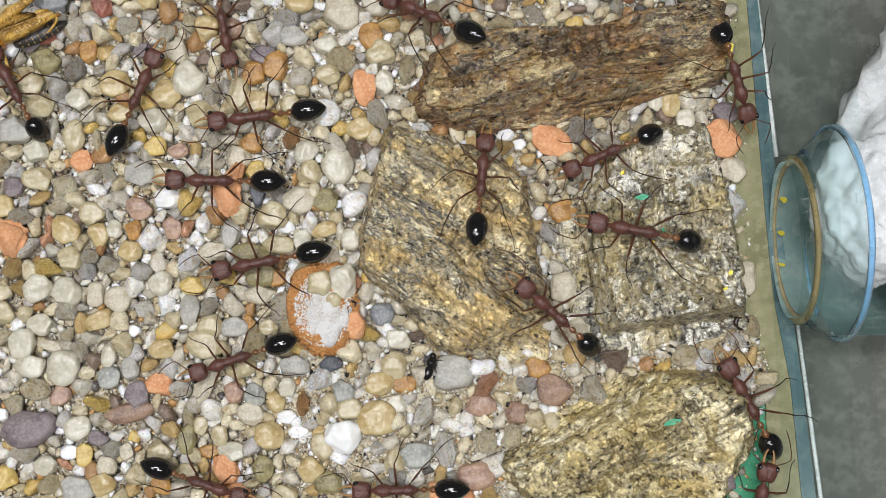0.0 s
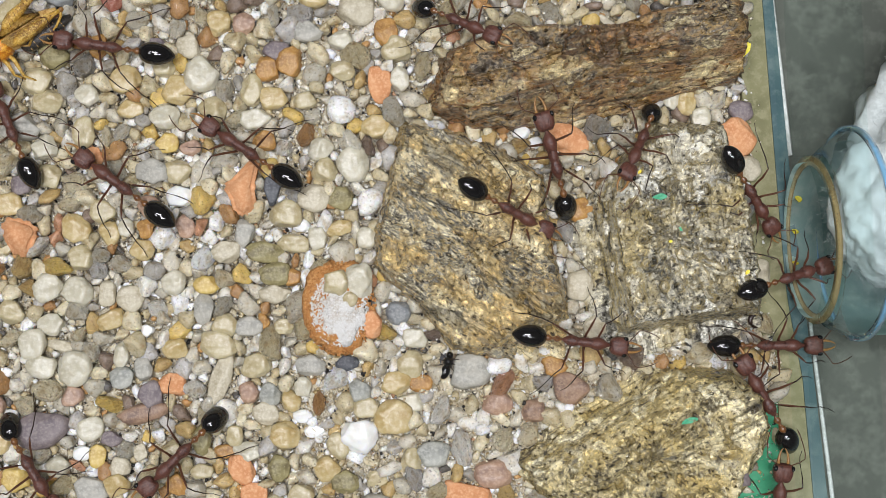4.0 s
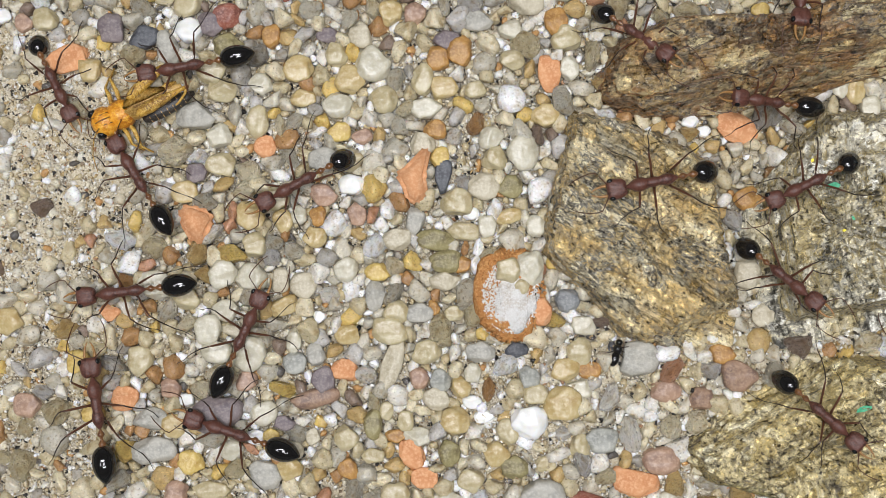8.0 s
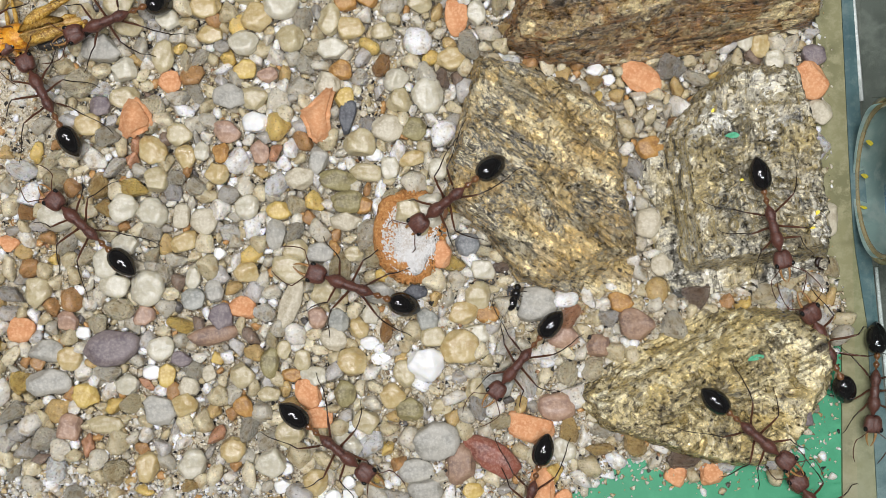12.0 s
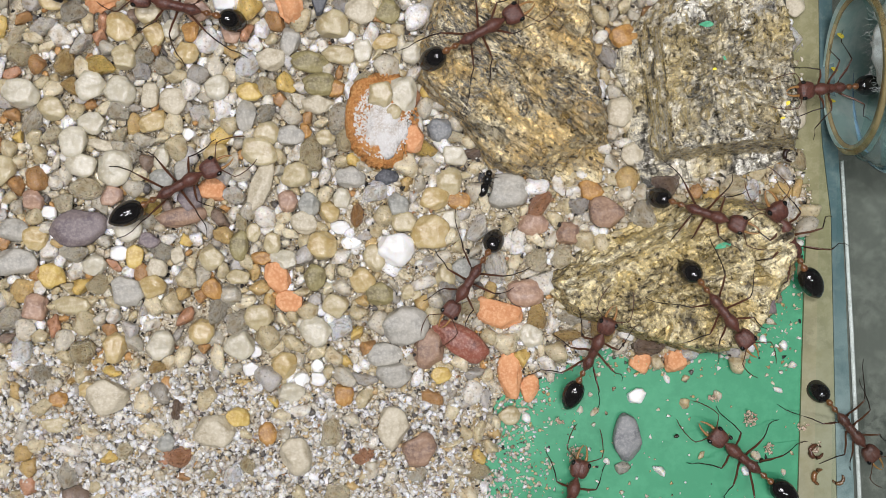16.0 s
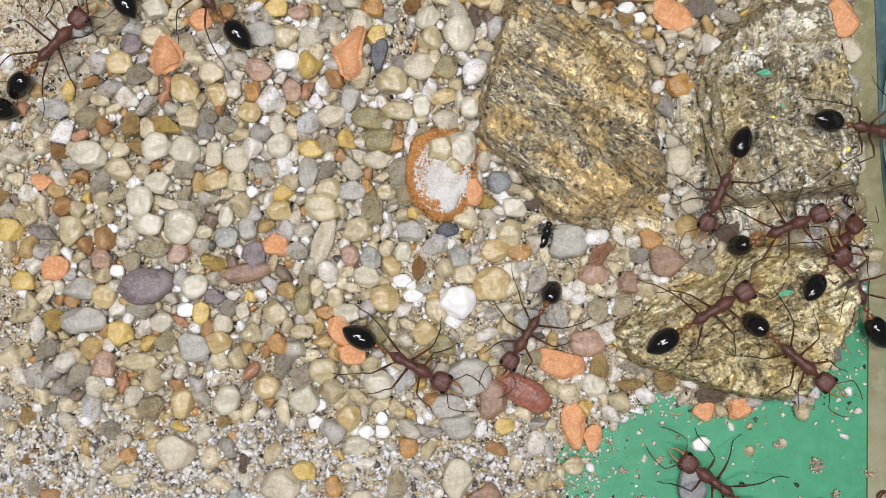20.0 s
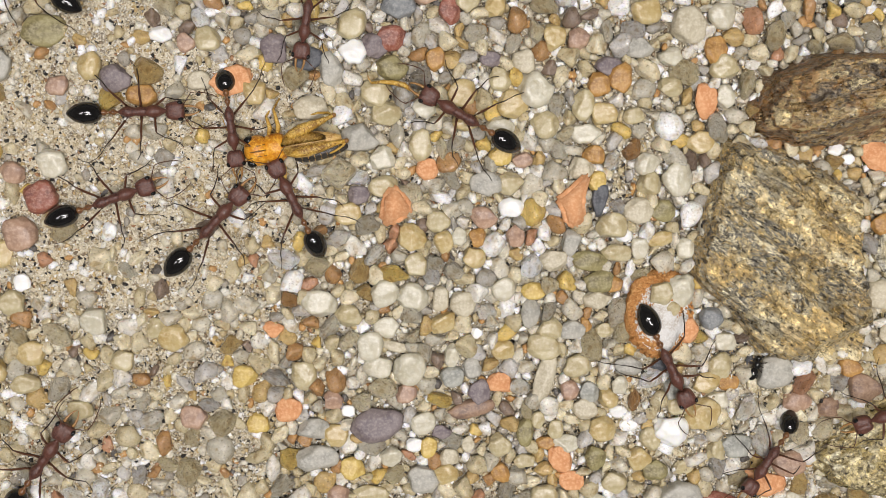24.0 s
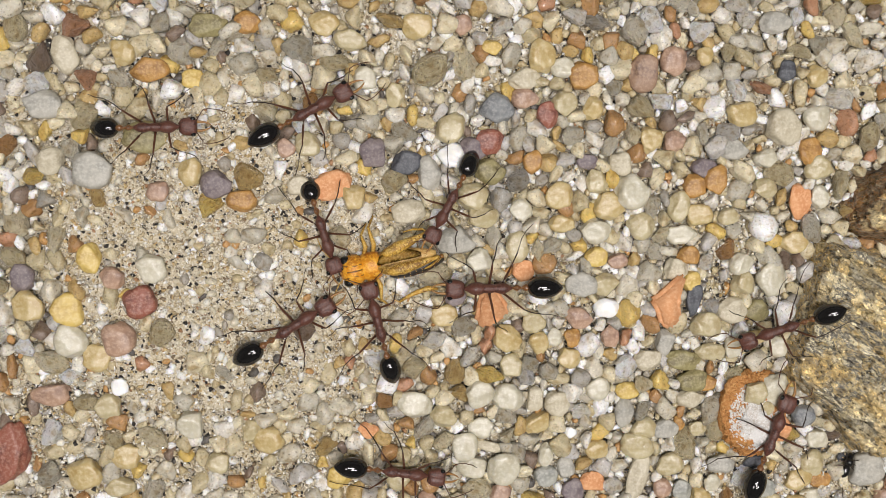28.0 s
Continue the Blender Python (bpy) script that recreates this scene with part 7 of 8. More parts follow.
    march(15.0, [
        (0, 47.7, -8.1, 5.8, 139, 11, 13.6), (0.5, 36.2, -8.4, 6.9, 172, -2, 14.3), (1, 26.7, -10.3, 3.7, 190, -22, 14.9),
        (1.5, 19.5, -5.2, 3.6, 167, -21, 15.4), (2, 18.7, 1.2, 3.5, 143, -22, 14.4), (2.5, 17.3, 7, 3.4, 110, -20, 15.3),
        (4.5, -15.5, 20, 0.6, 164, 0, 14.8), (5, -23.6, 21.3, 0.6, 174, 0, 15), (5.5, -24.2, 22.3, 0.6, 171, 0, 15.4),
        (6, -19.4, 18.4, 0.6, 174, 0, 14.5), (6.5, -26, 15.9, 0.6, 181, 0, 15), (7, -28.4, 15.9, 0.6, 167, 0, 15.2),
        (7.5, -28.6, 15.9, 0.6, 168, 0, 15), (8, -23.9, 10.8, 0.6, 209, 0, 12.9), (8.5, -17.2, 5.6, 0.6, 275, 0, 14.3),
        (9, -11.2, -0.2, 0.6, 294, 0, 15.1), (9.5, -7.1, -7.5, 0.6, 285, 0, 14.5), (10, -6, -17.2, 0.6, 277, 0, 15.2),
        (10.5, -5, -20.6, 0.6, 275, 0, 14.1), (11, -6.1, -25.5, 0.6, 263, 0, 13.9), (11.5, -7.5, -34.7, 0.6, 297, 0, 15.3),
        (12, -0.4, -42.6, 0.6, 323, 0, 14.8), (12.5, 5.1, -44.3, 0.6, 343, 0, 14.4), (13, 2.7, -43.8, 0.6, 363, 0, 14.2),
        (13.5, 3.3, -38.4, 0.6, 389, 0, 14.6), (15.5, 14.5, -3.4, 3.4, 404, 21, 14.4), (16, 25.3, 6.3, 6.4, 391, 2, 13.1),
        (16.5, 39.9, 10.3, 3.6, 369, -21, 15.7), (17, 47.9, 10.1, 6.9, 366, -1, 14.6), (17.5, 58.9, 8.7, 4.4, 341, 22, 13.4),
        (18, 61, 4.7, 7.3, 313, 3, 14.5), (18.5, 61.3, 5.1, 7.3, 320, 4, 13.3), (19, 66.3, 2.2, 7.8, 321, 4, 13.3),
        (19.5, 71.9, -0.6, 8.2, 322, 4, 14.4), (20, 78.7, 1.6, 4.3, 354, -22, 14.6), (20.5, 85.7, 4, 3.3, 360, -22, 14.6),
        (22, 100, 0, -1, 360, 0, 14.6), (28, 118, 3, -1, 360, 0, 14.6),
    ])
    march(14.0, [
        (0, 69, 54.2, 0.6, -79, 0, 14.6), (0.5, 71.1, 49.7, 0.6, -78, 0, 14.6), (1, 72.2, 43.1, 6.6, -90, 22, 14.6),
        (1.5, 74.3, 35, 3.3, -70, 21, 14.4), (2, 73.8, 28.1, 6.4, -69, -22, 13.1), (2.5, 76.5, 20.9, 4, -74, -22, 14.6),
        (4.5, 77.5, 9.4, 4.4, -33, -22, 15.6), (5, 81.9, 8.6, 3.7, -14, -22, 17.6), (5.5, 76.5, 10, 4.4, -42, -22, 15.9),
        (6, 72.7, 7.6, 8.4, -68, 2, 13.6), (6.5, 70.1, 11.7, 8.2, -76, 1, 11.9), (7, 67.3, 11.2, 8, -97, -1, 10.7),
        (7.5, 60.7, 13.1, 7.4, -141, -4, 10.1), (8, 57.6, 10.4, 7.2, -154, -5, 11.1), (8.5, 53.4, 8.4, 4.2, -158, -22, 12.2),
        (9, 46.2, 0.8, 6.8, -132, 2, 14), (9.5, 40, -4.4, 7, -124, -1, 13.6), (10, 37.8, -11, 5.1, -111, -15, 14.6),
        (10.5, 34.1, -19.1, 3.7, -105, -22, 15.3), (11, 31.1, -26.3, 0.6, -115, 0, 14.3), (11.5, 30.2, -27.5, 0.6, -118, 0, 14.7),
        (12, 29.3, -27.8, 0.6, -128, 0, 14.1), (12.5, 24.3, -31.9, 0.6, -137, 0, 13.1), (13, 23.6, -32.2, 0.6, -137, 0, 13.1),
        (13.5, 24.4, -31.8, 0.6, -125, 0, 12.6), (15.5, 26.5, -33.3, 0.6, -117, 0, 11.8), (16, 26.4, -33.1, 0.6, -120, 0, 11.4),
        (16.5, 25.8, -32.9, 0.6, -125, 0, 11.1), (17, 25.8, -32.9, 0.6, -127, 0, 11), (17.5, 25.6, -32.8, 0.6, -128, 0, 10.7),
        (18, 25.4, -33, 0.6, -128, 0, 10.7), (18.5, 25.3, -33.1, 0.6, -127, 0, 10.9), (19, 25.5, -33.2, 0.6, -125, 0, 11.1),
        (19.5, 25.6, -33.1, 0.6, -124, 0, 10.8), (20, 25.8, -33.2, 0.6, -121, 0, 11), (20.5, 25.7, -33.4, 0.6, -122, 0, 11.3),
        (21, 25.6, -33, 0.6, -124, 0, 10.9), (21.5, 25.3, -32.4, 0.6, -132, 0, 11.2), (22, 25.6, -31.6, 0.6, -134, 0, 11.3),
        (22.5, 26.3, -31, 0.6, -131, 0, 11.2), (24.5, 32.4, -33.8, 0.6, -122, 0, 10.6), (25, 33.2, -33.6, 0.6, -127, 0, 9.9),
        (25.5, 33.7, -33.9, 0.6, -120, 0, 14.6), (26, 30.9, -33.7, 0.6, -121, 0, 14.6), (26.5, 30.2, -33.2, 0.6, -122, 0, 14.6),
        (27, 30.2, -32.9, 0.6, -122, 0, 14.6), (28, 30.2, -32.9, 0.6, -122, 0, 14.6),
    ])
    march(14.3, [
        (0, 76.8, 29.7, 6.7, -69, -22, 12.4), (0.5, 77.2, 23.4, 5.1, -78, -22, 12.5), (1, 75.7, 16.3, 4.5, -89, 22, 14.3),
        (1.5, 77.3, 8.6, 4.5, -48, -22, 13.4), (2, 81.8, 2.9, 3.8, -27, -22, 15.5), (2.5, 89.5, 0.5, -0.2, -10, -7, 12.7),
        (4.5, 82.4, -3.2, 3.7, 17, -22, 17.2), (5, 91.9, -2.2, -0.2, 14, -6, 14.6), (5.5, 95.2, -3, -1, 2, 0, 14.6),
        (6, 90.4, -3.7, -0.2, -7, -6, 14.6), (6.5, 103, -4, -1, -60, 0, 14.6), (7.5, 103, -8, -1, -100, 0, 14.6), (11, 89.2, -20.8, -1, -86, 0, 14.6),
        (11.5, 90.5, -24.7, -1, -76, 0, 13.6), (12, 88.4, -30.5, -1, -93, 0, 13.6), (12.5, 86.4, -35.3, -0.2, -116, 6, 15.2),
        (13, 84, -39.7, -0.2, -116, 6, 14.2), (13.5, 83.6, -45.2, -0.6, -103, -10, 13.6), (14.5, 90.7, -48, -1.4, -59, -4, 13.4),
        (15.5, 94.1, -54.9, -1.9, -24, 0, 12.1), (16, 92.5, -55.8, -1.9, -48, 0, 12.4), (16.5, 88.8, -59.4, -1.9, -78, 0, 14.4),
        (17, 90.3, -70.3, -1.9, -81, 0, 14.6), (19, 92, -80, -1.9, -90, 0, 14.6), (28, 90, -110, -1.9, -90, 0, 14.6),
    ])
    march(15.7, [
        (0, 79.4, -22.6, 1.3, 120, 6, 14.4), (0.5, 79.2, -22.8, 1.6, 121, 8, 14.6), (1, 79.1, -22.7, 1.6, 120, 8, 14.3),
        (1.5, 79.3, -22.6, 1.4, 120, 7, 13.9), (2, 79.7, -22.3, 0.9, 120, 2, 13.9), (2.5, 79.9, -22.5, 0.6, 117, 0, 14.2),
        (4.5, 79.8, -22.4, 1.1, 122, 4, 14.1), (5, 79.9, -22.3, 1.1, 122, 4, 13.5), (5.5, 79.9, -22, 1, 124, 3, 13.7),
        (6, 79.4, -22.2, 1.7, 125, 9, 13.4), (6.5, 79.4, -22.4, 1.7, 124, 9, 13.6), (7, 79.6, -22.4, 1.1, 119, 4, 13.2),
        (11, 75.9, -22.3, 7.1, 111, -20, 12.4), (11.5, 78.4, -22, 2.5, 119, -5, 13.9), (12, 78.6, -23.1, 2.3, 121, 13, 14.8),
        (12.5, 78.1, -22.5, 2.8, 122, 8, 14.5), (13, 78.5, -23.5, 3.2, 126, 19, 15.3), (13.5, 77.2, -21, 5.2, 99, -22, 11.2),
        (15.5, 78.3, -23.9, 3.7, 125, 22, 15.1), (16, 77.9, -23.6, 3.7, 126, 21, 15.6), (16.5, 78.1, -23.7, 3.6, 127, 20, 16.1),
        (17, 78.9, -23.7, 2.9, 124, 17, 15.5), (17.5, 77.5, -24.1, 3.9, 123, 22, 15.9), (18, 77.8, -23.5, 3.4, 128, 19, 16.1),
        (18.5, 77.5, -23.8, 4.2, 131, 22, 16.3), (19, 78.8, -23.3, 2, 121, 10, 16.1), (19.5, 78.2, -24, 3.6, 125, 20, 16.5),
        (20, 78.6, -23.9, 3, 123, 16, 16.7), (28, 78.6, -23.9, 3, 123, 16, 16.7),
    ])
    march(15.3, [
        (0, 81.6, -39.7, -0.6, 80, 10, 14.6), (1, 81.4, -39.7, -0.6, 81, 11, 14.6), (2.5, 81.9, -39.8, -0.6, 83, 11, 14.6),
        (4.5, 83.4, -40.5, -0.6, 87, 10, 14.6), (5, 84.6, -38.7, -0.6, 82, 10, 14.6), (6, 81.9, -39.7, -0.6, 85, 11, 14.6),
        (11.5, 80.7, -45, -0.6, 132, 12, 14.6), (12, 80, -51.6, -1.9, 126, 0, 14.6), (12.5, 79.1, -50.5, -1.9, 114, 0, 14.6),
        (13, 79.6, -50.7, -1.9, 109, 0, 12.7), (13.5, 80.1, -51.5, -1.9, 102, 0, 13.2), (14.5, 78, -53.8, -1.9, 141, 0, 13.2),
        (15.5, 74.5, -58.9, -1.9, 158, 0, 14.4), (16, 74.9, -62.2, -1.9, 143, 0, 15.1), (16.5, 74.5, -63.7, -1.9, 140, 0, 14.6),
        (17, 66.7, -65.7, -1.9, 149, 0, 14.6), (17.5, 58.6, -59.2, -1.9, 150, 0, 15), (18, 58.1, -59.2, -1.9, 145, 0, 15.3),
        (18.5, 59.4, -59.4, -1.9, 146, 0, 15.9), (19, 59.3, -58.8, -1.9, 139, 0, 15.8), (19.5, 59, -58.9, -1.9, 140, 0, 14.5),
        (20, 58.7, -58.6, -1.9, 145, 0, 14.6), (20.5, 56.4, -58.8, -1.9, 145, 0, 14.6), (28, 56.4, -58.8, -1.9, 145, 0, 14.6),
    ])
    march(14.2, [
        (0, 60, -100, -1.9, 120, 0, 14.6), (10, 58, -90, -1.9, 120, 0, 14.6), (12.5, 41.9, -57.5, -1.9, 150, 0, 14.6),
        (13, 42.8, -56.9, -1.9, 157, 0, 12.1), (13.5, 43.1, -57.2, -1.9, 150, 0, 13.3), (14.5, 44.1, -54.3, -1.9, 123, 0, 13.4),
        (15.5, 45.4, -48, -0.6, 89, 9, 15.2), (16, 47.1, -43.6, 2.6, 72, 22, 14.3), (16.5, 50.1, -38.4, 2.8, 58, 22, 14.3),
        (17, 49.2, -36.1, 4, 61, 22, 14.2), (17.5, 49.7, -29.3, 6.9, 65, 1, 13.8), (18, 54.1, -23.4, 5.2, 48, -15, 13.3),
        (18.5, 56.4, -21.3, 4.7, 46, -21, 13.5), (19, 56.3, -20.4, 4.9, 44, -17, 14.3), (19.5, 60.2, -17.3, 6, 41, 4, 12.1),
        (20, 66.7, -14.7, 6, 27, 19, 12.6), (20.5, 69.5, -11.7, 6.7, 28, 18, 11.2), (21, 71.2, -7.9, 8.2, 38, 4, 11.4),
        (21.5, 76.4, -2.1, 4.4, 36, -22, 14.6), (23, 84, 30, 0.6, 80, 0, 14.6), (24.5, 86, 90, 0.6, 90, 0, 14.6), (28, 80, 120, 0.6, 90, 0, 14.6),
    ])
    march(15.2, [
        (0, 30, -105, 0.6, 90, 0, 14.6), (12, 30, -95, 0.6, 90, 0, 14.6), (15.5, 50.6, -79.6, -1.9, 93, 0, 14.6),
        (16, 45.1, -70.6, -1.9, 78, 0, 14.6), (16.5, 37.6, -62.7, -1.9, 105, 0, 14.6), (17, 34.4, -59.3, -0.6, 109, 10, 14.1),
        (17.5, 35.5, -52.4, -1.9, 87, 0, 15.8), (18, 38.6, -46.9, -0.6, 64, 9, 16.2), (18.5, 42.5, -40.8, 2.5, 41, 22, 15.2),
        (19, 47.1, -34.3, 3.9, 49, 22, 14.3), (19.5, 51.7, -29.5, 7.2, 46, 4, 14.2), (20, 54.1, -28.7, 7.4, 34, 4, 15.2),
        (20.5, 57.4, -24.7, 7.7, 45, 4, 14.4), (21, 60.2, -21.7, 4.9, 47, -19, 15.1), (21.5, 62, -20.1, 4.8, 43, -21, 15.1),
        (22, 60.2, -24.5, 8, 23, 5, 14.9), (22.5, 64.7, -22.5, 8.4, 28, 5, 14.6), (22.8333, 61.6, -22.6, 8, 86, -0, 14.6),
        (23.1667, 58.5, -22.7, 7.6, 144, -6, 14.6), (23.5, 55.4, -22.8, 7.2, 201, -11, 14.6), (24.5, 51.4, -22.9, 2.8, 207, -15, 14.6),
        (25, 60.6, -19.3, 2.3, 197, 9, 14.6), (28, 60.6, -19.3, 2.3, 197, 9, 14.6),
    ])
    march(13.9, [
        (0, 118, 4, -1, 180, 0, 14.6), (13, 110, 4, -1, 182, 0, 14.6), (15.5, 88.2, 0.3, -0.2, 192, 7, 14.6), (16, 82.8, 0.7, 3.9, 189, 22, 15.9),
        (16.5, 79.3, -2.3, 3.8, 210, 22, 15.1), (17, 80.3, -1.2, 3.8, 206, 22, 13.9), (17.5, 80.2, -1.4, 3.8, 201, 22, 13.2),
        (18, 74.8, -10.1, 3.6, 214, 22, 14.3), (18.5, 65.3, -10.4, 7.9, 205, -5, 12.5), (19, 62.7, -7.7, 7.6, 196, -5, 11.4),
        (19.5, 57.8, -7.1, 7.2, 224, -4, 11), (20, 55.8, -8.6, 5.9, 250, -10, 13.3), (20.5, 56.1, -9.2, 6.9, 277, 1, 13.4),
        (21, 55.1, -8.2, 6.8, 281, 1, 13.5), (21.5, 55.3, -6.3, 6.8, 298, 2, 12.9), (22, 57.3, -5.4, 7, 307, 3, 13.6),
        (22.5, 60.7, -4.3, 7.3, 312, 3, 14.6), (24.5, 82, -10, 0.6, 320, 0, 14.6), (28, 90, -10, -1, 300, 0, 14.6),
    ])
    march(15.6, [
        (0, 72, 105, 0.6, -90, 0, 14.6), (14, 70, 80, 0.6, -80, 0, 14.6), (17, 69.5, 19.1, 5.2, -79, 22, 14.6), (17.5, 72.3, 12.7, 8.3, -69, 2, 14.6),
        (18, 75.7, 6.4, 5.5, -50, -19, 15.3), (18.5, 78.1, 9.8, 4.4, -41, -22, 14.6), (19, 84.5, 3.7, 3.8, -11, -22, 15.7),
        (19.5, 98.9, 1.6, -1, 1, 0, 14.6), (20, 99.1, 3.8, -1, -0, 0, 14.6), (22, 120, 3, -1, 0, 0, 14.6), (28, 126, 3, -1, 0, 0, 14.6),
    ])
    march(15.3, [
        (0, 55, 110, 0.6, -100, 0, 14.6), (7, 50, 75, 0.6, -110, 0, 14.6), (9, 43.8, 44.1, 0.6, -113, 0, 14.6), (9.5, 39, 34, 4.3, -123, 22, 14.6),
        (10, 32.5, 21.6, 7.4, -110, -7, 12.9), (10.5, 28.6, 11.5, 6.6, -117, -1, 13.1), (11, 26.7, 8.7, 6.5, -125, -1, 13.9),
        (11.5, 23.6, 3.2, 6.4, -124, -1, 13.4), (12, 17.7, -1, 3.5, -141, -22, 13.6), (12.5, 10.4, 0.8, 3.4, -162, -20, 15),
        (13, 3.2, 2.8, 0.6, -181, 0, 15.3), (13.5, -6.9, 4.6, 0.6, -190, 0, 15.3), (15.5, -22, 10.5, 0.6, -190, 0, 14.6),
        (16, -22.2, 8.7, 0.6, -190, 0, 12.8), (16.5, -20.1, 9.7, 0.6, -206, 0, 14.5), (17, -27.1, 3.4, 0.6, -184, 0, 15),
        (17.5, -37.2, 2, 0.6, -191, 0, 15.5), (18, -35.1, 0.2, 0.6, -203, 0, 15), (18.5, -41, -3.4, 0.6, -186, 0, 15.6),
        (19, -50.2, -8, 0.6, -192, 0, 14.6), (19.5, -59.3, -3.6, 0.6, -196, 0, 14.6), (21, -95, 15, 0.6, -200, 0, 14.6),
        (24, -135, 20, 0.6, -180, 0, 14.6), (28, -145, 20, 0.6, -180, 0, 14.6),
    ])
    march(13.8, [
        (0, -5.6, 38.9, 0.6, -79, 0, 14.6), (0.5, -0.5, 40.6, 0.6, -45, 0, 14.6), (1, 8.5, 39.6, 0.6, -21, 0, 13.5),
        (1.5, 12.5, 41, 0.6, -9, 0, 14.5), (2, 18.5, 41.6, 0.6, -9, 0, 14.3), (2.5, 26, 40.2, 0.6, -16, 0, 14.1),
        (4.5, 31.5, 37.6, 5.4, -27, 22, 12.3), (5, 31.1, 37.6, 5.4, -27, 22, 12.4), (5.5, 32.1, 39.9, 0.6, -5, 0, 13.3),
        (6, 32.9, 39.4, 0.6, 3, 0, 13.9), (6.5, 31.7, 36, 5.2, -23, 22, 13.1), (7, 31.9, 33.9, 4.7, -37, 22, 13.3),
        (7.5, 31.3, 34.2, 4.7, -35, 22, 13.4), (8, 31.6, 33.7, 4.6, -40, 22, 12.7), (8.5, 30.4, 35.9, 5.2, -19, 22, 12.4),
        (9, 28.5, 37, 0.6, 12, 0, 12.4), (9.5, 25.9, 42.2, 0.6, 54, 0, 14.6), (10, 26.1, 47.6, 0.6, 66, 0, 14.6), (12, 45, 70, 0.6, 90, 0, 14.6),
        (14, 45, 105, 0.6, 90, 0, 14.6), (28, 40, 120, 0.6, 90, 0, 14.6),
    ])
    march(15.5, [
        (0, 28.6, 39.1, 5.3, 152, -22, 15.5), (0.5, 21.4, 51.2, 0.6, 156, 0, 14.6), (3, 0, 100, 0.6, 120, 0, 14.6), (28, -10, 120, 0.6, 120, 0, 14.6),
    ])
    march(15.0, [
        (0, 80, 90, 0.6, -110, 0, 14.6), (5, 72, 72, 0.6, -110, 0, 14.6), (6.5, 54.2, 44.7, 0.6, -86, 0, 14.6), (7, 57.5, 39.8, 6, -66, 22, 14.6),
        (7.5, 59.4, 39, 6.1, -56, 22, 14.6), (8, 56.3, 40.9, 5.8, -97, 22, 14.6), (8.5, 59.8, 50.5, 0.6, -88, 0, 14.6),
        (9, 63.2, 58.7, 0.6, -29, 0, 14.6), (9.5, 66.6, 66.8, 0.6, 31, 0, 14.6), (10, 70, 75, 0.6, 90, 0, 14.6), (28, 75, 115, 0.6, 90, 0, 14.6),
    ])
    march(12.8, [
        (0, 110, 2, -1, 180, 0, 14.6), (7, 108, 4, -1, 170, 0, 14.6), (8.5, 69.2, 18.8, 6, 114, -21, 14.6), (9, 63.1, 26.7, 9.1, 121, 11, 12.9),
        (9.5, 65.6, 33.5, 6.6, 116, 22, 12.5), (10, 62.4, 46, 6.3, 81, -22, 14.6), (12, 66, 90, 0.6, 90, 0, 14.6), (28, 62, 118, 0.6, 90, 0, 14.6),
    ])
    march(16.8, [
        (0, -80, -85, 0.6, 60, 0, 14.6), (5, -75, -75, 0.6, 60, 0, 14.6), (6.5, -46.6, -42.1, 0.6, 98, 0, 14.6), (7, -52.4, -37.4, 0.6, 110, 0, 14.6),
        (7.5, -53.4, -30.8, 0.6, 94, 0, 14.8), (8, -56.9, -26, 0.6, 98, 0, 17.1), (8.5, -64.9, -24.8, 0.6, 111, 0, 16.7),
        (9, -71.9, -23.3, 0.6, 132, 0, 12.7), (9.5, -78.2, -20, 0.6, 130, 0, 14.6), (10, -83.5, -19.2, 0.6, 132, 0, 14.6),
        (12, -110, 5, 0.6, 150, 0, 14.6), (28, -150, 0, 0.6, 150, 0, 14.6),
    ])
    march(13.6, [
        (0, -75, 45, 0.6, -40, 0, 14.6), (5, -60.2, 28.3, 0.6, -29, 0, 14.6), (6, -61.7, 27.6, 0.6, -37, 0, 14.6),
        (6.5, -61.8, 28.4, 0.6, -45, 0, 14.6), (7, -63.5, 29.1, 0.6, -48, 0, 14.6), (7.5, -62.4, 28.3, 0.6, -54, 0, 13.2),
        (8, -64, 27.2, 0.6, -63, 0, 11.7), (8.5, -63.9, 24.4, 0.6, -59, 0, 13.3), (9, -64.2, 22.9, 0.6, -67, 0, 12.8),
        (9.5, -64.9, 20.6, 0.6, -80, 0, 12), (10, -63.9, 20.7, 0.6, -79, 0, 11.3), (10.5, -62.5, 22.8, 0.6, -71, 0, 9.7),
        (11, -60.9, 24, 0.6, -59, 0, 14.6), (11.5, -59.3, 26.2, 0.6, -57, 0, 14.6), (20.5, -59.8, 25.9, 0.6, -59, 0, 14.6),
        (21, -60.7, 27.3, 0.6, -65, 0, 14.6), (21.5, -61.2, 27.7, 0.6, -67, 0, 7.6), (22, -62.5, 27.4, 0.6, -75, 0, 7.9),
        (22.5, -60.8, 25.9, 0.6, -82, 0, 7.1), (24.5, -62.8, 24.4, 0.6, -82, 0, 7.6), (25, -62.5, 24.4, 0.6, -79, 0, 7.9),
        (25.5, -61.9, 23.4, 0.6, -81, 0, 7.6), (26, -63.6, 23, 0.6, -80, 0, 7.7), (26.5, -63.8, 22.8, 0.6, -79, 0, 8.7),
        (27, -63.6, 23.6, 0.6, -74, 0, 8.6), (27.5, -63.9, 24.5, 0.6, -69, 0, 7.8), (28, -63.7, 23.9, 0.6, -72, 0, 5.8),
    ])
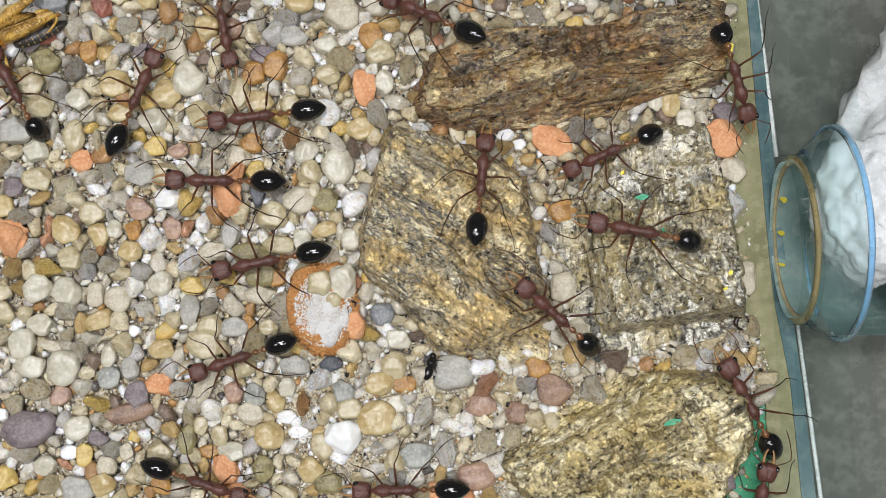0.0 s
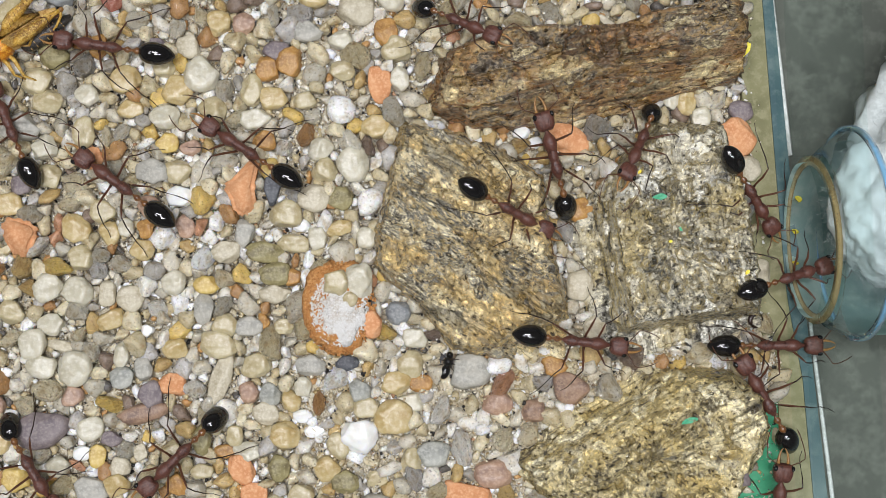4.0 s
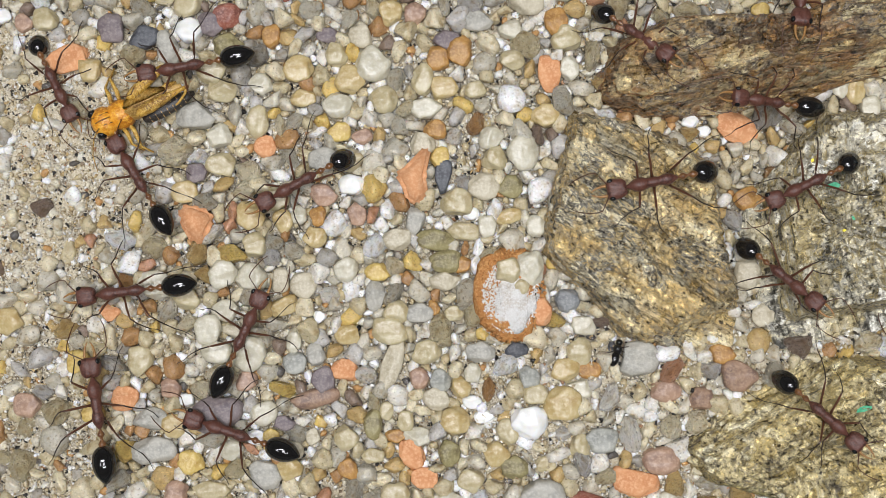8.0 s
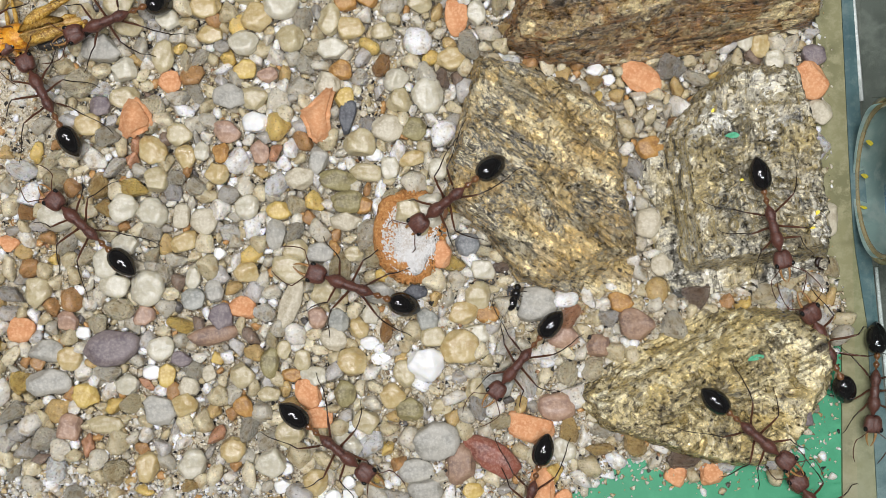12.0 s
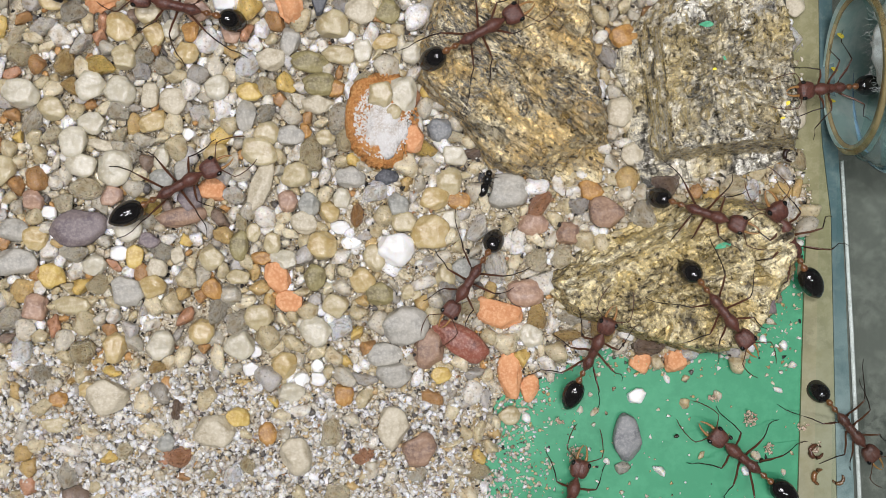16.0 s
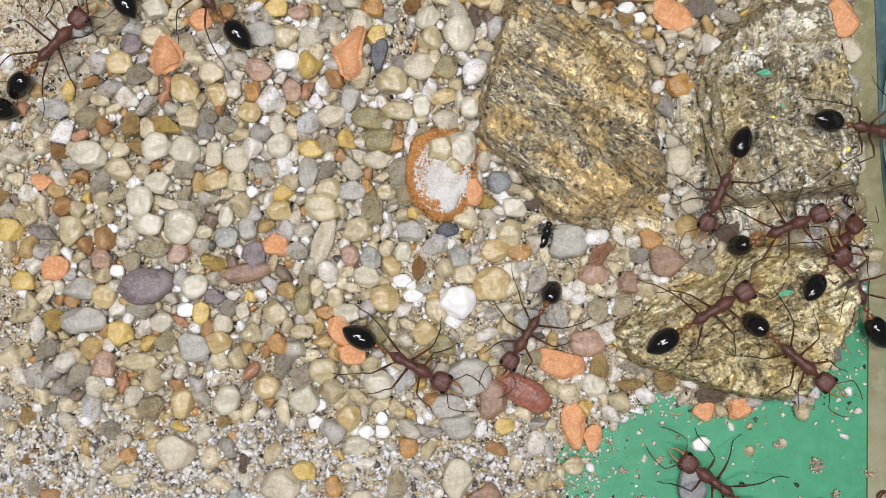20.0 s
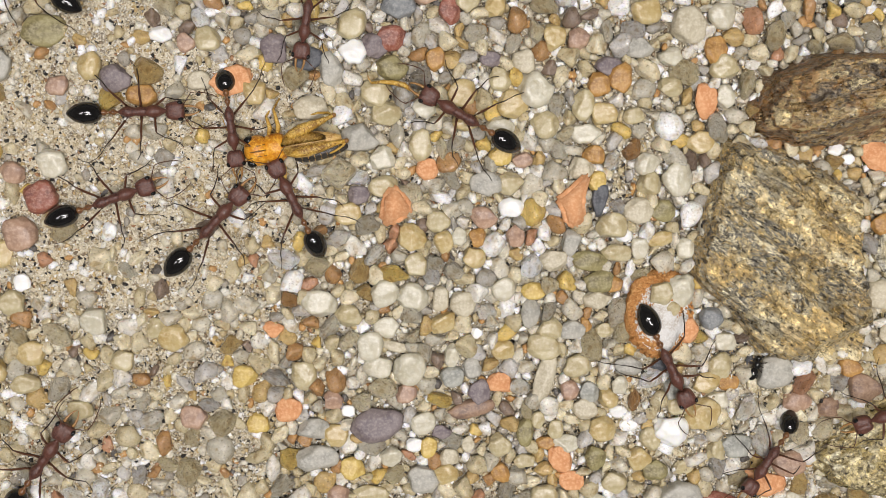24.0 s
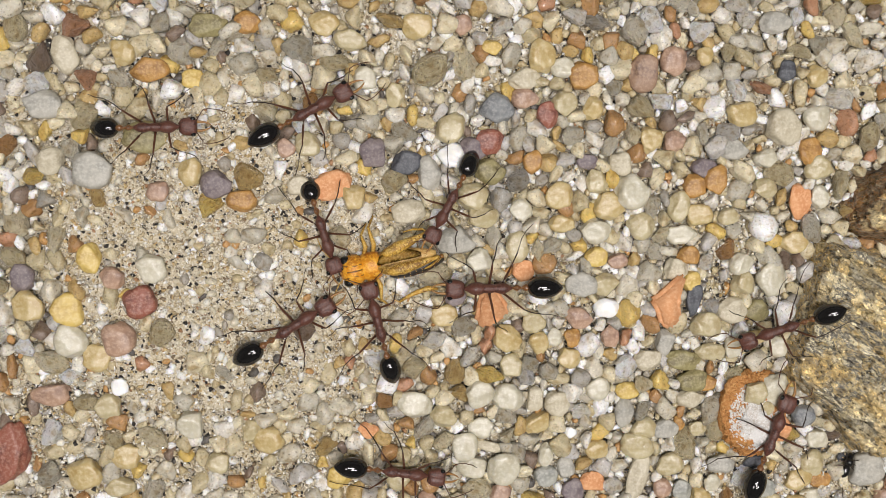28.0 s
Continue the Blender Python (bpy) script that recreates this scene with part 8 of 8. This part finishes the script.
    march(14.5, [
        (0, -140, 50, 0.6, 0, 0, 14.6), (18, -135, 50, 0.6, 0, 0, 14.6), (22.5, -86.5, 32.4, 0.6, -7, 0, 14.6), (24.5, -76.2, 24.7, 0.6, 4, 0, 14.7),
        (25, -74.5, 23.5, 0.6, 1, 0, 14.4), (25.5, -69.7, 22.8, 0.6, -5, 0, 14.8), (26, -68.9, 22, 0.6, -13, 0, 14),
        (26.5, -74, 24.3, 0.6, -14, 0, 14.3), (27, -82.4, 27.2, 0.6, 5, 0, 13.7), (27.5, -79.8, 34.7, 0.6, 29, 0, 13.1),
        (28, -65.9, 43.6, 0.6, 29, 0, 14.4),
    ])
    march(14.6, [
        (0, -140, 30, 0.6, 10, 0, 14.6), (18, -135, 28, 0.6, 10, 0, 14.6), (22.5, -87.4, 7.5, 0.6, 10, 0, 14.6),
        (24.5, -81.8, 12.8, 0.6, 22, 0, 14.2), (25, -83.7, 10.6, 0.6, 17, 0, 14), (25.5, -84.4, 7.1, 0.6, -11, 0, 13.7),
        (26, -82.1, 1.7, 0.6, -24, 0, 13.3), (26.5, -77.2, -4.1, 0.6, -24, 0, 14.4), (27, -70.5, -8.8, 0.6, -23, 0, 15.1),
        (27.5, -62, -13, 0.6, -18, 0, 15.5), (28, -50.6, -16.9, 0.6, -7, 0, 14.4),
    ])
    march(13.4, [
        (0, -60, 110, 0.6, -90, 0, 14.6), (18, -60, 100, 0.6, -90, 0, 14.6), (22.5, -54.6, 44.7, 0.6, -106, 0, 14.6),
        (24.5, -48.8, 39.9, 0.6, -92, 0, 14.6), (25, -47.8, 36.3, 0.6, -84, 0, 14), (25.5, -47.2, 33.4, 0.6, -81, 0, 13.5),
        (26, -45.4, 28.6, 0.6, -90, 0, 13.3), (26.5, -43.8, 28.2, 0.6, -96, 0, 11.8), (27, -41.9, 25.6, 0.6, -119, 0, 12.1),
        (27.5, -42.2, 27.8, 0.6, -119, 0, 12.3), (28, -43.3, 28.6, 0.6, -117, 0, 12.3),
    ])
    march(15.5, [
        (0, 10, 100, 0.6, -90, 0, 14.6), (18, -10, 90, 0.6, -90, 0, 14.6), (21, -8.4, 36.7, 0.6, -87, 0, 14.6), (21.5, -9, 35.9, 0.6, -87, 0, 14.6),
        (22, -4.6, 25.8, 0.6, -82, 0, 13.9), (22.5, -0.9, 16.8, 0.6, -75, 0, 13.2), (24.5, 14, -22, 0.6, -62, 0, 15.9),
        (25, 8, -23.2, 0.6, -86, 0, 15.6), (25.5, 7.7, -29.8, 0.6, -102, 0, 12.8), (26, 6.8, -44.4, 0.6, -91, 0, 14.6),
        (26.5, 9.4, -49.7, 0.6, -75, 0, 14.6), (27, 12.2, -44.8, 0.6, -51, 0, 14.6), (27.25, 12.1, -34.3, 0.6, 6, 0, 14.6),
        (27.5, 12, -23.8, 0.6, 62, 0, 14.6), (28, 13.5, -11.3, 0.6, 72, 0, 15.3),
    ])
    march(14.1, [
        (0, 108, 6, -1, 180, 0, 14.6), (20, 106, 5, -1, 180, 0, 14.6), (25, 78, 4, 7.5, 185, 0, 14.6), (27.5, 28.4, 8.9, 6.6, 203, -2, 14.6),
        (28, 13.9, 8.8, 3.5, 206, -22, 14.1),
    ])
    march(13.7, [
        (0, -110, 110, 0.6, -90, 0, 14.6), (20, -112, 105, 0.6, -90, 0, 14.6), (22.5, -90.1, 53, 0.6, -107, 0, 14.6),
        (23.5, -93.2, 48.4, 0.6, -177, 0, 14.6), (24.5, -96.3, 43.8, 0.6, -248, 0, 14.6), (24.75, -96.7, 42, 0.6, -274, 0, 11.3),
        (25, -95.5, 41.8, 0.6, -294, 0, 12), (25.5, -89.9, 40.2, 0.6, -342, 0, 14.9), (26, -90, 40.4, 0.6, -346, 0, 13.7),
        (26.5, -89.6, 40.1, 0.6, -351, 0, 13.7), (27, -90.4, 40.2, 0.6, -351, 0, 13.4), (27.5, -91, 40.6, 0.6, -353, 0, 12.8),
        (28, -90.8, 40.6, 0.6, -358, 0, 12.7),
    ])
    march(16.1, [
        (0, -150, -20, 0.6, 0, 0, 14.6), (20, -140, -20, 0.6, 10, 0, 14.6), (24.5, -93, -33.2, 0.6, 57, 0, 14.6),
        (25, -93.7, -31.9, 0.6, 49, 0, 14.6), (25.5, -93.9, -31.5, 0.6, 44, 0, 14.6), (26, -97.1, -26.7, 0.6, 7, 0, 15.7),
        (26.5, -97, -25.8, 0.6, 6, 0, 16.5), (27, -96.7, -25.7, 0.6, 6, 0, 15.8), (27.5, -96.3, -28.1, 0.6, 11, 0, 14.6),
        (28, -97, -33, 0.6, 11, 0, 14.6),
    ])
    dragged = [
        (0, -46.6, 36.2, -158), (1, -46.4, 36.4, -158), (2, -45.4, 36.0, -158), (2.5, -45.2, 35.2, -156), (4.5, -47.7, 31.3, -145), (5, -51.7, 27.7, -145),
        (5.5, -53.2, 25.3, -145), (6, -52.2, 25.5, -154), (6.5, -52.1, 25.1, -155), (7, -53.7, 24.1, -156), (7.5, -54.4, 23.1, -157), (8, -55.6, 20.9, -154),
        (8.5, -55.7, 19.4, -150), (9, -56.1, 17.8, -141), (9.5, -56.4, 16.5, -139), (10, -57.3, 17.0, -151), (10.5, -56.4, 18.9, -156), (11, -55.0, 20.1, -153),
        (11.5, -54.7, 22.0, -156), (12, -57.2, 22.2, -162), (20.5, -59.0, 26.3, -175), (21, -56.0, 26.4, -173), (21.5, -56.2, 25.1, -168), (22, -56.5, 23.0, -164),
        (22.5, -56.0, 22.3, -166), (24.5, -58.3, 19.9, -171), (25, -57.9, 20.1, -172), (25.5, -57.5, 19.5, -169), (26, -58.3, 18.5, -172), (26.5, -59.7, 17.4, -173),
        (27, -59.5, 18.7, -179), (27.5, -59.6, 19.1, -168), (28, -58.5, 17.8, -168),
    ]
    walk(PREY, [(t, pose(x * M, y * M, 0.1 * M, 0, 0, turn)) for t, x, y, turn in dragged])
    # the torn leg lies on the prey at first, later an ant has it
    carried = [(t, pose(x * M, y * M, 2.4 * M, 0, 0, turn) @ pose(-12.5 * M, -1.0 * M, 0)) for t, x, y, turn in dragged if t < 12.2]
    carried += [(t, pose(x * M, y * M, (z + 2.2) * M, 0, 4, turn) @ pose(9.6 * M, 0, 0)) for t, x, y, z, turn, pitch, reach in dragging if t > 19]
    walk(TORN_LEG, carried)
    walk(pushed_chip, [(0, pose(-41.2 * M, 4.5 * M, 0, 0, 0, 38)), (10.9, pose(-41.1 * M, 4.6 * M, 0, 0, 0, 36)), (11.2, pose(-39.5 * M, 6.2 * M, 0.3 * M, 4, 0, 20)),
                       (11.5, pose(-35.3 * M, 10.3 * M, 0.2 * M, 0, 0, -4)), (12, pose(-35.1 * M, 10.6 * M, 0, 0, 0, 0)), (28, pose(-35.4 * M, 11.0 * M, 0, 0, 0, 0))])


motions()
